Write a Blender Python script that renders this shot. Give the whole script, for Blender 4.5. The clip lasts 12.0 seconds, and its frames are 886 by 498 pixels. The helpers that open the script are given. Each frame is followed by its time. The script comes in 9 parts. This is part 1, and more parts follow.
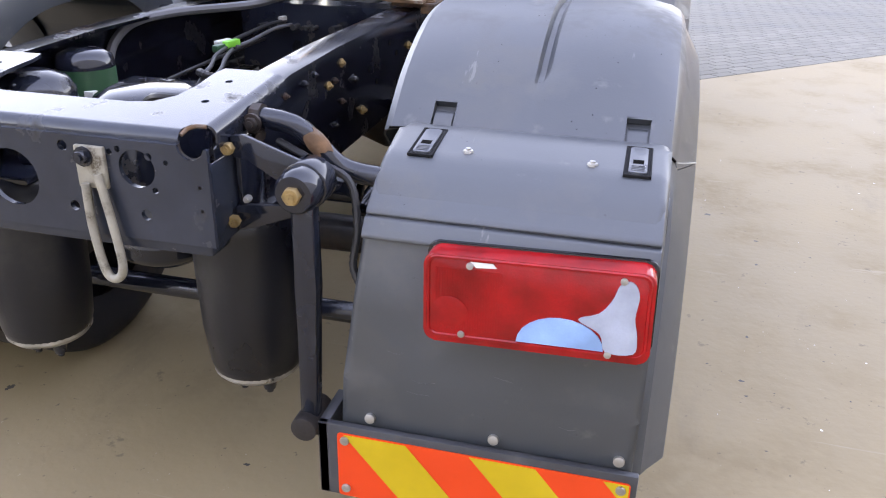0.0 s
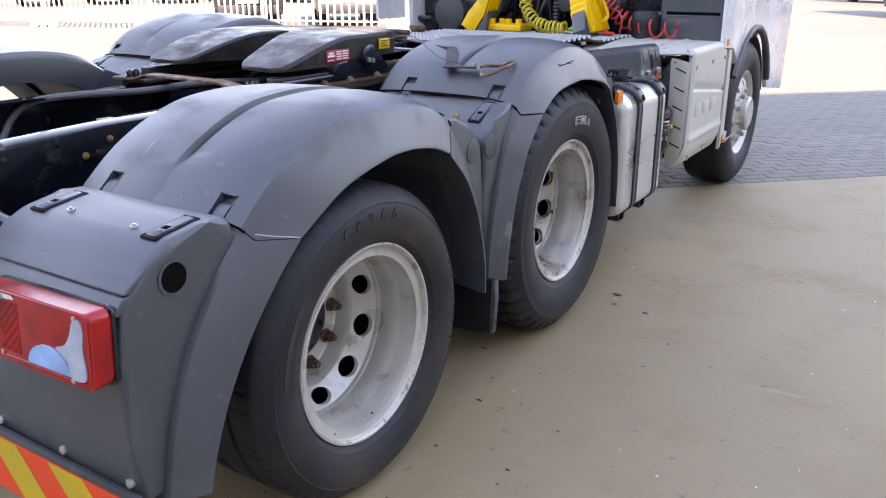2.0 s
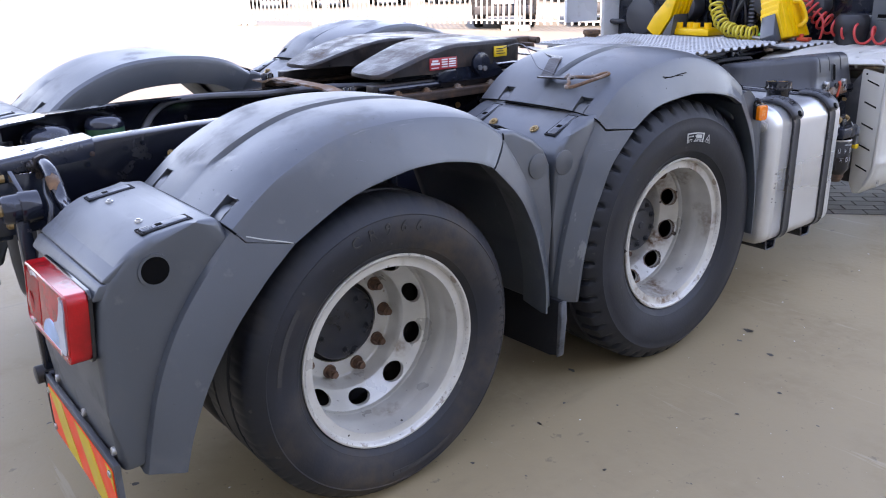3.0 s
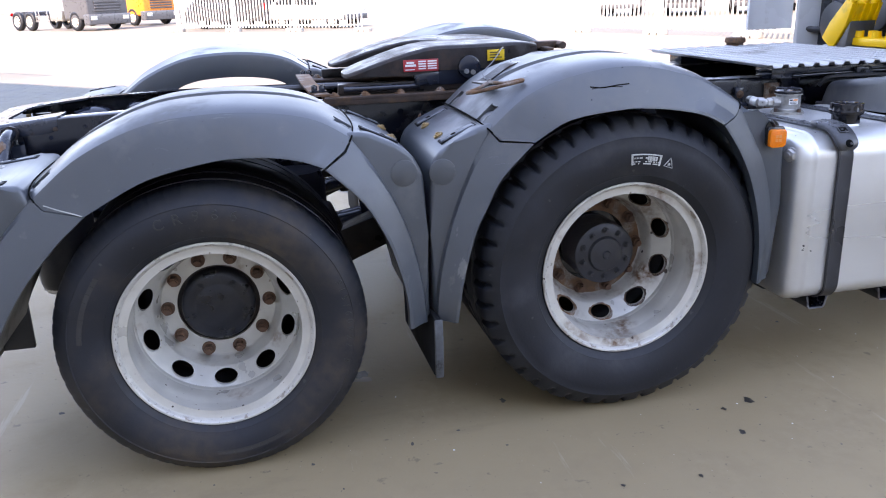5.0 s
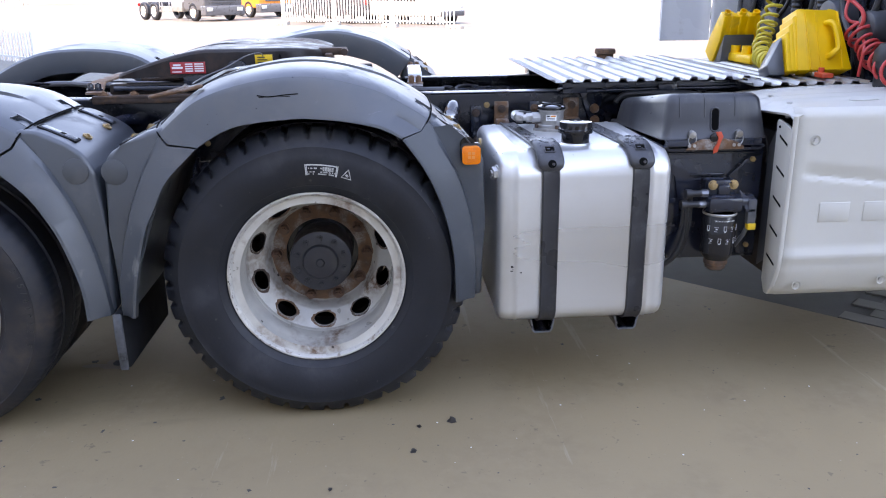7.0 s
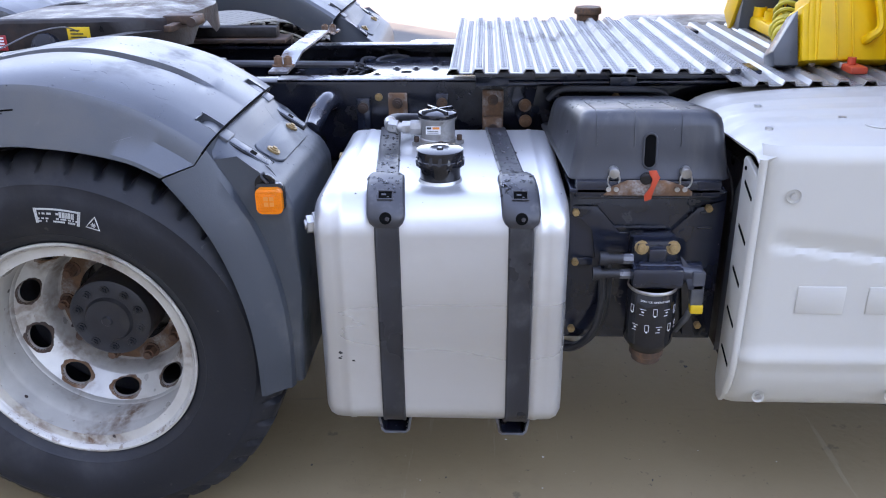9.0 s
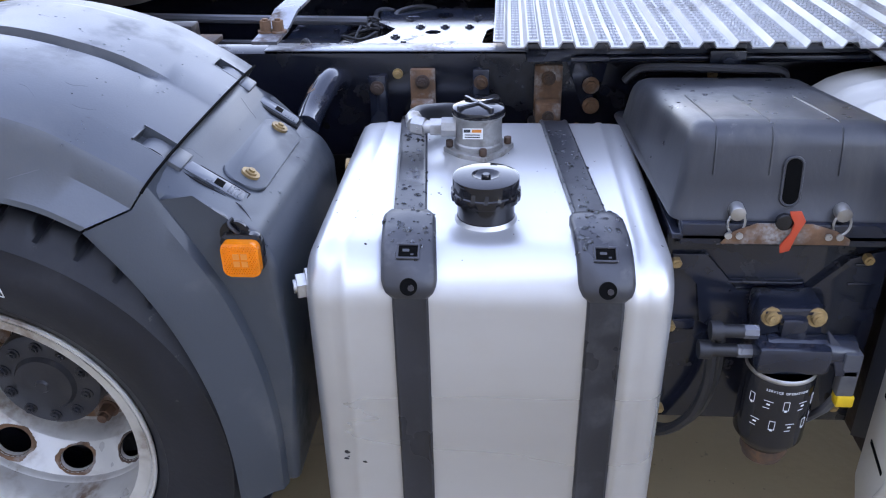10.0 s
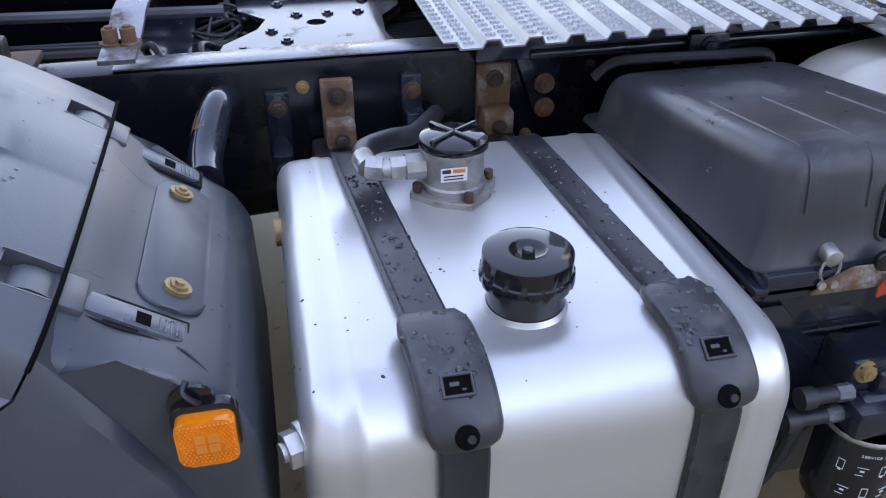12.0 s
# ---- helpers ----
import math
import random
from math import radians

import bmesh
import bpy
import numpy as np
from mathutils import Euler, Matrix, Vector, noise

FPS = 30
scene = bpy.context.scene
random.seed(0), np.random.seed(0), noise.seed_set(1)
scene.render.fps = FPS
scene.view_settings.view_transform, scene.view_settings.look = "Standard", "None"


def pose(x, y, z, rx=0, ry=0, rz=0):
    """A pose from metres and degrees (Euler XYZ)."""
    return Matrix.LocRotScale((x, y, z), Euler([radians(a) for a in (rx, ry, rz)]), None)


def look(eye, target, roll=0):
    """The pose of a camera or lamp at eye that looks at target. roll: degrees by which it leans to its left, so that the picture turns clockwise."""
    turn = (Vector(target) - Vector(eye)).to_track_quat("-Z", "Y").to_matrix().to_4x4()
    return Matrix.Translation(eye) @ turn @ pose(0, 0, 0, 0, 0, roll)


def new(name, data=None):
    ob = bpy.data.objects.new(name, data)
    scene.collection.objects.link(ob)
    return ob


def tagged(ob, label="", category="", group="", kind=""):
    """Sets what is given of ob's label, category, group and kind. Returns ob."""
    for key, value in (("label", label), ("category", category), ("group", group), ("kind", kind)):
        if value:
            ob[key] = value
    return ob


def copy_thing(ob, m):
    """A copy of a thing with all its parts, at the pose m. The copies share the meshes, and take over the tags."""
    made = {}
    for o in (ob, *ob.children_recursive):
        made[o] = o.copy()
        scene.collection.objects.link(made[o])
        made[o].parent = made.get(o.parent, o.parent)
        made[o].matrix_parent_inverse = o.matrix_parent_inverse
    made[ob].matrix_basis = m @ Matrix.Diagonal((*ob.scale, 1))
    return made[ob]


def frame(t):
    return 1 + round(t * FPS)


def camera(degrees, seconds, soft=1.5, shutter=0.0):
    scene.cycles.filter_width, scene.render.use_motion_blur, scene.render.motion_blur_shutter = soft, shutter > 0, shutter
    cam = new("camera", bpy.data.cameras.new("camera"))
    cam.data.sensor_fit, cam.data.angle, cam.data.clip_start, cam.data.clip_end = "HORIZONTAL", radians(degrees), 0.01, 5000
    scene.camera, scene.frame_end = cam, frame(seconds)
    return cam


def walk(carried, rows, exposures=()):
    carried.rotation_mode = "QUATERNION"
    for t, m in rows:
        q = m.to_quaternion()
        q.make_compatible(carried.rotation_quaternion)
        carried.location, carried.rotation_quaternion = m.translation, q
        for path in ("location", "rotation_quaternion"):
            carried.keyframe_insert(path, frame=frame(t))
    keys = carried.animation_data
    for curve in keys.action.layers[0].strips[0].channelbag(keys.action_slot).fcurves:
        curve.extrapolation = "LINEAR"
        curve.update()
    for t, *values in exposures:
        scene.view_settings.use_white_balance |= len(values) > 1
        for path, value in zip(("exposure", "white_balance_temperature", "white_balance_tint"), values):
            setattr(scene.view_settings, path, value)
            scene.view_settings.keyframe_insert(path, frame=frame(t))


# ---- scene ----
cam = camera(57.2, 12.0, soft=1.1)
EXPOSURES = [(0.0, 3.72, 12300, 31), (0.5, 3.08, 11700, 30), (1.0, 2.56, 11300, 29), (1.5, 2.94, 10900, 29), (2.0, 3.18, 10500, 30), (2.5, 3.22, 10100, 30), (4.5, 3.30, 9400, 28), (6.5, 3.28, 9600, 28), (9.5, 3.32, 9250, 29), (12.0, 2.92, 9700, 28)]
PATH = [
    (0, (1.088, -2.087, 1.425), (0.660, -0.320, 0.590), 1.3),
    (0.2, (1.264, -2.103, 1.413), (0.820, -0.311, 0.645), 1.5),
    (0.3, (1.352, -2.100, 1.423), (0.895, -0.295, 0.695), 1.3),
    (0.5, (1.503, -2.098, 1.461), (1.056, -0.269, 0.786), 1.4),
    (0.7, (1.661, -2.095, 1.457), (1.210, -0.261, 0.799), 1.6),
    (1, (1.908, -2.115, 1.474), (1.368, -0.298, 0.836), 1.1),
    (1.5, (2.228, -1.982, 1.456), (1.386, -0.285, 0.814), 0.3),
    (2, (2.521, -1.714, 1.485), (1.502, -0.12, 0.835), 0.0),
    (2.5, (2.78, -1.484, 1.514), (1.526, -0.07, 0.861), -0.4),
    (2.7, (2.866, -1.394, 1.516), (1.505, -0.082, 0.863), -0.8),
    (4.3, (3.383, -0.349, 1.427), (1.628, 0.393, 0.822), -1.3),
    (4.5, (3.437, -0.205, 1.417), (1.646, 0.445, 0.809), -1.3),
    (4.7, (3.488, -0.054, 1.444), (1.661, 0.481, 0.831), -1.4),
    (5, (3.586, 0.177, 1.443), (1.727, 0.594, 0.836), -1.8),
    (5.2, (3.658, 0.310, 1.445), (1.791, 0.680, 0.832), -1.5),
    (5.5, (3.766, 0.517, 1.451), (1.877, 0.774, 0.845), -1.5),
    (6, (3.802, 0.855, 1.433), (1.907, 1.062, 0.828), -1.0),
    (6.2, (3.801, 1.007, 1.449), (1.904, 1.178, 0.839), -1.1),
    (6.5, (3.809, 1.251, 1.439), (1.909, 1.4, 0.833), -0.8),
    (7, (3.818, 1.596, 1.452), (1.918, 1.736, 0.845), -0.7),
    (7.5, (3.663, 1.886, 1.447), (1.763, 2.015, 0.836), -0.5),
    (7.7, (3.58, 1.976, 1.458), (1.679, 2.096, 0.846), -0.4),
    (9.3, (2.737, 2.395, 1.579), (0.948, 2.223, 0.702), -1.4),
    (9.5, (2.619, 2.366, 1.583), (0.868, 2.189, 0.633), -1.4),
    (9.7, (2.484, 2.335, 1.564), (0.738, 2.162, 0.604), -1.4),
    (10, (2.275, 2.298, 1.565), (0.532, 2.157, 0.594), -1.3),
    (10.5, (2.051, 2.214, 1.555), (0.336, 2.146, 0.528), -1.3),
    (10.7, (1.986, 2.159, 1.553), (0.282, 2.162, 0.507), -1.0),
    (11, (1.915, 2.079, 1.555), (0.228, 2.177, 0.485), -0.6),
    (11.2, (1.899, 2.040, 1.556), (0.226, 2.218, 0.476), -0.5),
    (11.5, (1.869, 2.002, 1.548), (0.219, 2.308, 0.46), 0.0),
    (11.7, (1.858, 1.986, 1.545), (0.217, 2.322, 0.452), 0.1),
    (12, (1.809, 1.997, 1.542), (0.164, 2.353, 0.462), 0.1),
]
walk(cam, [(t, look(eye, target, roll)) for t, eye, target, roll in PATH], EXPOSURES)

from mathutils.bvhtree import BVHTree

# ---- world, sun, exposure ----
SUN_EL, SUN_AZ = radians(42), radians(-36)
TO_SUN = Vector((math.cos(SUN_AZ) * math.cos(SUN_EL), math.sin(SUN_AZ) * math.cos(SUN_EL), math.sin(SUN_EL)))
world = bpy.data.worlds.new("sky")
scene.world = world
world.use_nodes = True
sky = world.node_tree.nodes.new("ShaderNodeTexSky")
sky.sky_type, sky.sun_disc = "NISHITA", False
sky.sun_elevation, sky.sun_rotation = SUN_EL, radians(90) - SUN_AZ
sky.air_density, sky.dust_density, sky.ozone_density = 1.0, 0.0, 3.0
world.node_tree.links.new(sky.outputs[0], world.node_tree.nodes["Background"].inputs[0])
world.node_tree.nodes["Background"].inputs[1].default_value = 0.15
sun = new("sun", bpy.data.lights.new("sun", "SUN"))
sun.data.energy, sun.data.angle, sun.data.color = 1.8, radians(0.5), (1.0, 0.985, 0.95)
sun.matrix_world = Matrix.Translation((20, -20, 30)) @ TO_SUN.to_track_quat("Z", "Y").to_matrix().to_4x4()


# ---- materials ----
def material(name, colour, rough=0.5, metal=0.0, vary=0.25, scale=6.0, fine=80.0, bump=0.15, dirt=None, dirt_amount=0.0,
             dirt_scale=5.0, spots=None, spot_scale=40.0, spot_size=0.12, rough_vary=0.12, coat=0.0, per_object=0.0,
             stretch=(1, 1, 1), bump_distance=0.002, spec=0.5):
    """A surface with colour variation at two scales, fine relief, patches of dirt and small spots."""
    m = bpy.data.materials.new(name)
    m.use_nodes = True
    nt = m.node_tree
    b = nt.nodes["Principled BSDF"]
    b.inputs["Metallic"].default_value = metal
    b.inputs["Coat Weight"].default_value = coat
    b.inputs["Coat Roughness"].default_value = 0.08
    b.inputs["Specular IOR Level"].default_value = spec
    co = nt.nodes.new("ShaderNodeTexCoord")
    mp = nt.nodes.new("ShaderNodeMapping")
    mp.inputs["Scale"].default_value = stretch
    nt.links.new(co.outputs["Object"], mp.inputs[0])

    def noise_tex(sc, detail=4.0):
        n = nt.nodes.new("ShaderNodeTexNoise")
        n.inputs["Scale"].default_value, n.inputs["Detail"].default_value = sc, detail
        nt.links.new(mp.outputs[0], n.inputs["Vector"])
        return n.outputs["Fac"]

    def ramp(src, lo, hi, a=0.0, z=1.0):
        r = nt.nodes.new("ShaderNodeMapRange")
        r.inputs["From Min"].default_value, r.inputs["From Max"].default_value = lo, hi
        r.inputs["To Min"].default_value, r.inputs["To Max"].default_value = a, z
        nt.links.new(src, r.inputs["Value"])
        return r.outputs[0]

    def mix(fac, a, z, kind="MIX"):
        x = nt.nodes.new("ShaderNodeMix")
        x.data_type, x.blend_type = "RGBA", kind
        for sock, v in ((x.inputs["Factor"], fac), (x.inputs["A"], a), (x.inputs["B"], z)):
            if isinstance(v, (int, float)):
                sock.default_value = v
            elif isinstance(v, (tuple, list)):
                sock.default_value = (*v, 1.0)
            else:
                nt.links.new(v, sock)
        return x.outputs["Result"]

    big, small = noise_tex(scale), noise_tex(fine, 6.0)
    dark = tuple(c * (1 - vary) for c in colour)
    light = tuple(min(1.0, c * (1 + vary)) for c in colour)
    c = mix(ramp(big, 0.3, 0.7), dark, light)
    c = mix(ramp(small, 0.25, 0.75, 0, 0.35 * min(1, vary * 3)), c, dark)
    if per_object:
        info = nt.nodes.new("ShaderNodeObjectInfo")
        c = mix(ramp(info.outputs["Random"], 0, 1, 0, per_object), c, tuple(v * 0.45 for v in colour))
    rough_out = ramp(big, 0.3, 0.7, max(0.03, rough - rough_vary), min(1.0, rough + rough_vary))
    if dirt is not None:
        d = nt.nodes.new("ShaderNodeMath")
        d.operation = "MULTIPLY"
        nt.links.new(ramp(noise_tex(dirt_scale, 8.0), 0.62 - 0.35 * dirt_amount, 0.75 - 0.2 * dirt_amount), d.inputs[0])
        nt.links.new(ramp(noise_tex(dirt_scale * 9, 4.0), 0.25, 0.6), d.inputs[1])
        c = mix(d.outputs[0], c, dirt)
        r2 = nt.nodes.new("ShaderNodeMix")
        nt.links.new(d.outputs[0], r2.inputs[0])
        nt.links.new(rough_out, r2.inputs[2])
        r2.inputs[3].default_value = 0.8
        rough_out = r2.outputs[0]
    if spots is not None:
        v = nt.nodes.new("ShaderNodeTexVoronoi")
        v.inputs["Scale"].default_value = spot_scale
        nt.links.new(mp.outputs[0], v.inputs["Vector"])
        gate = nt.nodes.new("ShaderNodeSeparateColor")
        nt.links.new(v.outputs["Color"], gate.inputs[0])
        size = ramp(gate.outputs[0], 0.6, 1.0, 0.0, spot_size)
        less = nt.nodes.new("ShaderNodeMath")
        less.operation = "LESS_THAN"
        wob = nt.nodes.new("ShaderNodeMath")
        wob.operation = "ADD"
        nt.links.new(v.outputs["Distance"], wob.inputs[0])
        nt.links.new(ramp(small, 0.2, 0.8, -0.05, 0.05), wob.inputs[1])
        nt.links.new(wob.outputs[0], less.inputs[0])
        nt.links.new(size, less.inputs[1])
        c = mix(less.outputs[0], c, spots)
    nt.links.new(c, b.inputs["Base Color"])
    nt.links.new(rough_out, b.inputs["Roughness"])
    if bump:
        bp = nt.nodes.new("ShaderNodeBump")
        bp.inputs["Strength"].default_value, bp.inputs["Distance"].default_value = bump, bump_distance
        nt.links.new(small, bp.inputs["Height"])
        nt.links.new(bp.outputs[0], b.inputs["Normal"])
    return m


M_GUARD = material("grey_plastic", (0.0475, 0.0560, 0.0650), 0.40, vary=0.18, scale=2.2, fine=260, bump=0.10, spots=(0.045, 0.045, 0.05), spot_scale=7, spot_size=0.035, rough_vary=0.12, spec=0.85, dirt=(0.092, 0.094, 0.095), dirt_amount=0.18, dirt_scale=5)
# Darkened copy of M_GUARD: the front piece's shaded look is put into its colour.
M_GUARD_DARK = material("darkened_grey_plastic", (0.0350, 0.0435, 0.0525), 0.40, vary=0.16, scale=2.2, fine=260, bump=0.10, rough_vary=0.12, spec=0.6, dirt=(0.080, 0.082, 0.082), dirt_amount=0.12, dirt_scale=5)
M_DARK_PLASTIC = material("dark_plastic", (0.052, 0.055, 0.062), 0.45, vary=0.15, fine=150, bump=0.1, dirt=(0.12, 0.12, 0.12), dirt_amount=0.15)
# Darkened rubber: the shade on the flap's back is put into its colour.
M_FLAP = material("flap_rubber", (0.009, 0.0095, 0.011), 0.75, vary=0.2, dirt=(0.022, 0.022, 0.022), dirt_amount=0.3, dirt_scale=8, spec=0.2)
M_FLAP_EDGE = material("scuffed_flap_edge", (0.075, 0.08, 0.086), 0.7, vary=0.4, scale=25, fine=150, bump=0.3, dirt=(0.02, 0.02, 0.02), dirt_amount=0.4, dirt_scale=20)
M_TYRE = material("tyre_rubber", (0.0115, 0.0132, 0.0178), 0.5, vary=0.3, scale=5, fine=90, bump=0.25, dirt=(0.040, 0.040, 0.043),
                  dirt_amount=0.22, dirt_scale=5, spec=0.38)
M_TYRE_OLD = material("tyre_rubber_worn", (0.0125, 0.0145, 0.0195), 0.5, vary=0.25, scale=5, fine=90, bump=0.2, dirt=(0.060, 0.045, 0.034),
                      dirt_amount=0.42, dirt_scale=3.2, spec=0.38)
M_RIM = material("silver_wheel_paint", (0.53, 0.505, 0.455), 0.36, 0.3, vary=0.12, scale=9, fine=60, bump=0.08, dirt=(0.22, 0.13, 0.07),
                 dirt_amount=0.12, dirt_scale=7, spots=(0.05, 0.04, 0.035), spot_scale=26, spot_size=0.12)
M_RIM_RUSTY = material("rust_stained_wheel_paint", (0.53, 0.505, 0.455), 0.38, 0.3, vary=0.15, scale=9, fine=60, bump=0.1, dirt=(0.15, 0.075, 0.04),
                       dirt_amount=0.42, dirt_scale=6, spots=(0.05, 0.035, 0.03), spot_scale=22, spot_size=0.2)
M_RUST = material("rusty_steel", (0.17, 0.085, 0.045), 0.85, 0.1, vary=0.45, scale=30, fine=160, bump=0.5, dirt=(0.30, 0.28, 0.26),
                  dirt_amount=0.35, dirt_scale=18)
M_NUT = material("rusty_nut", (0.15, 0.075, 0.045), 0.8, 0.1, vary=0.35, scale=40, fine=200, bump=0.4, dirt=(0.07, 0.04, 0.03), dirt_amount=0.4, dirt_scale=30)
M_LATCH = material("grey_latch_plastic", (0.088, 0.097, 0.110), 0.36, vary=0.12, scale=20, fine=240, bump=0.06, dirt=(0.25, 0.25, 0.25), dirt_amount=0.15, dirt_scale=30)
M_COVER = material("dusty_black_plastic", (0.036, 0.038, 0.043), 0.38, vary=0.18, fine=150, bump=0.12, dirt=(0.11, 0.108, 0.10), dirt_amount=0.2, dirt_scale=6, stretch=(1, 1, 0.5))
M_PRINT_WORN = material("worn_raised_rubber", (0.030, 0.028, 0.027), 0.7, vary=0.3, scale=30, fine=200, bump=0.1)
M_RUST_DARK = material("dark_rusty_steel", (0.065, 0.04, 0.03), 0.7, 0.2, vary=0.4, scale=20, fine=140, bump=0.4, dirt=(0.16, 0.08, 0.04),
                       dirt_amount=0.4, dirt_scale=12)
M_BRASS = material("zinc_yellow_bolt", (0.36, 0.23, 0.10), 0.5, 0.4, vary=0.35, scale=60, fine=300, bump=0.2)
M_STEEL = material("galvanised_steel", (0.48, 0.47, 0.45), 0.38, 0.8, vary=0.2, scale=30, fine=200, bump=0.15, dirt=(0.2, 0.15, 0.1), dirt_amount=0.2)
M_FRAME = material("black_frame_paint", (0.0130, 0.0165, 0.0260), 0.13, vary=0.3, scale=6, fine=22, bump=0.06, dirt=(0.022, 0.020, 0.019),
                   dirt_amount=0.06, dirt_scale=14, rough_vary=0.06, spec=0.6)
M_RAIL = material("black_rail_paint", (0.0050, 0.0062, 0.0105), 0.15, vary=0.3, scale=6, fine=22, bump=0.06, dirt=(0.014, 0.012, 0.012), dirt_amount=0.2, dirt_scale=9, spec=0.45, rough_vary=0.06)
M_FRAME_SATIN = material("satin_black_paint", (0.025, 0.032, 0.046), 0.16, vary=0.25, scale=8, fine=60, bump=0.08, dirt=(0.03, 0.028, 0.027), dirt_amount=0.14, dirt_scale=12, spec=0.5, rough_vary=0.08)
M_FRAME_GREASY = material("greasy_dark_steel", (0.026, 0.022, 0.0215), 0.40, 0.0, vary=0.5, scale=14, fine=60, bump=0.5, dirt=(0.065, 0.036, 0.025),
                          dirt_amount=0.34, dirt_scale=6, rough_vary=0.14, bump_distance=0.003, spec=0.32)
M_BAG = material("air_bag_rubber", (0.0070, 0.0080, 0.0120), 0.36, vary=0.2, fine=100, bump=0.15, dirt=(0.04, 0.038, 0.036), dirt_amount=0.25)
M_ALU = material("brushed_aluminium", (0.60, 0.595, 0.58), 0.33, 0.70, vary=0.06, scale=4, fine=140, bump=0.06, stretch=(1, 0.12, 1),
                 rough_vary=0.10)
M_DECK = material("chequered_aluminium", (0.36, 0.36, 0.355), 0.44, 0.8, vary=0.1, scale=9, fine=120, bump=0.2, dirt=(0.3, 0.29, 0.27), dirt_amount=0.2)
M_STRAP = material("black_strap", (0.022, 0.023, 0.027), 0.34, vary=0.2, fine=150, bump=0.15, dirt=(0.06, 0.06, 0.06), dirt_amount=0.12, dirt_scale=12)
M_CAP = material("gloss_black_plastic", (0.010, 0.010, 0.012), 0.07, vary=0.1, fine=120, bump=0.02, rough_vary=0.03)
M_CAP_DULL = material("dull_black_metal", (0.020, 0.021, 0.026), 0.38, vary=0.25, scale=20, fine=120, bump=0.12, dirt=(0.05, 0.045, 0.04), dirt_amount=0.15, dirt_scale=14)
M_HUB = material("navy_black_hub_paint", (0.0100, 0.0120, 0.0190), 0.34, vary=0.3, scale=18, fine=90, bump=0.10, dirt=(0.030, 0.028, 0.026), dirt_amount=0.2, dirt_scale=16)
M_RIM_EDGE = material("chipped_rim_edge", (0.50, 0.475, 0.43), 0.4, 0.3, vary=0.2, scale=20, fine=60, bump=0.2)
M_HOOK = material("dirty_cream_paint", (0.31, 0.285, 0.235), 0.5, 0.1, vary=0.2, scale=25, fine=160, bump=0.2, dirt=(0.11, 0.085, 0.06), dirt_amount=0.35, dirt_scale=30)
M_WHITE = material("white_cab_paint", (0.72, 0.73, 0.73), 0.25, vary=0.03, scale=3, fine=120, bump=0.02, dirt=(0.55, 0.52, 0.47), dirt_amount=0.08,
                   dirt_scale=9, coat=0.3)
M_WHITE_DULL = material("dull_white_plastic", (0.49, 0.470, 0.418), 0.42, vary=0.05, scale=2, fine=160, bump=0.04, dirt=(0.5, 0.48, 0.44), dirt_amount=0.08, dirt_scale=11)
M_CAST = material("cast_aluminium", (0.36, 0.35, 0.33), 0.5, 0.7, vary=0.25, scale=25, fine=220, bump=0.35, dirt=(0.14, 0.11, 0.08), dirt_amount=0.3, dirt_scale=14)
M_YELLOW = material("yellow_plastic", (0.92, 0.50, 0.008), 0.4, vary=0.1, scale=8, fine=120, bump=0.05, dirt=(0.3, 0.2, 0.05), dirt_amount=0.1)
M_YELLOW_HOSE = material("yellow_hose", (0.62, 0.48, 0.05), 0.4, vary=0.1, fine=120, bump=0.05)
M_RED_HOSE = material("red_hose", (0.60, 0.05, 0.045), 0.4, vary=0.1, fine=120, bump=0.05)
M_RED_TAG = material("red_plastic", (0.62, 0.07, 0.03), 0.4, vary=0.1, fine=120, bump=0.05)
M_WORN_STEEL = material("worn_grey_steel", (0.20, 0.21, 0.23), 0.3, 0.5, vary=0.25, scale=12, fine=90, bump=0.15, dirt=(0.10, 0.06, 0.04), dirt_amount=0.25, dirt_scale=9)
M_HOSE = material("black_hose", (0.018, 0.018, 0.02), 0.45, vary=0.2, fine=120, bump=0.1)
M_GREEN = material("green_plastic", (0.10, 0.55, 0.06), 0.4, vary=0.1, fine=120, bump=0.05)
M_GREEN_DARK = material("dark_green_paint", (0.012, 0.075, 0.035), 0.35, vary=0.15, fine=120, bump=0.05)
M_GREY_PALE = material("pale_grey_plastic", (0.45, 0.45, 0.42), 0.5, vary=0.1, fine=120, bump=0.05)
M_WHITE_INK = material("white_print", (0.72, 0.72, 0.70), 0.6, vary=0.08, fine=200, bump=0.0)
M_ORANGE_INK = material("orange_print", (0.75, 0.22, 0.03), 0.6, vary=0.08, fine=200, bump=0.0)
# Near-black for scratches, and for holes and gaps whose shade is painted, not cut.
M_VOID = material("black_void", (0.004, 0.004, 0.004), 0.9, vary=0.1, bump=0.0, spec=0.05)
M_BUCKLE = material("charcoal_rubber", (0.040, 0.041, 0.046), 0.36, vary=0.15, fine=150, bump=0.12, dirt=(0.10, 0.10, 0.10), dirt_amount=0.2, dirt_scale=16)
M_BLACK_INK = material("black_print", (0.02, 0.02, 0.02), 0.6, vary=0.08, fine=200, bump=0.0)
M_LABEL_RED = material("red_label", (0.45, 0.03, 0.035), 0.45, vary=0.15, scale=20, fine=200, bump=0.03)
M_LABEL_YELLOW = material("yellow_label", (0.75, 0.45, 0.02), 0.45, vary=0.15, scale=20, fine=200, bump=0.03)
# Strong mottling puts the lens's reflections and bulbs into its colour.
M_LENS_RED = material("red_lens", (0.42, 0.006, 0.008), 0.09, vary=0.42, scale=13, fine=260, bump=0.12, coat=0.15, rough_vary=0.05, spec=0.4)
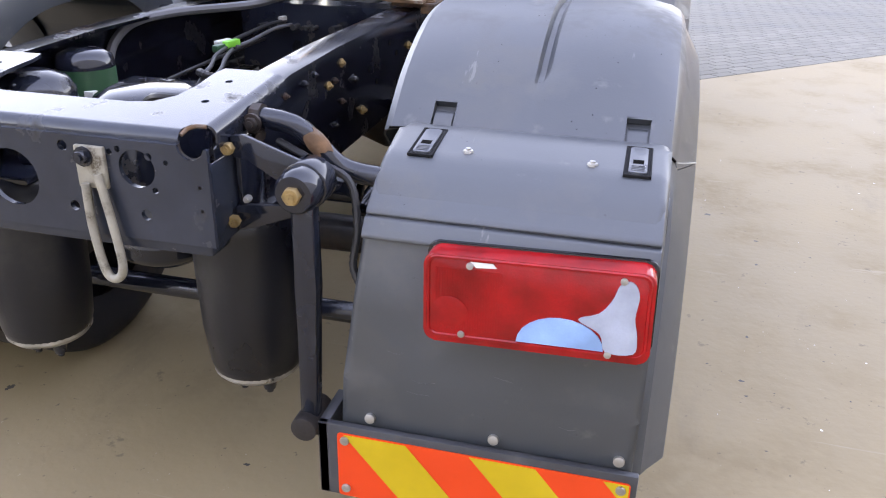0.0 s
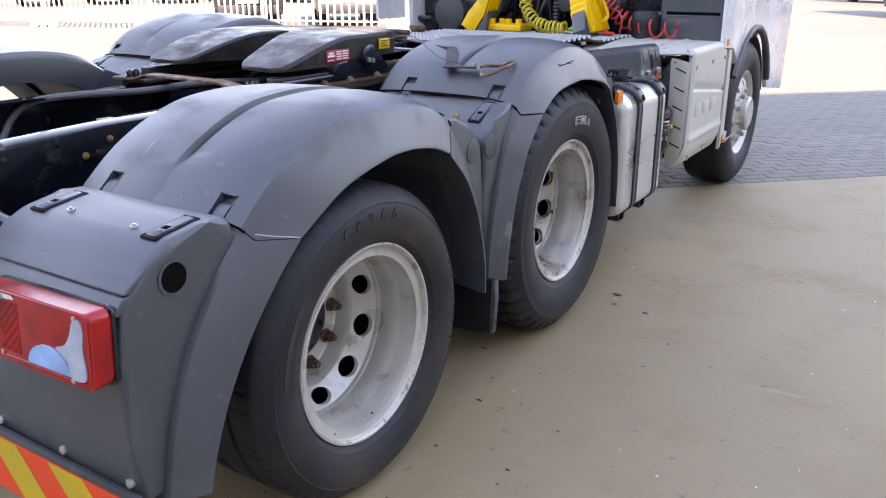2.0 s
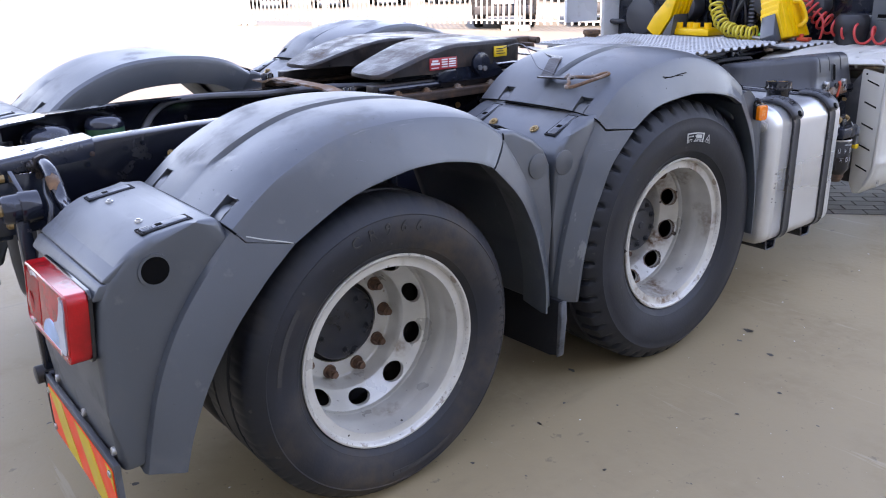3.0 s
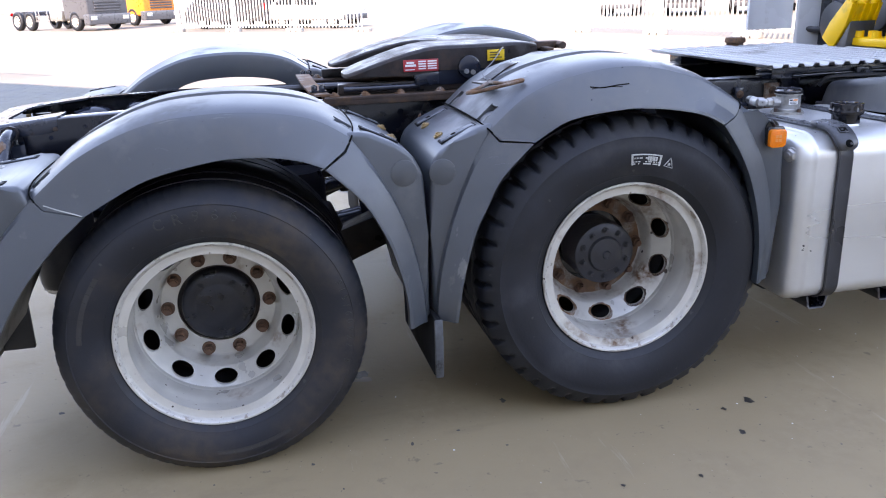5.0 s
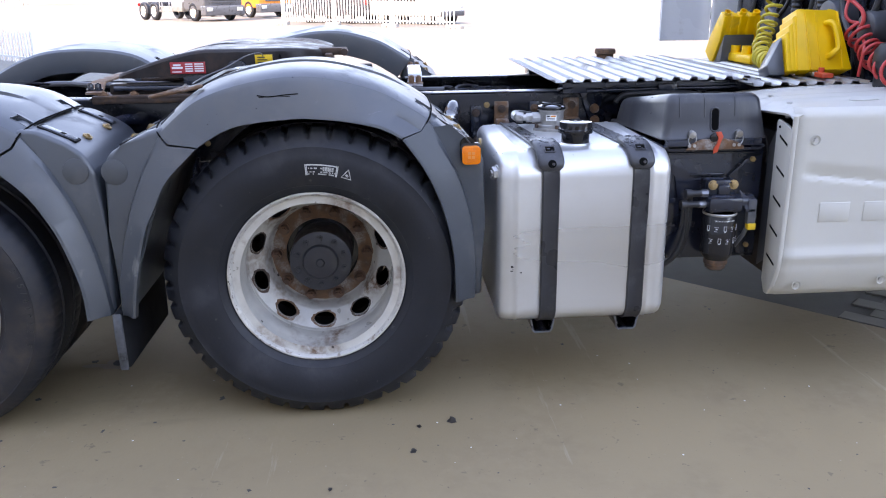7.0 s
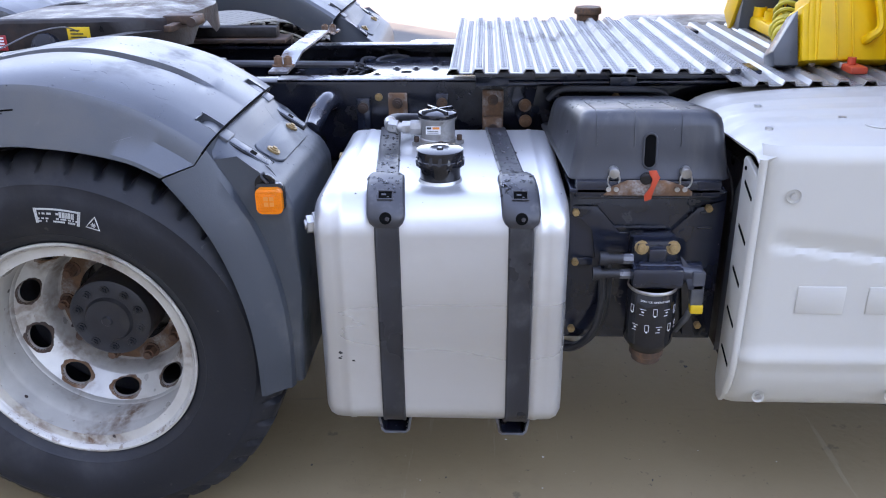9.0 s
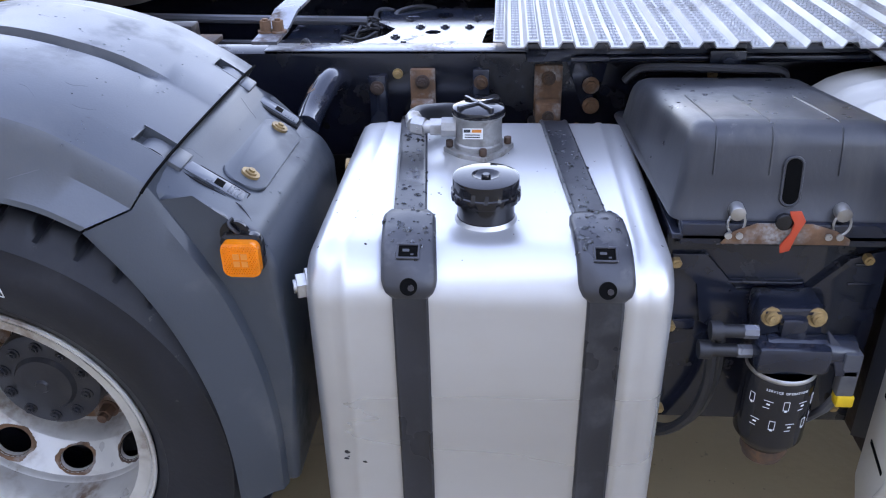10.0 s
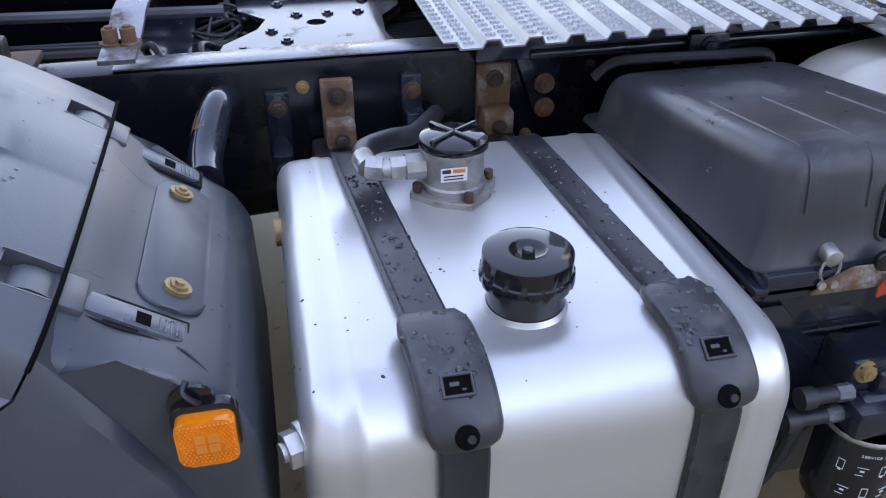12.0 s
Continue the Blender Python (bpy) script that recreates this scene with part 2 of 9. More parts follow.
M_LENS_CLEAR = material("clear_lens", (0.34, 0.39, 0.48), 0.15, vary=0.2, scale=16, fine=260, bump=0.15, coat=0.6, rough_vary=0.05)
M_LENS_BLUE = material("blue_bulb_lens", (0.20, 0.42, 0.72), 0.15, vary=0.25, scale=12, fine=260, bump=0.15, coat=0.6, rough_vary=0.05)
M_LENS_ORANGE = material("amber_lens", (0.90, 0.200, 0.004), 0.18, vary=0.12, scale=30, fine=260, bump=0.1, coat=0.5, rough_vary=0.05)
M_HAZ_RED = material("orange_red_reflector", (1.0, 0.062, 0.012), 0.4, vary=0.08, scale=14, fine=240, bump=0.05)
M_HAZ_YELLOW = material("yellow_reflector", (0.62, 0.40, 0.02), 0.4, vary=0.08, scale=14, fine=240, bump=0.05)
M_CONCRETE = material("concrete_floor", (0.285, 0.208, 0.118), 0.60, vary=0.08, scale=0.9, fine=38, bump=0.3, dirt=(0.258, 0.188, 0.108), dirt_amount=0.35,
                      dirt_scale=2.2, spots=(0.045, 0.038, 0.032), spot_scale=3.1, spot_size=0.05, bump_distance=0.004, rough_vary=0.05)


def wear(m, places):
    """Adds layers of worn patches and specks to a material: (scale, threshold, softness, colour, strength, stretch)."""
    nt = m.node_tree
    b = nt.nodes["Principled BSDF"]
    src = b.inputs["Base Color"].links[0].from_socket
    co = nt.nodes.new("ShaderNodeTexCoord")
    for sc, edge, soft, colour, strength, stretch in places:
        mp = nt.nodes.new("ShaderNodeMapping")
        mp.inputs["Scale"].default_value = stretch
        mp.inputs["Location"].default_value = (sc * 0.37, sc * 0.11, 0.7)
        mp.inputs["Rotation"].default_value = (0, 0, sc * 0.9)
        nt.links.new(co.outputs["Object"], mp.inputs[0])
        n = nt.nodes.new("ShaderNodeTexNoise")
        n.inputs["Scale"].default_value, n.inputs["Detail"].default_value, n.inputs["Roughness"].default_value = sc, 7.0, 0.62
        nt.links.new(mp.outputs[0], n.inputs["Vector"])
        r = nt.nodes.new("ShaderNodeMapRange")
        r.inputs["From Min"].default_value, r.inputs["From Max"].default_value = edge, edge + soft
        r.inputs["To Min"].default_value, r.inputs["To Max"].default_value = 0.0, strength
        nt.links.new(n.outputs["Fac"], r.inputs["Value"])
        x = nt.nodes.new("ShaderNodeMix")
        x.data_type = "RGBA"
        nt.links.new(r.outputs[0], x.inputs["Factor"])
        nt.links.new(src, x.inputs["A"])
        x.inputs["B"].default_value = (*colour, 1.0)
        src = x.outputs["Result"]
    nt.links.new(src, b.inputs["Base Color"])


wear(M_COVER, ((7.0, 0.56, 0.16, (0.090, 0.086, 0.078), 0.5, (1, 1, 0.12)), (22.0, 0.66, 0.04, (0.13, 0.125, 0.115), 0.5, (1, 1, 0.3))))
wear(M_RIM_EDGE, ((24.0, 0.58, 0.06, (0.16, 0.10, 0.06), 0.7, (1, 1, 1)), (110.0, 0.60, 0.04, (0.06, 0.04, 0.03), 0.8, (1, 1, 1))))
for rim_paint in (M_RIM, M_RIM_RUSTY):
    wear(rim_paint, ((34.0, 0.68, 0.03, (0.13, 0.075, 0.04), 0.7, (1, 1, 1)), (4.0, 0.56, 0.2, (0.36, 0.33, 0.28), 0.4, (1, 1, 1)), (80.0, 0.69, 0.03, (0.10, 0.06, 0.035), 0.8, (1, 1, 1))))
for rubber in (M_TYRE, M_TYRE_OLD):
    wear(rubber, ((5.0, 0.58, 0.14, (0.050, 0.044, 0.038), 0.30, (1, 1, 1)), (26.0, 0.67, 0.03, (0.085, 0.08, 0.072), 0.40, (1, 1, 1))))
wear(M_ALU, ((3.0, 0.52, 0.25, (0.53, 0.49, 0.43), 0.4, (1, 1, 1)), (60.0, 0.72, 0.03, (0.10, 0.09, 0.085), 0.7, (1, 1, 1))))
# dusty brown patches, pale scuffs and thin scratches on the guards
wear(M_GUARD, ((2.3, 0.53, 0.20, (0.088, 0.080, 0.070), 0.55, (1, 1, 1)), (9.0, 0.64, 0.06, (0.125, 0.125, 0.122), 0.45, (1, 1, 1)), (14.0, 0.675, 0.02, (0.17, 0.17, 0.165), 0.6, (1, 0.07, 0.3)), (48.0, 0.69, 0.03, (0.024, 0.026, 0.03), 0.7, (1, 1, 1))))
# tyre marks, grey worn clouds, pale scuffs and fine grit
wear(M_CONCRETE, ((0.8, 0.50, 0.25, (0.240, 0.180, 0.108), 0.4, (1, 1, 1)), (2.6, 0.60, 0.12, (0.160, 0.120, 0.074), 0.5, (1, 0.35, 1)), (6.5, 0.645, 0.08, (0.310, 0.236, 0.146), 0.3, (1, 1, 1)),
                  (15.0, 0.655, 0.05, (0.110, 0.086, 0.058), 0.6, (1, 1, 1)), (9.0, 0.69, 0.03, (0.150, 0.116, 0.078), 0.3, (1, 0.10, 1)), (12.0, 0.665, 0.03, (0.37, 0.30, 0.21), 0.5, (0.06, 1, 1)),
                  (45.0, 0.675, 0.04, (0.085, 0.068, 0.050), 0.7, (1, 1, 1)), (85.0, 0.69, 0.04, (0.085, 0.07, 0.055), 0.75, (1, 1, 1)), (60.0, 0.70, 0.03, (0.48, 0.43, 0.35), 0.7, (1, 1, 1))))
M_PAVER = material("concrete_paver", (0.212, 0.200, 0.172), 0.85, vary=0.16, scale=1.3, fine=60, bump=0.3, per_object=0.35, dirt=(0.13, 0.13, 0.128), dirt_amount=0.25, dirt_scale=1.2)
M_YARD = material("sandy_yard", (0.168, 0.156, 0.134), 0.9, vary=0.1, scale=0.25, fine=4, bump=0.25, dirt=(0.155, 0.14, 0.115), dirt_amount=0.3, dirt_scale=0.3)
M_JOINT = material("joint_sand", (0.10, 0.095, 0.085), 0.95, vary=0.2, scale=4, fine=60, bump=0.3)
M_FAR = material("far_screen_grey", (0.20, 0.21, 0.22), 0.7, vary=0.2, scale=0.05, fine=1.5, bump=0.0)
M_DAMP = material("damp_concrete", (0.225, 0.175, 0.130), 0.3, vary=0.25, scale=5, fine=40, bump=0.15)
M_FENCE = material("white_fence_paint", (0.72, 0.72, 0.71), 0.45, vary=0.05, fine=90, bump=0.03)
M_FOOT = material("fence_foot_concrete", (0.30, 0.30, 0.29), 0.85, vary=0.15, scale=6, fine=70, bump=0.3)
M_CLADDING = material("grey_cladding", (0.52, 0.52, 0.52), 0.5, vary=0.06, scale=0.5, fine=30, bump=0.05)
M_TRUCK_GREY = material("grey_truck_paint", (0.075, 0.08, 0.09), 0.35, vary=0.1, fine=60, bump=0.03, coat=0.4)
M_TRUCK_ORANGE = material("orange_truck_paint", (0.75, 0.21, 0.03), 0.35, vary=0.1, fine=60, bump=0.03, coat=0.4)
M_TRUCK_RED = material("red_truck_paint", (0.55, 0.035, 0.02), 0.35, vary=0.1, fine=60, bump=0.03, coat=0.4)
M_VAN_SILVER = material("silver_car_paint", (0.45, 0.46, 0.47), 0.3, 0.4, vary=0.06, fine=60, bump=0.02, coat=0.5)
M_CAR_DARK = material("dark_car_paint", (0.035, 0.037, 0.042), 0.25, 0.2, vary=0.1, fine=60, bump=0.02, coat=0.6)
M_GLASS_DARK = material("tinted_glass", (0.015, 0.018, 0.02), 0.06, vary=0.1, fine=60, bump=0.0, rough_vary=0.02)
M_CABLE_GREY = material("grey_braided_cable", (0.09, 0.09, 0.10), 0.55, vary=0.25, fine=160, bump=0.3)

M_WATER = bpy.data.materials.new("water_drop")
M_WATER.use_nodes = True
for key, value in (("Roughness", 0.03), ("IOR", 1.33), ("Transmission Weight", 1.0)):
    M_WATER.node_tree.nodes["Principled BSDF"].inputs[key].default_value = value


# ---- mesh helpers ----
def part(name, bm, mat, parent=None, label="", smooth=40):
    """Links a bmesh as one mesh object under a thing or a part. smooth: the angle, in degrees, up to which edges look round."""
    bmesh.ops.recalc_face_normals(bm, faces=bm.faces)
    me = bpy.data.meshes.new(name)
    bm.to_mesh(me)
    bm.free()
    if smooth:
        me.shade_smooth()
        me.set_sharp_from_angle(angle=radians(smooth))
    for m in (mat if isinstance(mat, (list, tuple)) else [mat]):
        me.materials.append(m)
    ob = new(name, me)
    # things hold parts, parts hold sub-parts, no deeper
    while parent is not None and parent.parent is not None and parent.parent.parent is not None:
        parent = parent.parent
    ob.parent = parent
    if label:
        tagged(ob, label)
    return ob


def thing(name, label, category, group="", at=None):
    e = new(name)
    e.empty_display_size = 0.2
    if at is not None:
        e.matrix_basis = at
    return tagged(e, label, category, group)


def box(bm, lo, hi, bevel=0.0, seg=2, m=None):
    """A box from corner to corner, with rounded edges."""
    b = bmesh.new()
    bmesh.ops.create_cube(b, size=1)
    for v in b.verts:
        v.co = Vector([(lo[i] + hi[i]) / 2 + v.co[i] * (hi[i] - lo[i]) for i in range(3)])
    if bevel:
        bmesh.ops.bevel(b, geom=b.edges[:], offset=bevel, segments=seg, profile=0.5, affect="EDGES", clamp_overlap=True)
    return merge(bm, b, m)


def merge(bm, b, m=None):
    if m is not None:
        bmesh.ops.transform(b, matrix=m, verts=b.verts)
    me = bpy.data.meshes.new("tmp")
    b.to_mesh(me)
    b.free()
    bm.from_mesh(me)
    bpy.data.meshes.remove(me)
    return bm


def axis_matrix(a, z):
    """Takes the z axis from the point a to the point z."""
    a, z = Vector(a), Vector(z)
    return Matrix.Translation(a) @ (z - a).to_track_quat("Z", "Y").to_matrix().to_4x4(), (z - a).length


def cyl(bm, a, z, r, r2=None, seg=20, bevel=0.0):
    """A capped cylinder or cone from a to z."""
    m, n = axis_matrix(a, z)
    b = bmesh.new()
    bmesh.ops.create_cone(b, cap_ends=True, segments=seg, radius1=r, radius2=r if r2 is None else r2, depth=n)
    bmesh.ops.translate(b, verts=b.verts, vec=(0, 0, n / 2))
    if bevel:
        rim = [e for e in b.edges if len({f.normal.to_tuple(2) for f in e.link_faces if len(f.verts) > 4}) == 1 and any(len(f.verts) > 4 for f in e.link_faces)]
        bmesh.ops.bevel(b, geom=rim, offset=bevel, segments=2, profile=0.5, affect="EDGES", clamp_overlap=True)
    return merge(bm, b, m)


def lathe(bm, profile, m=None, seg=48, wobble=None, close=False):
    """Turns a profile of (radius, along) about the z axis. wobble(i, k) gives an added radius at profile point i and segment k."""
    b = bmesh.new()
    rings = []
    for i, (r, h) in enumerate(profile):
        ring = []
        for k in range(seg):
            a = 2 * math.pi * k / seg
            rr = r + (wobble(i, k) if wobble else 0.0)
            ring.append(b.verts.new((rr * math.cos(a), rr * math.sin(a), h)))
        rings.append(ring)
    pairs = list(zip(rings, rings[1:])) + ([(rings[-1], rings[0])] if close else [])
    for p, q in pairs:
        for k in range(seg):
            b.faces.new((p[k], p[(k + 1) % seg], q[(k + 1) % seg], q[k]))
    if any(r < 1e-6 for r, _ in profile):
        bmesh.ops.remove_doubles(b, verts=[v for v in b.verts if v.co.x ** 2 + v.co.y ** 2 < 1e-10], dist=1e-6)
    return merge(bm, b, m)


def spline(points, steps=8, closed=False):
    """A smooth line through the points."""
    pts = [Vector(p) for p in points]
    out = []
    n = len(pts)
    for i in range(n if closed else n - 1):
        p0 = pts[(i - 1) % n] if closed or i else pts[0]
        p1, p2 = pts[i], pts[(i + 1) % n]
        p3 = pts[(i + 2) % n] if closed or i + 2 < n else pts[-1]
        for s in range(steps):
            t = s / steps
            out.append(0.5 * ((2 * p1) + (p2 - p0) * t + (2 * p0 - 5 * p1 + 4 * p2 - p3) * t * t + (3 * p1 - p0 - 3 * p2 + p3) * t ** 3))
    if not closed:
        out.append(pts[-1])
    return out


def tube(bm, points, r, seg=10, closed=False, caps=True, ridge=0.0):
    """A round bar or hose along a line."""
    pts = [Vector(p) for p in points]
    n = len(pts)
    b = bmesh.new()
    rings, up = [], None
    for i, p in enumerate(pts):
        d = (pts[(i + 1) % n] - pts[i - 1]) if closed or 0 < i < n - 1 else (pts[1] - pts[0] if i == 0 else pts[-1] - pts[-2])
        d = d.normalized() if d.length > 1e-9 else Vector((0, 0, 1))
        if up is None:
            up = d.orthogonal().normalized()
        up = (up - d * up.dot(d)).normalized()
        side = d.cross(up)
        rr = r + (ridge if i % 2 else 0.0)
        rings.append([b.verts.new(p + (up * math.cos(2 * math.pi * k / seg) + side * math.sin(2 * math.pi * k / seg)) * rr) for k in range(seg)])
    for p, q in list(zip(rings, rings[1:])) + ([(rings[-1], rings[0])] if closed else []):
        for k in range(seg):
            b.faces.new((p[k], p[(k + 1) % seg], q[(k + 1) % seg], q[k]))
    if caps and not closed:
        b.faces.new(rings[0])
        b.faces.new(rings[-1])
    return merge(bm, b)


def slab(bm, outline, normal, thick, bevel=0.0, seg=2):
    """A plate: a flat outline of 3D points, thickened along normal."""
    b = bmesh.new()
    n = Vector(normal).normalized() * thick
    lower = [b.verts.new(Vector(p)) for p in outline]
    upper = [b.verts.new(Vector(p) + n) for p in outline]
    k = len(outline)
    b.faces.new(lower)
    b.faces.new(upper)
    for i in range(k):
        b.faces.new((lower[i], lower[(i + 1) % k], upper[(i + 1) % k], upper[i]))
    if bevel:
        bmesh.ops.bevel(b, geom=b.edges[:], offset=bevel, segments=seg, profile=0.5, affect="EDGES", clamp_overlap=True)
    return merge(bm, b)


def loft(bm, sections, thick=0.0, closed=False):
    """A skin across a row of sections with the same number of points; thick makes a shell of it."""
    b = bmesh.new()
    grid = [[b.verts.new(Vector(p)) for p in s] for s in sections]
    for s, t in zip(grid, grid[1:]):
        k = len(s)
        for i in range(k if closed else k - 1):
            b.faces.new((s[i], s[(i + 1) % k], t[(i + 1) % k], t[i]))
    bmesh.ops.recalc_face_normals(b, faces=b.faces)
    if thick:
        bmesh.ops.solidify(b, geom=b.faces[:], thickness=thick)
    return merge(bm, b)


def rounded_rect(w, h, r, seg=5):
    """A rounded rectangle about the origin, counter-clockwise."""
    out = []
    for cx, cy, a0 in ((w / 2 - r, h / 2 - r, 0), (-w / 2 + r, h / 2 - r, 90), (-w / 2 + r, -h / 2 + r, 180), (w / 2 - r, -h / 2 + r, 270)):
        for i in range(seg + 1):
            a = radians(a0 + 90 * i / seg)
            out.append((cx + r * math.cos(a), cy + r * math.sin(a)))
    return out


def bolt(bm, at, axis, r=0.012, h=0.012, washer=True):
    """A hexagon head on a washer, standing up along axis, as one solid."""
    m = axis_matrix(Vector(at), Vector(at) + Vector(axis))[0]
    foot = [(r * 1.45, -0.002), (r * 1.45, 0.004), (r, 0.004)] if washer else [(r, -0.002)]
    prof = foot + [(r, h - 0.001), (r * 0.88, h), (r * 0.5, h), (r * 0.5, h + 0.004), (r * 0.05, h + 0.004)]
    n = len(foot)
    return lathe(bm, prof, m, 12, lambda i, k: -r * 0.134 if k % 2 and (n - 1 <= i <= n if washer else i <= 1) else 0.0)


def lettering(text, size, depth, m):
    """Raised lettering as a bmesh, laid by the matrix m."""
    cu = bpy.data.curves.new("lettering", "FONT")
    cu.body, cu.size, cu.extrude, cu.align_x, cu.align_y, cu.resolution_u = text, size, depth, "CENTER", "CENTER", 3
    ob = bpy.data.objects.new("lettering", cu)
    scene.collection.objects.link(ob)
    dg = bpy.context.evaluated_depsgraph_get()
    me = bpy.data.meshes.new_from_object(ob.evaluated_get(dg))
    b = bmesh.new()
    b.from_mesh(me)
    bmesh.ops.transform(b, matrix=m, verts=b.verts)
    bpy.data.objects.remove(ob)
    bpy.data.curves.remove(cu)
    bpy.data.meshes.remove(me)
    return b


def facing(at, right, up):
    """A matrix with its x axis along right and its y axis along up."""
    r = Vector(right).normalized()
    u = (Vector(up) - r * r.dot(Vector(up))).normalized()
    n = r.cross(u)
    return Matrix(((r.x, u.x, n.x, at[0]), (r.y, u.y, n.y, at[1]), (r.z, u.z, n.z, at[2]), (0, 0, 0, 1)))


def speckle(name, owner, sources, count, seed, lo, hi, sizes, mat, flat=0.35, clump=0.0):
    """Small flattened drops or chips, dropped straight down on the sources between the corners lo and hi."""
    rnd = random.Random(seed)
    trees = []
    for ob in sources:
        b = bmesh.new()
        b.from_mesh(ob.data)
        trees.append(BVHTree.FromBMesh(b))
        b.free()
    verts, faces, k, last = [], [], 7, None
    for _ in range(count * 3):
        if len(faces) >= count * k * 2:
            break
        if last is not None and rnd.random() < clump:
            x, y = last[0] + rnd.gauss(0, 0.02), last[1] + rnd.gauss(0, 0.02)
        else:
            x, y = rnd.uniform(lo[0], hi[0]), rnd.uniform(lo[1], hi[1])
        best = None
        for t in trees:
            p, n, _, _ = t.ray_cast(Vector((x, y, 3.0)), Vector((0, 0, -1)))
            if p is not None and (best is None or p.z > best[0].z):
                best = (p, n)
        if best is None or best[0].z < lo[2]:
            continue
        last = (x, y)
        p, n = best
        n = n if n.z > 0 else -n
        r = rnd.uniform(*sizes) * rnd.choice((0.6, 1.0, 1.0, 1.5))
        u = n.orthogonal().normalized()
        v = n.cross(u)
        s = rnd.uniform(0.7, 1.4)
        o = len(verts)
        for rr, h in ((1.0, 0.0), (0.7, flat * 0.75)):
            for i in range(k):
                a = 2 * math.pi * i / k
                w = rr * r * rnd.uniform(0.85, 1.15)
                verts.append(p + u * (w * s * math.cos(a)) + v * (w * math.sin(a)) + n * (h * r))
        verts.append(p + n * (flat * r))
        for i in range(k):
            j = (i + 1) % k
            faces.append((o + i, o + j, o + k + j, o + k + i))
            faces.append((o + k + i, o + k + j, o + 2 * k))
    me = bpy.data.meshes.new(name)
    me.from_pydata(verts, [], faces)
    me.shade_smooth()
    me.materials.append(mat)
    ob = new(name, me)
    ob.parent = owner
    tagged(ob, kind="stuff")
    return ob


# ---- the setting: ground, floor, roof ----
TURN = radians(44)
ALONG = Vector((math.cos(TURN), math.sin(TURN), 0))
ACROSS = Vector((-math.sin(TURN), math.cos(TURN), 0))
FLOOR_EDGE, SHADE_EDGE, PAVING_END = 2.27, 6.35, 6.7


def un(u, n, z=0.0):
    """A place from metres along and across the front of the hall."""
    return ALONG * u + ACROSS * n + Vector((0, 0, z))


bm = bmesh.new()
slab(bm, [un(-900, -900, -0.12), un(900, -900, -0.12), un(900, FLOOR_EDGE - 0.05, -0.12), un(-900, FLOOR_EDGE - 0.05, -0.12)], (0, 0, 1), 0.06)
slab(bm, [un(-900, FLOOR_EDGE - 0.05, -0.12), un(900, FLOOR_EDGE - 0.05, -0.12), un(900, 900, -0.12), un(-900, 900, -0.12)], (0, 0, 1), 0.105)
tagged(part("ground", bm, M_YARD, smooth=0), "pale sandy concrete yard in bright sun", "ground", kind="structure")


def floor_z(x, y):
    """The floor falls a little towards the rear of the truck, and is level along its edge."""
    n = Vector((x, y, 0)).dot(ACROSS)
    return -0.0125 * min(3.0, max(0.0, 1.35 - y)) * min(1.0, max(0.0, (FLOOR_EDGE - n) / 1.5))


bm = bmesh.new()
cuts = sorted({-30.0, FLOOR_EDGE} | {FLOOR_EDGE - 0.5 * k for k in range(1, 20)})
loft(bm, [[un(u, n, floor_z(un(u, n).x, un(u, n).y)) for u in [-40.0] + [-10 + 0.5 * k for k in range(41)] + [40.0]] for n in cuts], thick=0.0)
tagged(part("floor", bm, M_CONCRETE, smooth=0), "smooth worn beige concrete floor with small oil spots", "floor", kind="structure")
bm = bmesh.new()
slab(bm, [un(-40, FLOOR_EDGE + 0.004, -0.0135), un(40, FLOOR_EDGE + 0.004, -0.0135), un(40, PAVING_END, -0.0135), un(-40, PAVING_END, -0.0135)], (0, 0, 1), 0.0055)
pavement = tagged(part("pavement", bm, M_JOINT, smooth=0), "grey concrete block paving strip in shade", "pavement", kind="structure")

# unseen hall wall, added behind the camera to keep floor and paving shaded
WALL_N = -9.0
HALL_H = (SHADE_EDGE - WALL_N) * TO_SUN.z / abs(TO_SUN.dot(ACROSS))
bm = bmesh.new()
box(bm, (-60, WALL_N - 14, -0.06), (60, WALL_N, HALL_H))
for k in range(120):
    box(bm, (-60 + k, WALL_N - 0.01, 0.4), (-59.8 + k, WALL_N + 0.04, HALL_H - 0.1))
bmesh.ops.transform(bm, matrix=Matrix.Rotation(TURN, 4, "Z"), verts=bm.verts)
tagged(part("wall_hall", bm, M_CLADDING, smooth=0), "light grey ribbed cladding of an unseen hall, added for shade", "wall", kind="structure")

# unseen ring of plain walls closes the yard, added to block low sky light
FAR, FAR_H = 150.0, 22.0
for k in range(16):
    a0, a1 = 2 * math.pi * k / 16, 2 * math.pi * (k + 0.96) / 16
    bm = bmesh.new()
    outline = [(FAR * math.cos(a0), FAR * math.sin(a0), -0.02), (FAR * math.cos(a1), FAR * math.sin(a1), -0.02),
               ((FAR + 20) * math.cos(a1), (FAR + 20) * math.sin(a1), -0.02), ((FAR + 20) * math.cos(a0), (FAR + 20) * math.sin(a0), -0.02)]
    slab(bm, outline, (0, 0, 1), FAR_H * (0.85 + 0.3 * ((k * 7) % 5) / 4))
    tagged(part("wall_far_hall", bm, M_FAR, smooth=0), "plain grey unseen far wall that blocks low sky light", "wall", kind="structure")

# ---- the tractor unit ----
truck = thing("truck", "white tractor unit with grey mudguards and a bare rear chassis", "truck")


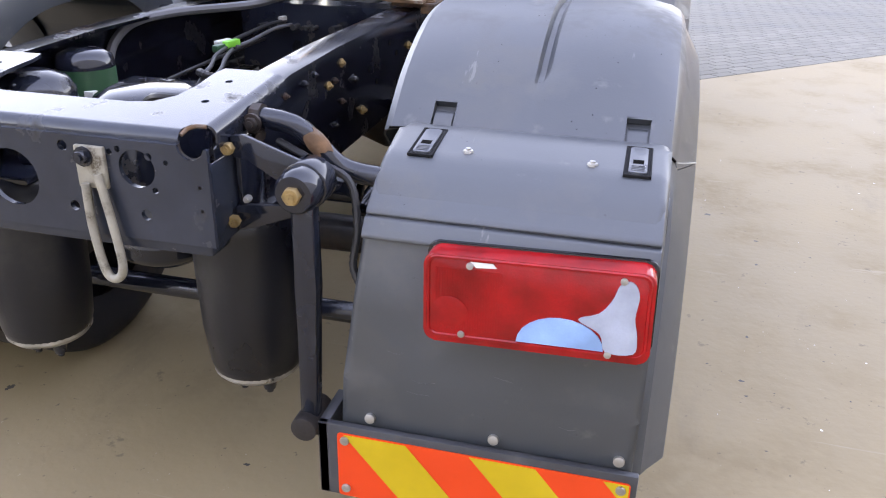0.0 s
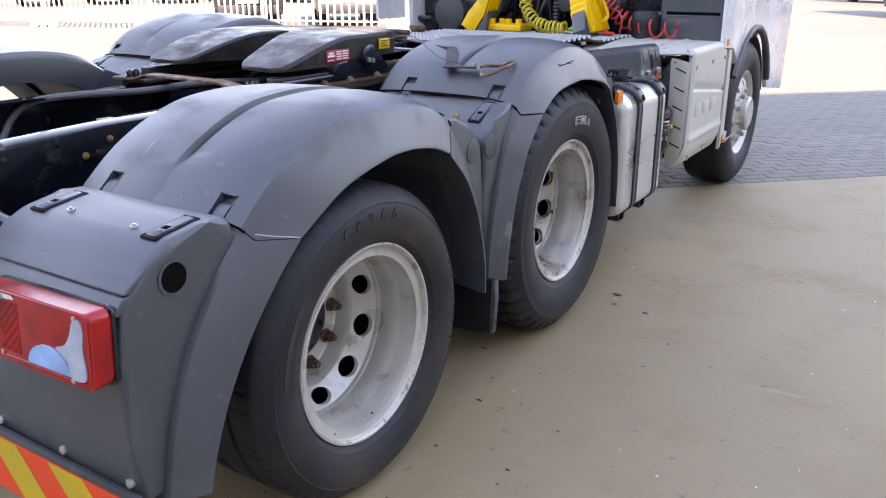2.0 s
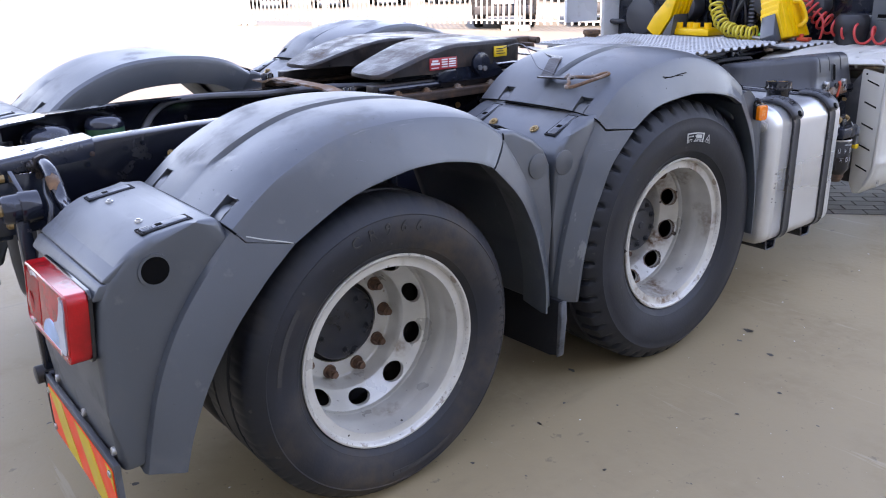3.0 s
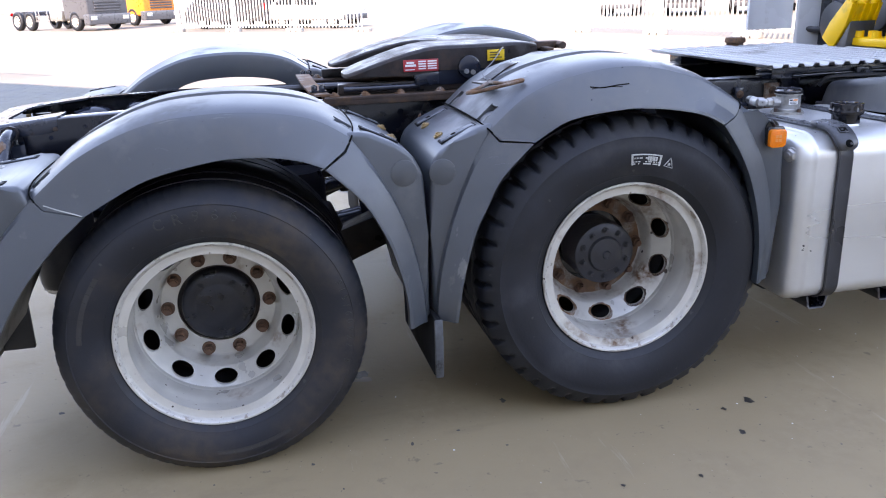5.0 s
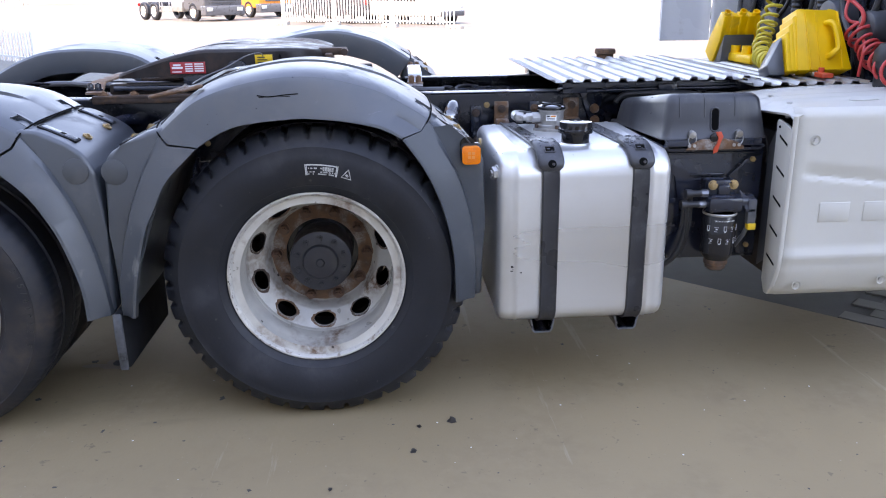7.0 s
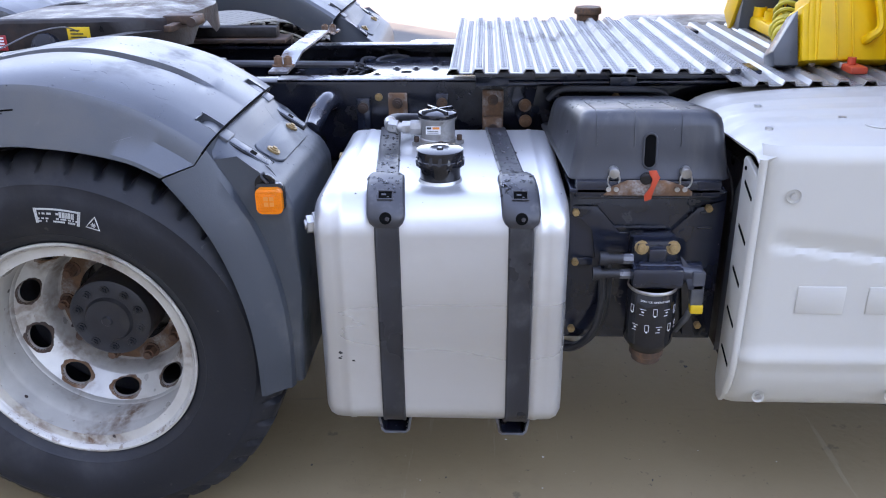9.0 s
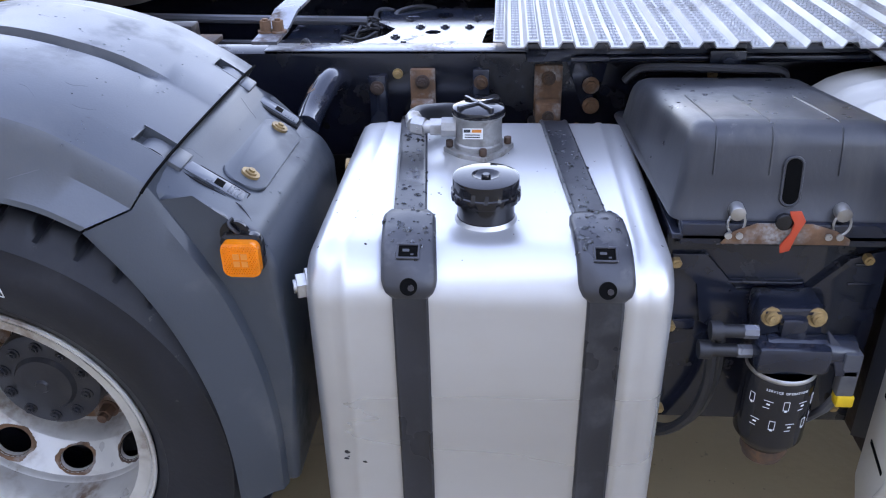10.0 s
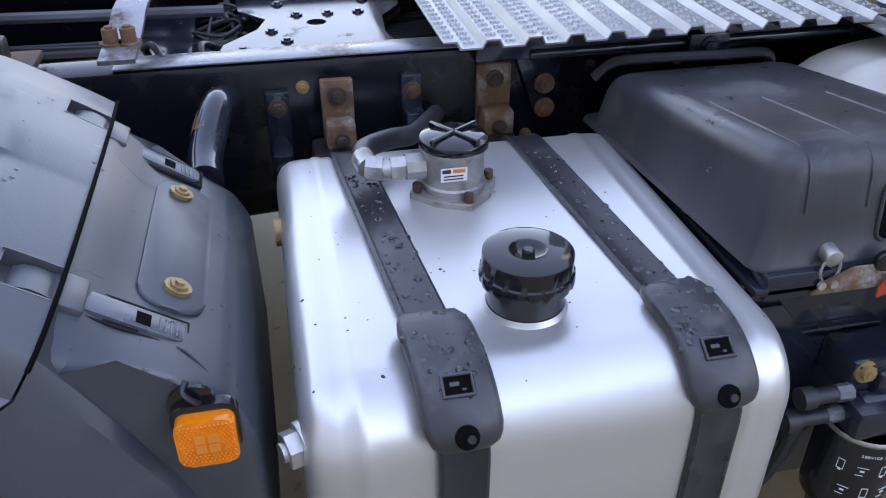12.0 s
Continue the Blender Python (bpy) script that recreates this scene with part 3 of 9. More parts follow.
def resample(points, n):
    """n points at even steps along a smooth line through the points given."""
    line = spline([(p[0], p[1], 0) for p in points], 12)
    run = [0.0]
    for a, b in zip(line, line[1:]):
        run.append(run[-1] + (b - a).length)
    out, k = [], 0
    for i in range(n):
        s = run[-1] * i / (n - 1)
        while k < len(run) - 2 and run[k + 1] < s:
            k += 1
        t = (s - run[k]) / max(1e-9, run[k + 1] - run[k])
        p = line[k].lerp(line[k + 1], min(1, t))
        out.append((p.x, p.y))
    return out


def guard_top(parent, crease, lower, sx, groove=(0.125, 0.90), lift=0.0):
    """The arched top shell of a mudguard: a crowned roof, a tight shoulder and a flat side band, with a long pressed groove."""
    n = 44
    cs, ls = resample(crease, n), resample(lower, n)
    sections, ends = [], []
    for i, (c, l) in enumerate(zip(cs, ls)):
        p, q = cs[max(i - 1, 0)], cs[min(i + 1, n - 1)]
        along = Vector((q[0] - p[0], q[1] - p[1])).normalized()
        d = Vector((-along.y, along.x))
        w = i / (n - 1)
        g = 0.017 * max(0.0, min(1.0, (w - groove[0]) * 16, (groove[1] - w) * 16))
        # The near-side inner edge hangs lower, shaped to block light from the arch.
        row = [(0.562, -0.12 if sx > 0 else -0.085), (0.552, 0.006), (0.557, 0.022), (0.574, 0.033), (0.66, 0.043), (0.78, 0.048), (0.864, 0.049), (0.870, 0.048 - g),
               (0.882, 0.0475 - g), (0.894, 0.0475 - g * 0.25), (0.96, 0.047), (1.03, 0.045), (1.09, 0.039), (1.138, 0.029), (1.160, 0.018), (1.171, 0.003), (1.179, -0.024)]
        s = [(sx * x, c[0] + d.x * h, c[1] + d.y * h + lift) for x, h in row]
        r = Vector((c[0] - l[0], c[1] - l[1])).normalized()
        s += [(sx * 1.219, l[0] + r.x * 0.010, l[1] + r.y * 0.010 + lift), (sx * 1.221, l[0], l[1] + lift), (sx * 1.200, l[0] - r.x * 0.003, l[1] - r.y * 0.003 + lift)]
        sections.append(s)
        if i in (0, n - 1):
            ends.append((Vector((0, c[0] + d.x * 0.046, c[1] + d.y * 0.046 + lift)), Vector((0, along.x, along.y)), Vector((0, d.x, d.y))))
    bm = bmesh.new()
    loft(bm, sections, thick=0.005)
    return part("mudguard_top", bm, M_GUARD, parent, "arched grey plastic mudguard shell", smooth=24), ends


def guard_end(parent, name, crease, lower, body, sx, widen=0.0, x_in=0.60, x_out=1.158, bevel=0.019, lift=0.0, slope=0.0, lips=(), join=None, band_up=None, mat=M_GUARD):
    """A lower mudguard piece: a box-shaped body behind the curved band round the wheel. lips: pressed bands across its back."""
    bm = bmesh.new()
    b = bmesh.new()
    slab(b, [(x_in, y, z) for y, z in body], (1, 0, 0), x_out - x_in, bevel=bevel, seg=4)
    for lip in lips:
        slab(b, [(x_in + 0.003, y, z) for y, z in lip], (1, 0, 0), x_out - x_in - 0.006, bevel=0.006, seg=3)
    bmesh.ops.translate(b, verts=b.verts, vec=(0, 0, lift))
    if join:
        for x in (1.0, 1.05, 1.09, 1.12, 1.14):
            bmesh.ops.bisect_plane(b, geom=b.verts[:] + b.edges[:] + b.faces[:], plane_co=(x, 0, 0), plane_no=(1, 0, 0))
    for v in b.verts:
        near = min(1.0, max(0.0, (1.83 - v.co.y) / 0.06)) if join else 0.0
        top = min(1.0, max(0.0, (v.co.z - 0.85) / 0.1))
        v.co.z -= slope * max(0.0, 1.12 - v.co.x) * top * (1 - near)
        v.co.z -= 2.6 * max(0.0, v.co.x - 1.05) ** 2 * top * near
    for v in b.verts:
        if v.co.x < 0.75 and v.co.z < 0.82:
            v.co.x -= widen * (0.82 - v.co.z) / 0.45
    if sx < 0:
        bmesh.ops.scale(b, vec=(-1, 1, 1), verts=b.verts)
    merge(bm, b)
    n = 24
    sections = []
    for k, (c, l) in enumerate(zip(resample(crease, n), resample(lower, n))):
        d = Vector((c[0] - l[0], c[1] - l[1])).normalized()
        row = [(1.08, -0.012), (1.125, -0.002), (1.160, 0.0), (1.176, -0.006), (1.186, -0.026)]
        if band_up:
            # the end follows the section of the shell above
            w = max(0.0, 1 - k / 6)
            row = [(x + (x2 - x) * w, h + (h2 - h) * w) for (x, h), (x2, h2) in zip(row, [(1.09, 0.037), (1.138, 0.027), (1.160, 0.016), (1.171, 0.001), (1.179, -0.024)])]
            d = (d * (1 - w) + Vector(band_up) * w).normalized()
        s = [(sx * x, c[0] + d.x * h, c[1] + d.y * h + lift) for x, h in row]
        d = Vector((c[0] - l[0], c[1] - l[1])).normalized()
        s += [(sx * 1.219, l[0] + d.x * 0.010, l[1] + d.y * 0.010 + lift), (sx * 1.221, l[0], l[1] + lift), (sx * 1.200, l[0] - d.x * 0.003, l[1] - d.y * 0.003 + lift), (sx * 1.08, l[0] + d.x * 0.03, l[1] + d.y * 0.03 + lift)]
        sections.append(s)
    b = bmesh.new()
    loft(b, sections)
    for end in (sections[0], sections[-1]):
        b.faces.new([b.verts.new(Vector(p)) for p in end])
    merge(bm, b)
    return part(name, bm, mat, parent, smooth=28)


def latch(parent, at, fwd, up, sx):
    """A flat strap latch: a thin dark tray painted for pocket shade, grey strap, small window, finger ribs."""
    f, u = Vector(fwd).normalized(), Vector(up).normalized()
    m = facing(Vector(at) - u * 0.0032, f.cross(u), f)
    bm = bmesh.new()
    for lo, hi in (((-0.025, -0.064, -0.004), (-0.0215, 0.064, 0.0022)), ((0.0215, -0.064, -0.004), (0.025, 0.064, 0.0022)), ((-0.025, -0.064, -0.004), (0.025, -0.0605, 0.0022)), ((-0.025, 0.0605, -0.004), (0.025, 0.064, 0.0022))):
        box(bm, lo, hi, 0.001, 1, m)
    box(bm, (-0.022, -0.062, -0.004), (0.022, 0.062, 0.0006), 0, 1, m)
    tray = part("latch", bm, M_FLAP, parent, "grey strap latch on a dark tray for pocket shade")
    bm = bmesh.new()
    slab(bm, [m @ Vector((a, b - 0.001, 0.0004)) for a, b in rounded_rect(0.033, 0.112, 0.007)], m.to_3x3() @ Vector((0, 0, 1)), 0.0042, 0.0012)
    for k in range(4):
        box(bm, (-0.012, -0.050 + k * 0.0062, 0.0042), (0.012, -0.0475 + k * 0.0062, 0.0062), 0.0006, 1, m)
    part("latch_strap", bm, M_LATCH, tray)
    bm = bmesh.new()
    box(bm, (-0.010, -0.020, 0.004), (0.010, -0.004, 0.0052), 0, 1, m)
    part("latch_window", bm, M_VOID, tray)
    return tray


def hinge_tab(parent, x, end, side, shell):
    """A hinge strap in a pocket let into the end of a shell; side: 1 at its start, -1 at its end."""
    at, along, up = end
    f = along * side
    m = facing(at + Vector((x, 0, 0)), f.cross(up), f)
    back = m.inverted()
    w, deep = 0.0255, (0.074 if side > 0 else 0.060)
    bm = bmesh.new()
    bm.from_mesh(shell.data)
    tree = BVHTree.FromBMesh(bm)

    def height(a, y):
        hit = tree.ray_cast(m @ Vector((a, max(y, 0.002), 0.03)), -up, 0.08)[0]
        return (back @ hit).z if hit is not None else 0.0

    axes = m.to_3x3()
    for co, no in (((-w, 0, 0), (1, 0, 0)), ((w, 0, 0), (1, 0, 0)), ((0, deep, 0), (0, 1, 0))):
        near = [q for q in bm.faces if abs((back @ q.calc_center_median()).x) < 0.12 and (back @ q.calc_center_median()).y < 0.14]
        bmesh.ops.bisect_plane(bm, geom=list({v for q in near for v in q.verts}) + list({e for q in near for e in q.edges}) + near, plane_co=m @ Vector(co), plane_no=axes @ Vector(no))
    gone = []
    for q in bm.faces:
        c = back @ q.calc_center_median()
        if abs(c.x) < w - 0.0004 and c.y < deep - 0.0004 and abs(c.z) < 0.04:
            gone.append(q)
    bmesh.ops.delete(bm, geom=gone, context="FACES")
    bm.to_mesh(shell.data)
    bm.free()
    shell.data.update()
    # the pocket's walls and floor
    steps = [-0.004] + [deep * k / 5 for k in range(1, 6)]
    bm = bmesh.new()
    for a in (-w, w):
        rim = [(y, height(a * 1.04, y) + 0.0004) for y in steps]
        slab(bm, [m @ Vector((a - 0.0012, y, h)) for y, h in rim] + [m @ Vector((a - 0.0012, y, h - 0.024)) for y, h in reversed(rim)], axes @ Vector((1, 0, 0)), 0.0024)
    low = height(0.0, deep)
    box(bm, (-w, deep - 0.003, low - 0.026), (w, deep, low + 0.0004), 0.0, 1, m)
    loft(bm, [[m @ Vector((a, y, height(0.0, y) - 0.018)) for a in (-w, w)] for y in steps], thick=0.003)
    pocket = part("hinge_pocket", bm, M_GUARD, parent, "rectangular hinge pocket")
    # the strap in it, bowed
    bm = bmesh.new()
    rows = [(-0.014, -0.013), (-0.004, -0.0075), (deep * 0.2, -0.0040), (deep * 0.4, -0.0035), (deep * 0.6, -0.0060), (deep * 0.75, -0.0125)]
    loft(bm, [[m @ Vector((a, y, h + (height(0.0, y) if y > 0 else height(0.0, 0.0)))) for a in (-0.020, -0.010, 0.010, 0.020)] for y, h in rows], thick=0.004)
    part("hinge_strap", bm, M_GUARD, pocket)
    bm = bmesh.new()
    box(bm, (-0.029, -0.030, -0.026), (0.029, -0.003, -0.007), 0.003, 2, m)
    part("hinge_boss", bm, M_GUARD, parent)
    return pocket


def joint(parent, end, side, sx, lift=0.004):
    """The narrow dark gap across the end of a shell."""
    at, along, up = end
    f = along * side
    bm = bmesh.new()
    line = [Vector((sx * x, 0, 0)) + at + up * (h + lift) - f * 0.0020 for x, h in ((0.572, -0.012), (0.66, -0.0015), (0.78, 0.0035), (0.88, 0.004), (0.96, 0.003), (1.03, 0.001), (1.09, -0.005), (1.138, -0.0155), (1.160, -0.027), (1.171, -0.042))]
    tube(bm, line, 0.0027, 6)
    part("joint_gap", bm, M_VOID, parent)


def shelf_bolts(parent, places, mat=M_STEEL, up=(0, 0, 1)):
    for p in places:
        bm = bmesh.new()
        bolt(bm, p, up, 0.0115 if mat is M_BRASS else 0.0105, 0.007, washer=mat is M_BRASS)
        part("bolt", bm, mat, parent)


# outlines of the arches in (y, z)
TAG_CREASE = [(-0.445, 0.905), (-0.311, 1.010), (-0.135, 1.085), (0.034, 1.106), (0.203, 1.100), (0.338, 1.072), (0.437, 1.014)]
TAG_LOWER = [(-0.318, 0.868), (-0.147, 0.955), (0.026, 0.995), (0.120, 1.002), (0.196, 0.998), (0.290, 0.980), (0.358, 0.953)]
DRIVE_CREASE = [(0.895, 1.010), (1.024, 1.112), (1.206, 1.166), (1.386, 1.175), (1.568, 1.132), (1.679, 1.074), (1.737, 1.036)]
DRIVE_LOWER = [(1.010, 0.985), (1.129, 1.047), (1.310, 1.069), (1.400, 1.066), (1.491, 1.055), (1.590, 1.032), (1.658, 0.998)]

for sx, up in ((1, 0.0), (-1, 0.048)):
    # the rearmost guard with its lamp carrier
    guard = guard_end(truck, "mudguard", [(-0.448, 0.904), (-0.555, 0.812), (-0.640, 0.695), (-0.700, 0.560), (-0.735, 0.430), (-0.752, 0.352)],
                      [(-0.3195, 0.8665), (-0.352, 0.838), (-0.405, 0.790), (-0.500, 0.685), (-0.580, 0.565), (-0.635, 0.445), (-0.665, 0.348)],
                      [(-0.484, 0.956), (-0.545, 0.957), (-0.655, 0.942), (-0.712, 0.915), (-0.770, 0.860), (-0.790, 0.825),
                       (-0.812, 0.700), (-0.810, 0.520), (-0.798, 0.365), (-0.700, 0.365), (-0.640, 0.540), (-0.540, 0.720), (-0.440, 0.850)], sx, widen=0.055, x_in=0.618, lift=up, band_up=(-0.617, 0.787),
                      lips=([(-0.700, 0.915), (-0.772, 0.866), (-0.778, 0.858), (-0.70, 0.84)], [(-0.74, 0.860), (-0.783, 0.853), (-0.8035, 0.826), (-0.803, 0.819), (-0.74, 0.815)]))
    tagged(guard, "grey plastic rear mudguard piece with rear lamp and a round side hole")
    tag_shell, tag_ends = guard_top(guard, TAG_CREASE, TAG_LOWER, sx, lift=up)
    joint(guard, tag_ends[0], 1, sx)
    for x in (0.685, 1.09):
        hinge_tab(guard, sx * x, tag_ends[0], 1, tag_shell)
        latch(guard, (sx * (x + 0.008), -0.600, 0.953 + up), (0, 1, 0.12), (0, -0.12, 1), sx)
    shelf_bolts(guard, [(sx * 0.78, -0.628, 0.943), (sx * 1.016, -0.632, 0.942)])
    # black disc: the dark inside of the hole is put on as colour
    bm = bmesh.new()
    cyl(bm, (sx * 1.150, -0.655, 0.862), (sx * 1.1605, -0.655, 0.862), 0.034, seg=28)
    part("hole", bm, M_VOID, guard, "black disc for the dark round hole in the side")
    bm = bmesh.new()
    lathe(bm, [(0.034, 0.0), (0.041, 0.0), (0.041, 0.003), (0.034, 0.003)], facing((sx * 1.158, -0.655, 0.862), (0, 1, 0), (0, 0, sx)), 28, close=True)
    part("hole_rim", bm, M_GUARD, guard)

    # the front piece of the tag axle's guard
    front = guard_end(truck, "mudguard", [(0.442, 1.008), (0.520, 0.915), (0.575, 0.820), (0.622, 0.690), (0.652, 0.540), (0.664, 0.412)],
                      [(0.362, 0.948), (0.462, 0.848), (0.520, 0.750), (0.552, 0.670), (0.588, 0.530), (0.594, 0.412)],
                      [(0.432, 1.046), (0.500, 1.040), (0.585, 1.000), (0.636, 0.962), (0.668, 0.900), (0.676, 0.700), (0.672, 0.415), (0.640, 0.415), (0.600, 0.640), (0.520, 0.850), (0.420, 0.960)], sx, lift=up, band_up=(0.505, 0.863))
    tagged(front, "grey plastic mudguard piece between the wheels with a blanked disc")
    # the rear piece of the drive axle's guard
    rear = guard_end(truck, "mudguard", [(0.892, 1.004), (0.815, 0.895), (0.760, 0.770), (0.716, 0.620), (0.695, 0.500), (0.690, 0.410)],
                     [(1.006, 0.981), (0.903, 0.879), (0.855, 0.790), (0.817, 0.712), (0.775, 0.560), (0.752, 0.415)],
                     [(0.905, 1.046), (0.840, 1.030), (0.760, 0.990), (0.712, 0.960), (0.690, 0.915), (0.684, 0.700), (0.686, 0.412), (0.730, 0.412), (0.760, 0.600), (0.840, 0.820), (0.930, 0.950)], sx, lift=up, band_up=(-0.62, 0.784))
    tagged(rear, "grey plastic mudguard piece between the wheels with a blanked disc")
    drive_shell, drive_ends = guard_top(rear, DRIVE_CREASE, DRIVE_LOWER, sx, lift=up)
    for g, y, z in ((front, 0.606, 0.908), (rear, 0.727, 0.902)):
        bm = bmesh.new()
        cyl(bm, (sx * 1.157, y, z), (sx * 1.1615, y, z), 0.042, seg=32, bevel=0.002)
        part("blanking_disc", bm, M_GUARD, g)
    joint(front, tag_ends[1], -1, sx)
    joint(rear, drive_ends[0], 1, sx)
    for x in (0.70, 1.08):
        hinge_tab(front, sx * x, tag_ends[1], -1, tag_shell)
        latch(front, (sx * x, 0.545, 1.024 + up), (0, -0.9, 0.42), (0, 0.42, 0.9), sx)
        hinge_tab(rear, sx * x, drive_ends[0], 1, drive_shell)
        latch(rear, (sx * x, 0.795, 1.010 + up), (0, 0.9, 0.40), (0, -0.4, 0.9), sx)
    shelf_bolts(front, [(sx * 0.78, 0.60, 0.9925 + up), (sx * 0.99, 0.60, 0.9925 + up)], M_BRASS, (0, 0.5, 0.86))
    shelf_bolts(rear, [(sx * 0.78, 0.755, 0.9885 + up), (sx * 0.99, 0.755, 0.9885 + up)], M_BRASS, (0, -0.5, 0.86))
    # the front piece of the drive axle's guard
    nose = guard_end(truck, "mudguard", [(1.739, 1.0375), (1.800, 0.947), (1.850, 0.860), (1.890, 0.720), (1.905, 0.580), (1.903, 0.430)],
                     [(1.661, 0.9985), (1.725, 0.907), (1.775, 0.805), (1.812, 0.680), (1.828, 0.560), (1.830, 0.432)],
                     [(1.737, 1.078), (1.765, 1.068), (1.808, 1.029), (1.870, 0.992), (1.915, 0.960), (1.935, 0.905), (1.938, 0.700), (1.925, 0.432), (1.880, 0.432), (1.850, 0.640), (1.790, 0.840), (1.705, 0.960)], sx, x_in=0.645, lift=up - 0.004, slope=0.05, bevel=0.018, join=drive_ends[1], band_up=(drive_ends[1][2].y, drive_ends[1][2].z), mat=M_GUARD_DARK)
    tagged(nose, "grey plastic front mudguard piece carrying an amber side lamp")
    joint(nose, drive_ends[1], -1, sx, 0.0015)
    for x in (0.675, 1.072):
        hinge_tab(nose, sx * x, drive_ends[1], -1, drive_shell)
        latch(nose, (sx * x, 1.821, 1.0205 + up - 0.03 * (1.12 - x)), (0, -0.83, 0.557), (0, 0.557, 0.83), sx)
    # the pressed panel round the bolts
    m = facing((sx * 0.876, 1.852, 0.9872 + up), (1, 0, 0.05 * sx), (0, 0.86, -0.51))
    bm = bmesh.new()
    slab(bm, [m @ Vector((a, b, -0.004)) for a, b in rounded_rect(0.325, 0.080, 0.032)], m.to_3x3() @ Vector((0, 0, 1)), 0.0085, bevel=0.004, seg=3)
    part("pressed_panel", bm, M_GUARD_DARK, nose)
    shelf_bolts(nose, [m @ Vector((-sx * 0.126, -0.007, 0.0055)), m @ Vector((sx * 0.119, 0.0047, 0.0055))], M_BRASS, m.to_3x3() @ Vector((0, 0, 1)))
    if sx > 0:
        bm = bmesh.new()
        tube(bm, spline([(1.098, 1.862, 0.990), (1.104, 1.872, 0.986), (1.118, 1.888, 0.974), (1.131, 1.897, 0.966), (1.142, 1.911, 0.953), (1.150, 1.919, 0.940)], 4), 0.0017, 5)
        part("crack", bm, M_CAP, nose, "dark hairline crack")
    # rubber flap between the wheels
    bm = bmesh.new()
    outline = [(sx * 0.62, 0.676, 0.43), (sx * 1.205, 0.676, 0.43), (sx * 1.213, 0.676, 0.36), (sx * 1.205, 0.676, 0.225), (sx * 1.16, 0.676, 0.210), (sx * 0.64, 0.676, 0.195)]
    slab(bm, outline, (0, 1, 0), 0.022, bevel=0.006)
    flap = part("mud_flap", bm, M_FLAP, truck, "ragged black rubber flap")
    bm = bmesh.new()
    slab(bm, [(sx * 1.200, 0.674, 0.425), (sx * 1.2155, 0.674, 0.43), (sx * 1.2175, 0.674, 0.36), (sx * 1.2095, 0.674, 0.222), (sx * 1.195, 0.674, 0.215)], (0, 1, 0), 0.027, bevel=0.004)
    part("flap_edge", bm, M_FLAP_EDGE, flap, "scuffed grey edge of the flap")

# amber side lamp
bm = bmesh.new()
slab(bm, [(1.158, 1.888 + a, 0.937 + b) for a, b in rounded_rect(0.082, 0.082, 0.016)], (1, 0, 0), 0.014, bevel=0.003)
cyl(bm, (1.158, 1.875, 0.972), (1.164, 1.875, 0.972), 0.03, seg=24)
lamp = part("side_marker_lamp", bm, M_CAP, truck, "amber square side marker lamp")
lamp.matrix_basis = Matrix.Translation((1.158, 1.888, 0.933)) @ Matrix.Diagonal((0.95, 0.82, 0.82, 1)) @ Matrix.Translation((-1.158, -1.888, -0.933))
bm = bmesh.new()
slab(bm, [(1.168, 1.888 + a, 0.931 + b) for a, b in rounded_rect(0.074, 0.074, 0.014)], (1, 0, 0), 0.020, bevel=0.006, seg=3)
part("lens", bm, M_LENS_ORANGE, lamp)
bm = bmesh.new()
for i in (-1, 1):
    for j in (-1, 1):
        box(bm, (1.188, 1.888 + i * 0.008 - 0.006, 0.931 + j * 0.008 - 0.006), (1.1892, 1.888 + i * 0.008 + 0.006, 0.931 + j * 0.008 + 0.006))
part("reflector", bm, M_ORANGE_INK, lamp)
bm = bmesh.new()
for i in range(13):
    for j in range(14):
        y, z = 1.888 + (i - 6 + 0.5 * (j % 2) - 0.25) * 0.0051, 0.931 + (j - 6.5) * 0.0045
        if abs(y - 1.888) > 0.017 or abs(z - 0.931) > 0.017:
            cyl(bm, (1.187, y, z), (1.1893, y, z), 0.0027, 0.0012, seg=6)
tagged(part("lens_pattern", bm, M_LENS_ORANGE, lamp, smooth=0), kind="stuff")
bm = bmesh.new()
tube(bm, spline([(1.156, 1.872, 1.004), (1.168, 1.868, 0.998), (1.170, 1.878, 0.985), (1.166, 1.885, 0.975)], 5), 0.004, 6)
part("cable", bm, M_HOSE, lamp)


# ---- rear lamp and striped board ----
def clip(poly, keep):
    """Cuts a polygon of 2D points by a half plane: keep(p) >= 0."""
    out = []
    for p, q in zip(poly, poly[1:] + poly[:1]):
        a, b = keep(p), keep(q)
        if a >= 0:
            out.append(p)
        if (a >= 0) != (b >= 0):
            t = a / (a - b)
            out.append((p[0] + (q[0] - p[0]) * t, p[1] + (q[1] - p[1]) * t))
    return out


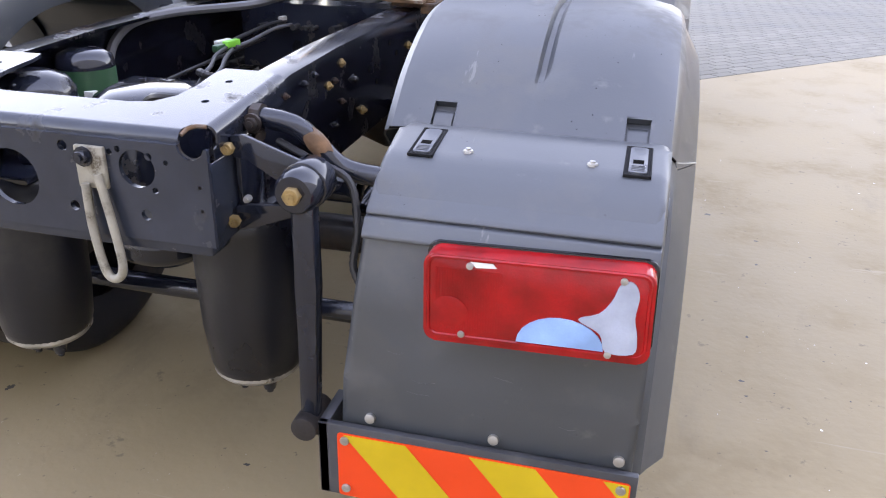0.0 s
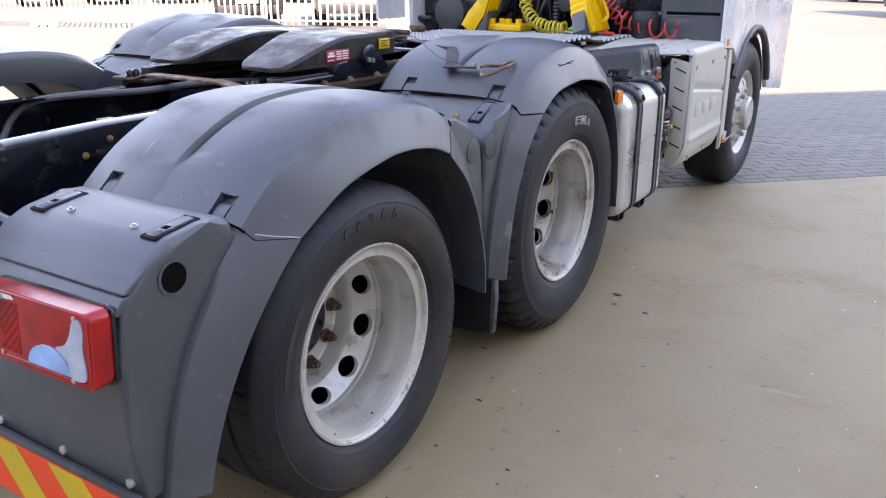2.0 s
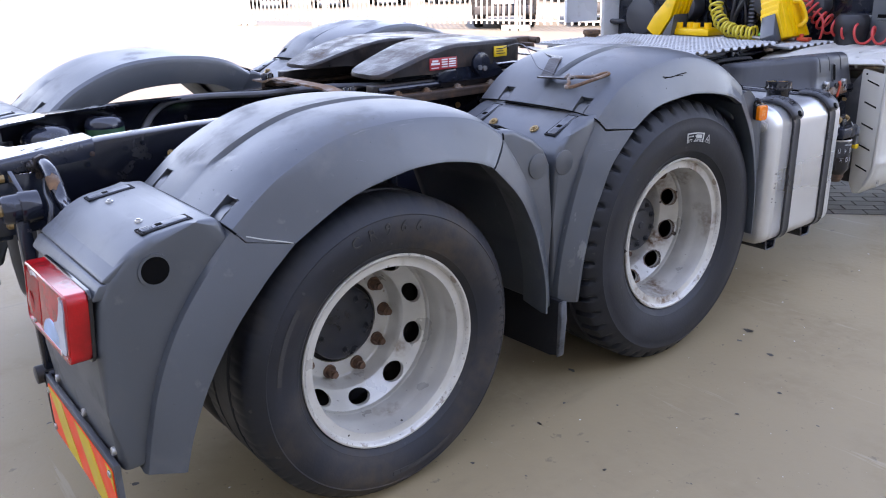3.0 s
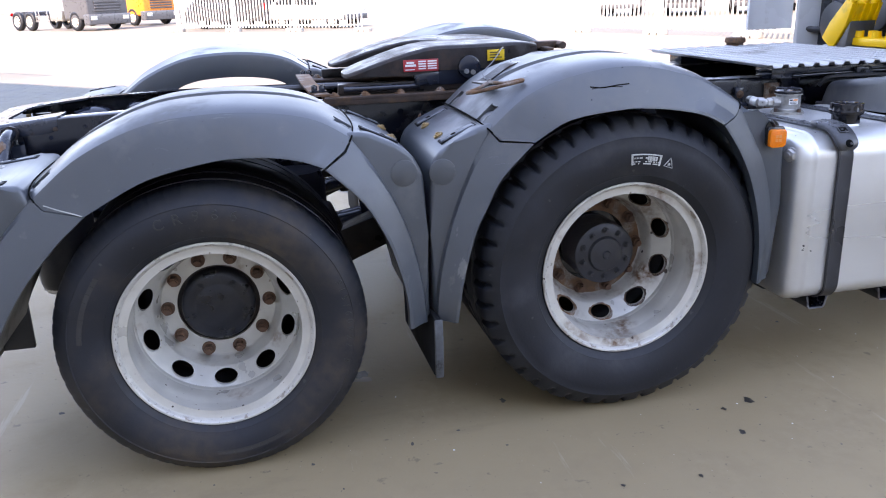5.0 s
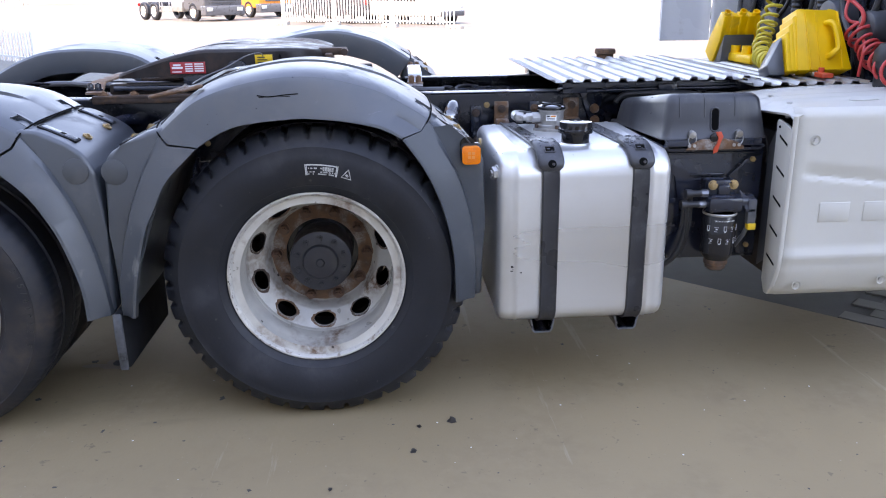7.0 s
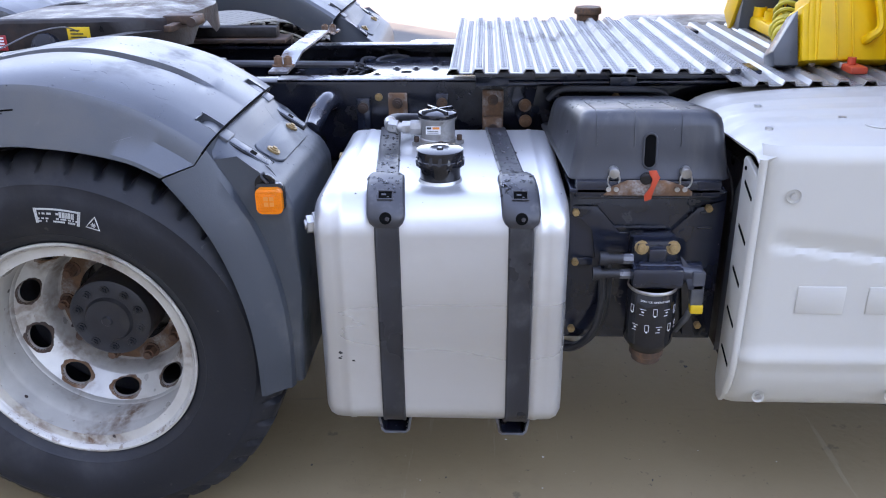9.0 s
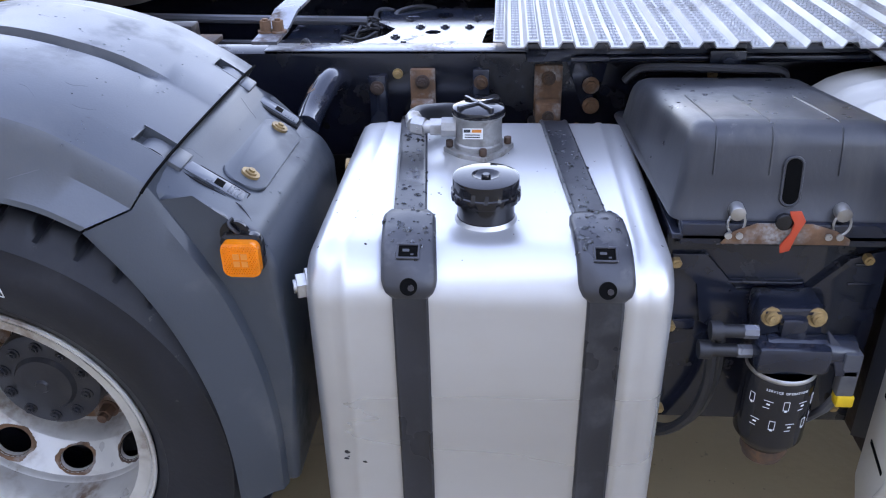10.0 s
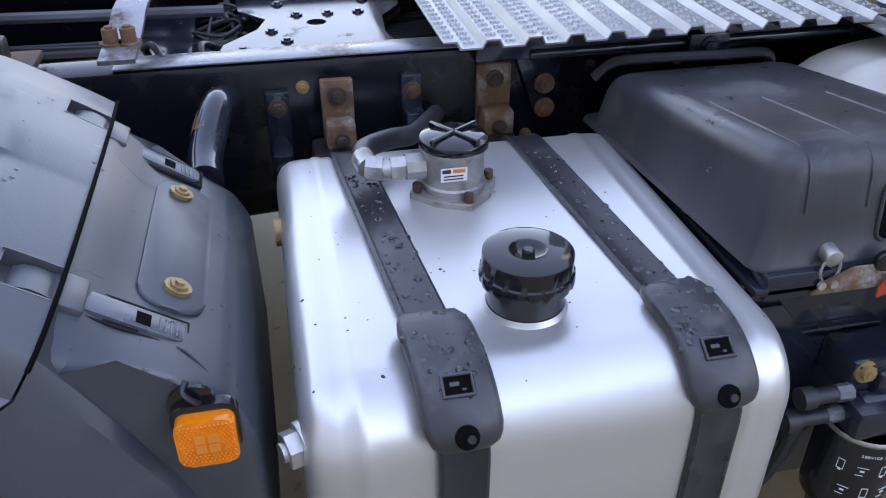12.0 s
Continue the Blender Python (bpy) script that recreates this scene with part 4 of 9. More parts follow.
def rear_lamp():
    w, h, cx, cz = 0.395, 0.165, 0.955, 0.755
    lean = Matrix.Translation((cx, -0.812, cz)) @ Matrix.Rotation(radians(-1.6), 4, "Y") @ Matrix.Rotation(radians(-5), 4, "X")

    def at(x, z, d):
        return lean @ Vector((x, -d, z))

    bm = bmesh.new()
    slab(bm, [at(x, z, -0.004) for x, z in rounded_rect(w + 0.008, h + 0.008, 0.018)], (0, -1, 0), 0.008, bevel=0.003)
    base = part("rear_lamp", bm, M_CAP, truck, "red rear lamp with a clear reversing window")
    bm = bmesh.new()
    slab(bm, [at(x, z, 0.004) for x, z in rounded_rect(w, h, 0.02)], (0, -1, 0), 0.046, bevel=0.012, seg=4)
    lens = part("lens", bm, M_LENS_RED, base, "ribbed red lens")
    # raised rim
    bm = bmesh.new()
    tube(bm, [at(x, z, 0.049) for x, z in rounded_rect(w - 0.018, h - 0.018, 0.016)], 0.004, 6, closed=True)
    part("lens_rim", bm, M_LENS_RED, lens)
    # fine ribs across the outer end and the brake field
    bm = bmesh.new()
    for k in range(26):
        x = -w / 2 + 0.022 + k * 0.0046
        slab(bm, [at(x, -0.06, 0.0495), at(x + 0.0026, -0.06, 0.0495), at(x + 0.0026, 0.055, 0.0495), at(x, 0.055, 0.0495)], (0, -1, 0), 0.0014)
    part("lens_ribs", bm, M_LENS_RED, lens)
    bm = bmesh.new()
    lathe(bm, [(0.0, 0.004), (0.02, 0.0035), (0.034, 0.0)], Matrix.Translation(at(-0.15, -0.03, 0.0505)) @ Matrix.Rotation(radians(90), 4, "X"), 28)
    part("bulb_dome", bm, M_LENS_RED, lens)
    # the clear windows: a half round and a swept field
    arc = [(0.045 + 0.075 * math.cos(radians(a)), -0.068 + 0.052 * math.sin(radians(a))) for a in range(0, 181, 15)]
    bm = bmesh.new()
    slab(bm, [at(x, z, 0.0495) for x, z in arc], (0, -1, 0), 0.003)
    part("reversing_window", bm, M_LENS_BLUE, lens, "pale blue half round window")
    swept = spline([(0.075, -0.014, 0), (0.108, 0.000, 0), (0.128, 0.026, 0), (0.140, 0.056, 0), (0.160, 0.062, 0), (0.172, 0.040, 0), (0.168, 0.0, 0), (0.174, -0.035, 0), (0.170, -0.066, 0), (0.124, -0.068, 0), (0.112, -0.036, 0)], 4, closed=True)
    bm = bmesh.new()
    slab(bm, [at(p.x, p.y, 0.0495) for p in swept], (0, -1, 0), 0.0035)
    part("clear_window", bm, M_LENS_CLEAR, lens, "clear swept window")
    for x, z in ((-0.115, 0.062), (0.145, 0.062), (-0.128, -0.068), (0.128, -0.074)):
        bm = bmesh.new()
        cyl(bm, at(x, z, 0.045), at(x, z, 0.0535), 0.0065, seg=12, bevel=0.001)
        part("screw", bm, M_STEEL, lens)
    # a broken corner shows the white body
    bm = bmesh.new()
    slab(bm, [at(x, z, 0.047) for x, z in ((-0.115, 0.070), (-0.075, 0.070), (-0.068, 0.062), (-0.104, 0.060))], (0, -1, 0), 0.004)
    part("chip", bm, M_WHITE_INK, lens)
    return base


rear_lamp()


def hazard_board():
    x0, x1, z0, z1, y = 0.568, 1.158, 0.228, 0.388, -0.826
    bm = bmesh.new()
    box(bm, (0.525, -0.822, 0.225), (1.17, -0.806, 0.405), 0.003)
    box(bm, (0.525, -0.822, 0.225), (0.548, -0.70, 0.405), 0.003)
    board = part("striped_board", bm, M_DARK_PLASTIC, truck, "red and yellow striped reflective board")
    bm = bmesh.new()
    slab(bm, [(x0 + (x1 - x0) / 2 + a, -0.8225, (z0 + z1) / 2 + b) for a, b in rounded_rect(x1 - x0, z1 - z0, 0.008)], (0, -1, 0), 0.0025)
    part("plate", bm, M_HAZ_RED, board)
    step, rect = 0.131, [(x0 + 0.003, z0 + 0.003), (x1 - 0.003, z0 + 0.003), (x1 - 0.003, z1 - 0.003), (x0 + 0.003, z1 - 0.003)]
    for k in range(-1, 5):
        a = x0 + 0.012 + step * k
        if k % 2 == 0:
            poly = clip(clip(rect, lambda p: (p[0] + (p[1] - z1) * 0.85) - a), lambda p: a + step - (p[0] + (p[1] - z1) * 0.85))
            if len(poly) > 2:
                bm = bmesh.new()
                slab(bm, [(p[0], -0.825, p[1]) for p in poly], (0, -1, 0), 0.0012)
                part("stripe", bm, M_HAZ_YELLOW, board)
    for x, z in ((0.585, 0.372), (0.585, 0.250), (1.14, 0.372), (1.14, 0.25)):
        bm = bmesh.new()
        cyl(bm, (x, -0.824, z), (x, -0.831, z), 0.010, seg=14, bevel=0.002)
        part("rivet", bm, M_STEEL, board)
    for x in (0.634, 0.888, 1.13):
        bm = bmesh.new()
        cyl(bm, (x, -0.796, 0.422), (x, -0.812, 0.424), 0.011, seg=14, bevel=0.002)
        part("rivet", bm, M_STEEL, board)


hazard_board()


# ---- wheels ----
def disc_patch(bm, holes, r0, z0, r1, z1, hole_r, hole_size, seg=20, spread=1.0):
    """A dished ring with oval hand holes cut through it."""
    b = bmesh.new()
    half = math.pi / holes
    ha = hole_size / hole_r * spread

    def put(r, a):
        t = (r - r0) / (r1 - r0)
        return b.verts.new((r * math.cos(a), r * math.sin(a), z0 + (z1 - z0) * t))

    for k in range(holes):
        base = 2 * half * k
        inner, outer, wall = [], [], []
        for i in range(seg):
            t = 2 * math.pi * i / seg
            c, s = math.cos(t), math.sin(t)
            hr, a = hole_r + hole_size * s, ha * c
            inner.append(put(hr, base + a))
            f = 1 / max(abs(c), abs(s))
            rr = (r0 + r1) / 2 + (r1 - r0) / 2 * s * f
            outer.append(put(rr, base + half * c * f))
            v = put(hr, base + a)
            v.co.z -= 0.014
            wall.append(v)
        for i in range(seg):
            j = (i + 1) % seg
            b.faces.new((inner[i], inner[j], outer[j], outer[i]))
            b.faces.new((wall[i], wall[j], inner[j], inner[i]))
    bmesh.ops.remove_doubles(b, verts=b.verts, dist=0.0004)
    return merge(bm, b)


def wheel(parent, radius, lugs, lug_depth, tyre_mat, m, rusty, text=True):
    """An outer dual wheel, its outer rim edge in the plane z = 0 and its axis along z."""
    bm = bmesh.new()
    lathe(bm, [(0.262, -0.012), (0.290, -0.010), (0.3010, -0.004), (0.3035, 0.002), (0.3020, 0.006), (0.2970, 0.006), (0.2925, 0.002), (0.286, -0.012), (0.278, -0.028), (0.2725, -0.045), (0.2700, -0.075),
               (0.2685, -0.083), (0.2645, -0.092), (0.2630, -0.120), (0.2620, -0.150), (0.2622, -0.156), (0.2600, -0.160), (0.2595, -0.166), (0.2580, -0.172)], seg=96)
    disc_patch(bm, 10, 0.2080, -0.229, 0.2580, -0.172, 0.2330, 0.0205, seg=24, spread=1.9)
    lathe(bm, [(0.2080, -0.229), (0.2045, -0.236), (0.2010, -0.247), (0.1960, -0.272), (0.1925, -0.286), (0.1880, -0.2905), (0.150, -0.291), (0.137, -0.291), (0.137, -0.305)], seg=80)
    w = part("wheel", bm, M_RIM_RUSTY if rusty else M_RIM, parent, "dual wheel on a dished silver rim with " + ("rusty nuts" if not rusty else "a rusty centre"), smooth=30)
    w.matrix_basis = m
    bm = bmesh.new()
    lathe(bm, [(0.2925, 0.0005), (0.2962, 0.0068), (0.2940, 0.0050), (0.2905, 0.0006), (0.2882, -0.0055), (0.2890, -0.0060)], seg=96, close=True,
          wobble=lambda i, k: 0.0006 * math.sin(k * 2.3) + 0.0005 * math.sin(k * 0.7))
    part("worn_edge", bm, M_RIM_EDGE, w, "chipped rusty edge of the rim")
    # drum behind
    bm = bmesh.new()
    lathe(bm, [(0.0, -0.322), (0.240, -0.322), (0.240, -0.46), (0.0, -0.46)], seg=40)
    part("brake_drum", bm, M_FRAME_GREASY, w)
    # tyre
    k = (radius - 0.296) / (0.507 - 0.296)
    prof = [(0.290, -0.020), (0.3015, -0.006), (0.3085, 0.003), (0.325, 0.012), (0.328, 0.0165), (0.332, 0.0175), (0.345, 0.0235), (0.370, 0.030), (0.400, 0.034), (0.425, 0.0335), (0.445, 0.028), (0.449, 0.029), (0.456, 0.024),
            (0.470, 0.013), (0.484, 0.002), (0.497, -0.010), (0.504, -0.022), (0.507, -0.060), (0.507, -0.085), (0.497, -0.088), (0.497, -0.100), (0.507, -0.103), (0.507, -0.190), (0.497, -0.193), (0.497, -0.205), (0.507, -0.208),
            (0.507, -0.260), (0.504, -0.275), (0.484, -0.290), (0.445, -0.31), (0.400, -0.315), (0.350, -0.305), (0.297, -0.285)]
    prof = [(0.296 + (r - 0.296) * k, z) for r, z in prof]
    per = 8

    def tread(i, s):
        if 14 <= i <= 18 or 25 <= i <= 28:
            return -lug_depth * (0.6 if i == 14 else 1.0) if s % per < 2 else 0.0
        return 0.0

    bm = bmesh.new()
    lathe(bm, prof, seg=lugs * per, wobble=tread)
    tyre = part("tyre", bm, tyre_mat, w, "black truck tyre with a worn sidewall", smooth=28)
    # the inner tyre of the pair
    bm = bmesh.new()
    lathe(bm, [(r, z - 0.345) for r, z in prof], seg=lugs * 2)
    part("inner_tyre", bm, tyre_mat, w, smooth=40)
    # nuts
    for n in range(10):
        a = 2 * math.pi * (n + 0.5) / 10
        bm = bmesh.new()
        p = Vector((0.1675 * math.cos(a), 0.1675 * math.sin(a), -0.291))
        cyl(bm, p, p + Vector((0, 0, 0.006)), 0.023, seg=18)
        cyl(bm, p + Vector((0, 0, 0.004)), p + Vector((0, 0, 0.030)), 0.0185, 0.0165, seg=6)
        cyl(bm, p + Vector((0, 0, 0.028)), p + Vector((0, 0, 0.042)), 0.011, seg=10)
        part("wheel_nut", bm, M_NUT, w)
    if rusty:
        bm = bmesh.new()
        lathe(bm, [(0.134, -0.2895), (0.186, -0.2880), (0.187, -0.2905), (0.134, -0.292)], seg=60, close=True)
        part("rust_ring", bm, M_RUST, w, "rusty flange round the nuts")
        # flaking rust round the hand holes
        rnd = random.Random(17)
        for n in range(10):
            bm = bmesh.new()
            rows = [[], [], []]
            grow = rnd.uniform(0.10, 0.42)
            for i in range(28):
                t = 2 * math.pi * i / 28
                f = 1.02 + grow * (0.35 + 0.65 * abs(math.sin(t * 1.5 + n * 1.7))) * rnd.uniform(0.5, 1.2)
                for row, q, lift in zip(rows, (0.985, 1.01, f), (-0.004, 0.0016, 0.0006)):
                    r = 0.2330 + 0.0205 * q * math.sin(t)
                    a = 2 * math.pi * n / 10 + 0.0205 * 1.9 / 0.2330 * q * math.cos(t)
                    row.append((r * math.cos(a), r * math.sin(a), -0.229 + 0.057 * (r - 0.208) / 0.05 + lift))
            loft(bm, rows, closed=True)
            part("rust_edge", bm, M_RUST_DARK if n % 3 else M_RUST, w)
        bm = bmesh.new()
        lathe(bm, [(0.0, -0.160), (0.012, -0.160), (0.016, -0.165), (0.060, -0.168), (0.066, -0.178), (0.104, -0.180), (0.112, -0.185), (0.114, -0.200), (0.114, -0.32)], seg=48)
        hub = part("hub", bm, M_CAP_DULL, w, "greasy black axle flange")
        for n in range(10):
            a = 2 * math.pi * n / 10
            bm = bmesh.new()
            bolt(bm, (0.087 * math.cos(a), 0.087 * math.sin(a), -0.180), (0, 0, 1), 0.0095, 0.010)
            part("bolt", bm, M_CAP_DULL, hub)
        bm = bmesh.new()
        lathe(bm, [(0.136, -0.30), (0.136, -0.3205), (0.0, -0.3205)], seg=48)
        part("drum_face", bm, M_CAP, w)
    else:
        bm = bmesh.new()
        lathe(bm, [(0.0, -0.2595), (0.040, -0.2600), (0.066, -0.2612), (0.074, -0.2640), (0.080, -0.2645), (0.104, -0.2655), (0.116, -0.268), (0.122, -0.275), (0.123, -0.330)], seg=48)
        hub = part("hub", bm, M_HUB, w, "navy black hub cap with five small bolts")
        for n in range(5):
            a = 2 * math.pi * n / 5
            bm = bmesh.new()
            bolt(bm, (0.090 * math.cos(a), 0.090 * math.sin(a), -0.2645), (0, 0, 1), 0.008, 0.007)
            part("hub_bolt", bm, M_HUB, hub)
    return w, tyre


TAG_R, DRIVE_R = 0.474, 0.520
tag_at = pose(1.173, -0.006, 0.447, 0, 90, 0)
drive_at = pose(1.171, 1.358, 0.517, 0, 90, 0)
wheel_tag, tyre_tag = wheel(truck, TAG_R, 60, 0.0018, M_TYRE_OLD, tag_at, False)
wheel_drive, tyre_drive = wheel(truck, DRIVE_R, 44, 0.017, M_TYRE, drive_at, True)
copy_thing(wheel_tag, pose(-1.173, -0.006, 0.447, 0, -90, 0))
copy_thing(wheel_drive, pose(-1.171, 1.358, 0.517, 0, -90, 0))


def sidewall_text(parent, text, r, mid, size, depth=0.0012, base=0.031, mat=M_TYRE, step=1.0):
    """Raised characters bent round a sidewall; mid is the angle of the middle, from the wheel's local x axis."""
    bm = bmesh.new()
    da = size * 0.74 / r * step
    for i, ch in enumerate(text):
        a = mid - (i - (len(text) - 1) / 2) * da
        if ch != " ":
            m = facing((r * math.cos(a), r * math.sin(a), base), (math.sin(a), -math.cos(a), 0), (math.cos(a), math.sin(a), 0))
            merge(bm, lettering(ch, size, depth, m))
    return part("sidewall_lettering", bm, mat, parent)


# local x of a wheel points down, local y forward
for i, ch in enumerate("CR966"):
    sidewall_text(tyre_tag, ch, 0.392, math.pi + 0.315 - i * 0.137, 0.046, 0.0024, 0.0335, M_PRINT_WORN)
for i, ch in enumerate("315/60R22.5"):
    sidewall_text(tyre_tag, ch, 0.408, math.pi / 2 + 0.36 - i * 0.066, 0.030, 0.0016, 0.0330, M_PRINT_WORN)
for mid, n, r in ((0.25, 9, 0.385), (-1.9, 8, 0.385)):
    bm = bmesh.new()
    for i in range(n):
        a = mid + (i - n / 2) * 0.07
        b = bmesh.new()
        box(b, (-0.013, -0.004, -0.001), (0.013, 0.010, 0.0012))
        merge(bm, b, facing((r * math.cos(a), r * math.sin(a), 0.0338), (math.sin(a), -math.cos(a), 0), (math.cos(a), math.sin(a), 0)))
    tagged(part("raised_print", bm, M_PRINT_WORN, tyre_tag), kind="stuff")
# the white sticker on the drive tyre
bm = bmesh.new()
r_lab = 0.386
rnd = random.Random(2)
for i in range(30):
    a = math.pi - 0.232 + i * 0.0092
    b = bmesh.new()
    if i in (0, 1, 28, 29):
        box(b, (-0.0013, -0.018, 0), (0.0013, 0.018, 0.0012))
    else:
        box(b, (-0.0018, 0.0135, 0), (0.0018, 0.0175, 0.0012))
        if rnd.random() < 0.7:
            box(b, (-0.0012, -0.0165, 0), (0.0012, -0.0125, 0.0012))
        if 4 <= i <= 13:
            box(b, (-0.0011 if i % 2 else -0.0016, -0.004, 0), (0.0011 if i % 3 else 0.0005, 0.010, 0.0012))
        elif rnd.random() < 0.6:
            box(b, (-0.0013, 0.002, 0), (0.0013, 0.0065, 0.0012))
        if rnd.random() < 0.6:
            box(b, (-0.0013, -0.0095, 0), (0.0013, -0.006, 0.0012))
    merge(bm, b, facing((r_lab * math.cos(a), r_lab * math.sin(a), 0.0338), (math.sin(a), -math.cos(a), 0), (math.cos(a), math.sin(a), 0)))
part("sticker", bm, M_GREY_PALE, tyre_drive, "worn white sticker with a bar code")
bm = bmesh.new()
a = math.pi - 0.318
m = facing((0.384 * math.cos(a), 0.384 * math.sin(a), 0.0338), (math.sin(a), -math.cos(a), 0), (math.cos(a), math.sin(a), 0))
tube(bm, [m @ Vector(p) for p in ((-0.016, -0.013, 0), (0.016, -0.013, 0), (0.005, 0.008, 0), (0, 0.017, 0), (-0.005, 0.008, 0))], 0.0016, 4, closed=True)
for k in range(3):
    d = Vector((math.cos(k * math.pi / 3), math.sin(k * math.pi / 3), 0)) * 0.006
    tube(bm, [m @ (Vector((0, -0.004, 0)) - d), m @ (Vector((0, -0.004, 0)) + d)], 0.0012, 4)
part("snow_mark", bm, M_GREY_PALE, tyre_drive)


# ---- chassis ----
def rail(sx):
    """A channel rail with rounded edges, flanges turned inwards."""
    bm = bmesh.new()
    x0, x1 = 0.292, 0.366
    t, z0, z1 = 0.009, 0.772, 1.036
    prof = [(x0, z1), (x1 - 0.012, z1), (x1 - 0.003, z1 - 0.004), (x1, z1 - 0.014), (x1, z0 + 0.014), (x1 - 0.003, z0 + 0.004), (x1 - 0.012, z0), (x0, z0),
            (x0, z0 + t), (x1 - 0.016, z0 + t), (x1 - t, z0 + 0.018), (x1 - t, z1 - 0.018), (x1 - 0.016, z1 - t), (x0, z1 - t)]
    secs = [[(sx * x, y, z + (rise if z > 0.9 else 0.0)) for x, z in prof] for y, rise in ((-0.655, -0.014), (-0.50, 0.004), (-0.22, 0.012), (0.30, 0.009), (0.9, 0.0), (4.3, 0.0))]
    loft(bm, secs, closed=True)
    ob = part("frame_rail", bm, M_RAIL, truck, "gloss black chassis rail with bolt holes", smooth=30)
    rnd = random.Random(5)
    # bolt heads and holes along the web
    for i, y in enumerate([-0.56 + 0.062 * k for k in range(66)]):
        if rnd.random() < 0.62 and y > -0.15:
            z = rnd.choice((0.985, 0.945, 0.90, 0.85))
            bm = bmesh.new()
            if rnd.random() < 0.35:
                cyl(bm, (sx * 0.364, y, z), (sx * 0.3675, y, z), 0.009, seg=12)
                part("hole", bm, M_VOID, ob)
            else:
                bolt(bm, (sx * 0.366, y, z), (sx, 0, 0), 0.0088, 0.010)
                part("bolt", bm, M_BRASS if rnd.random() < 0.4 else M_FRAME, ob)
    for y, z, mat in ((-0.210, 1.004, M_BRASS), (-0.298, 0.967, M_BRASS), (-0.258, 0.971, M_RUST_DARK), (-0.384, 1.012, M_FRAME), (-0.439, 1.003, M_FRAME), (-0.542, 1.000, M_RUST_DARK), (-0.561, 0.970, M_FRAME), (-0.265, 0.863, M_FRAME), (-0.214, 0.910, M_RUST_DARK), (-0.44, 0.881, M_FRAME)):
        bm = bmesh.new()
        bolt(bm, (sx * 0.366, y, z), (sx, 0, 0), 0.0075 if mat is M_BRASS else 0.0055, 0.008)
        part("bolt", bm, mat, ob)
    return ob


rail_right, rail_left = rail(1), rail(-1)
for y, z in ((2.505, 0.963), (2.508, 0.913)):
    bm = bmesh.new()
    bolt(bm, (0.386, y, z), (1, 0, 0), 0.014, 0.014)
    part("bolt", bm, M_RUST, rail_right)


# pale strips added as sky reflection on the rails' top flange before the coupling
for sx in (1, -1):
    bm = bmesh.new()
    box(bm, (min(sx * 0.296, sx * 0.362), 1.72, 1.036), (max(sx * 0.296, sx * 0.362), 2.62, 1.040), 0.0015)
    part("flange_plate", bm, M_WORN_STEEL, truck, "pale grey strip on the rail, standing for its sky reflection")


def plate_with_holes(bm, outline, holes, m, thick):
    """A flat plate in the xy plane of m, with round holes (x, y, radius) cut through."""
    b = bmesh.new()
    edges = []
    loops = [outline] + [[(cx + r * math.cos(2 * math.pi * k / 24), cy + r * math.sin(2 * math.pi * k / 24)) for k in range(24)] for cx, cy, r in holes]
    for loop in loops:
        vs = [b.verts.new((x, y, 0)) for x, y in loop]
        edges += [b.edges.new((p, q)) for p, q in zip(vs, vs[1:] + vs[:1])]
    bmesh.ops.triangle_fill(b, use_beauty=True, use_dissolve=False, edges=edges)
    bmesh.ops.solidify(b, geom=b.faces[:], thickness=thick)
    return merge(bm, b, m)


# rear cross member: a deep pressed plate, its top sloping down to the rear, with turned sides and corner relief cuts
FLANGE_Z, FLANGE_RISE = 1.012, 0.100


def on_flange(bm):
    """Tilts a flat plate into the slope of the cross member's top."""
    for v in bm.verts:
        v.co.z += FLANGE_RISE * (v.co.y + 0.850)
    return bm


def arc(cx, cy, r, a0, a1, n=6):
    return [(cx + r * math.cos(radians(a0 + (a1 - a0) * k / n)), cy + r * math.sin(radians(a0 + (a1 - a0) * k / n))) for k in range(n + 1)]


bm = bmesh.new()
m = facing((0, -0.872, 0), (1, 0, 0), (0, 0, 1))
cut_r = arc(0.340, 0.990, 0.026, -10, -180)
cut_l = [(-x, z) for x, z in reversed(cut_r)]
plate_with_holes(bm, [(-0.372, 0.80), (0.372, 0.80), (0.372, 0.985)] + cut_r + cut_l + [(-0.372, 0.985)],
                 [(-0.038, 0.895, 0.056), (0.230, 0.938, 0.036), (-0.230, 0.938, 0.036), (0.082, 0.968, 0.010), (0.178, 0.965, 0.006), (0.256, 0.963, 0.007), (0.152, 0.90, 0.007), (0.262, 0.90, 0.006),
                  (0.088, 0.852, 0.010), (0.238, 0.850, 0.011), (-0.15, 0.86, 0.010), (0.196, 0.972, 0.006), (0.290, 0.955, 0.005)], m, 0.010)
cross = part("rear_cross_member", bm, M_FRAME_SATIN, truck, "gloss black rear cross member with round holes", smooth=30)
half = [(0.312, -0.850), (0.318, -0.832), (0.345, -0.826), (0.345, -0.560)] + arc(0.325, -0.545, 0.020, 0, 90, 4) + [(0.226, -0.525), (0.219, -0.56), (0.222, -0.64), (0.214, -0.70), (0.186, -0.740), (0.14, -0.752)]
bm = bmesh.new()
plate_with_holes(bm, half + [(-x, y) for x, y in reversed(half)], [(0.274, -0.602, 0.008), (0.284, -0.718, 0.008), (-0.274, -0.602, 0.008), (-0.284, -0.718, 0.008)], Matrix.Translation((0, 0, FLANGE_Z)), 0.008)
part("top_flange", on_flange(bm), M_FRAME_SATIN, cross, smooth=30)
bm = bmesh.new()
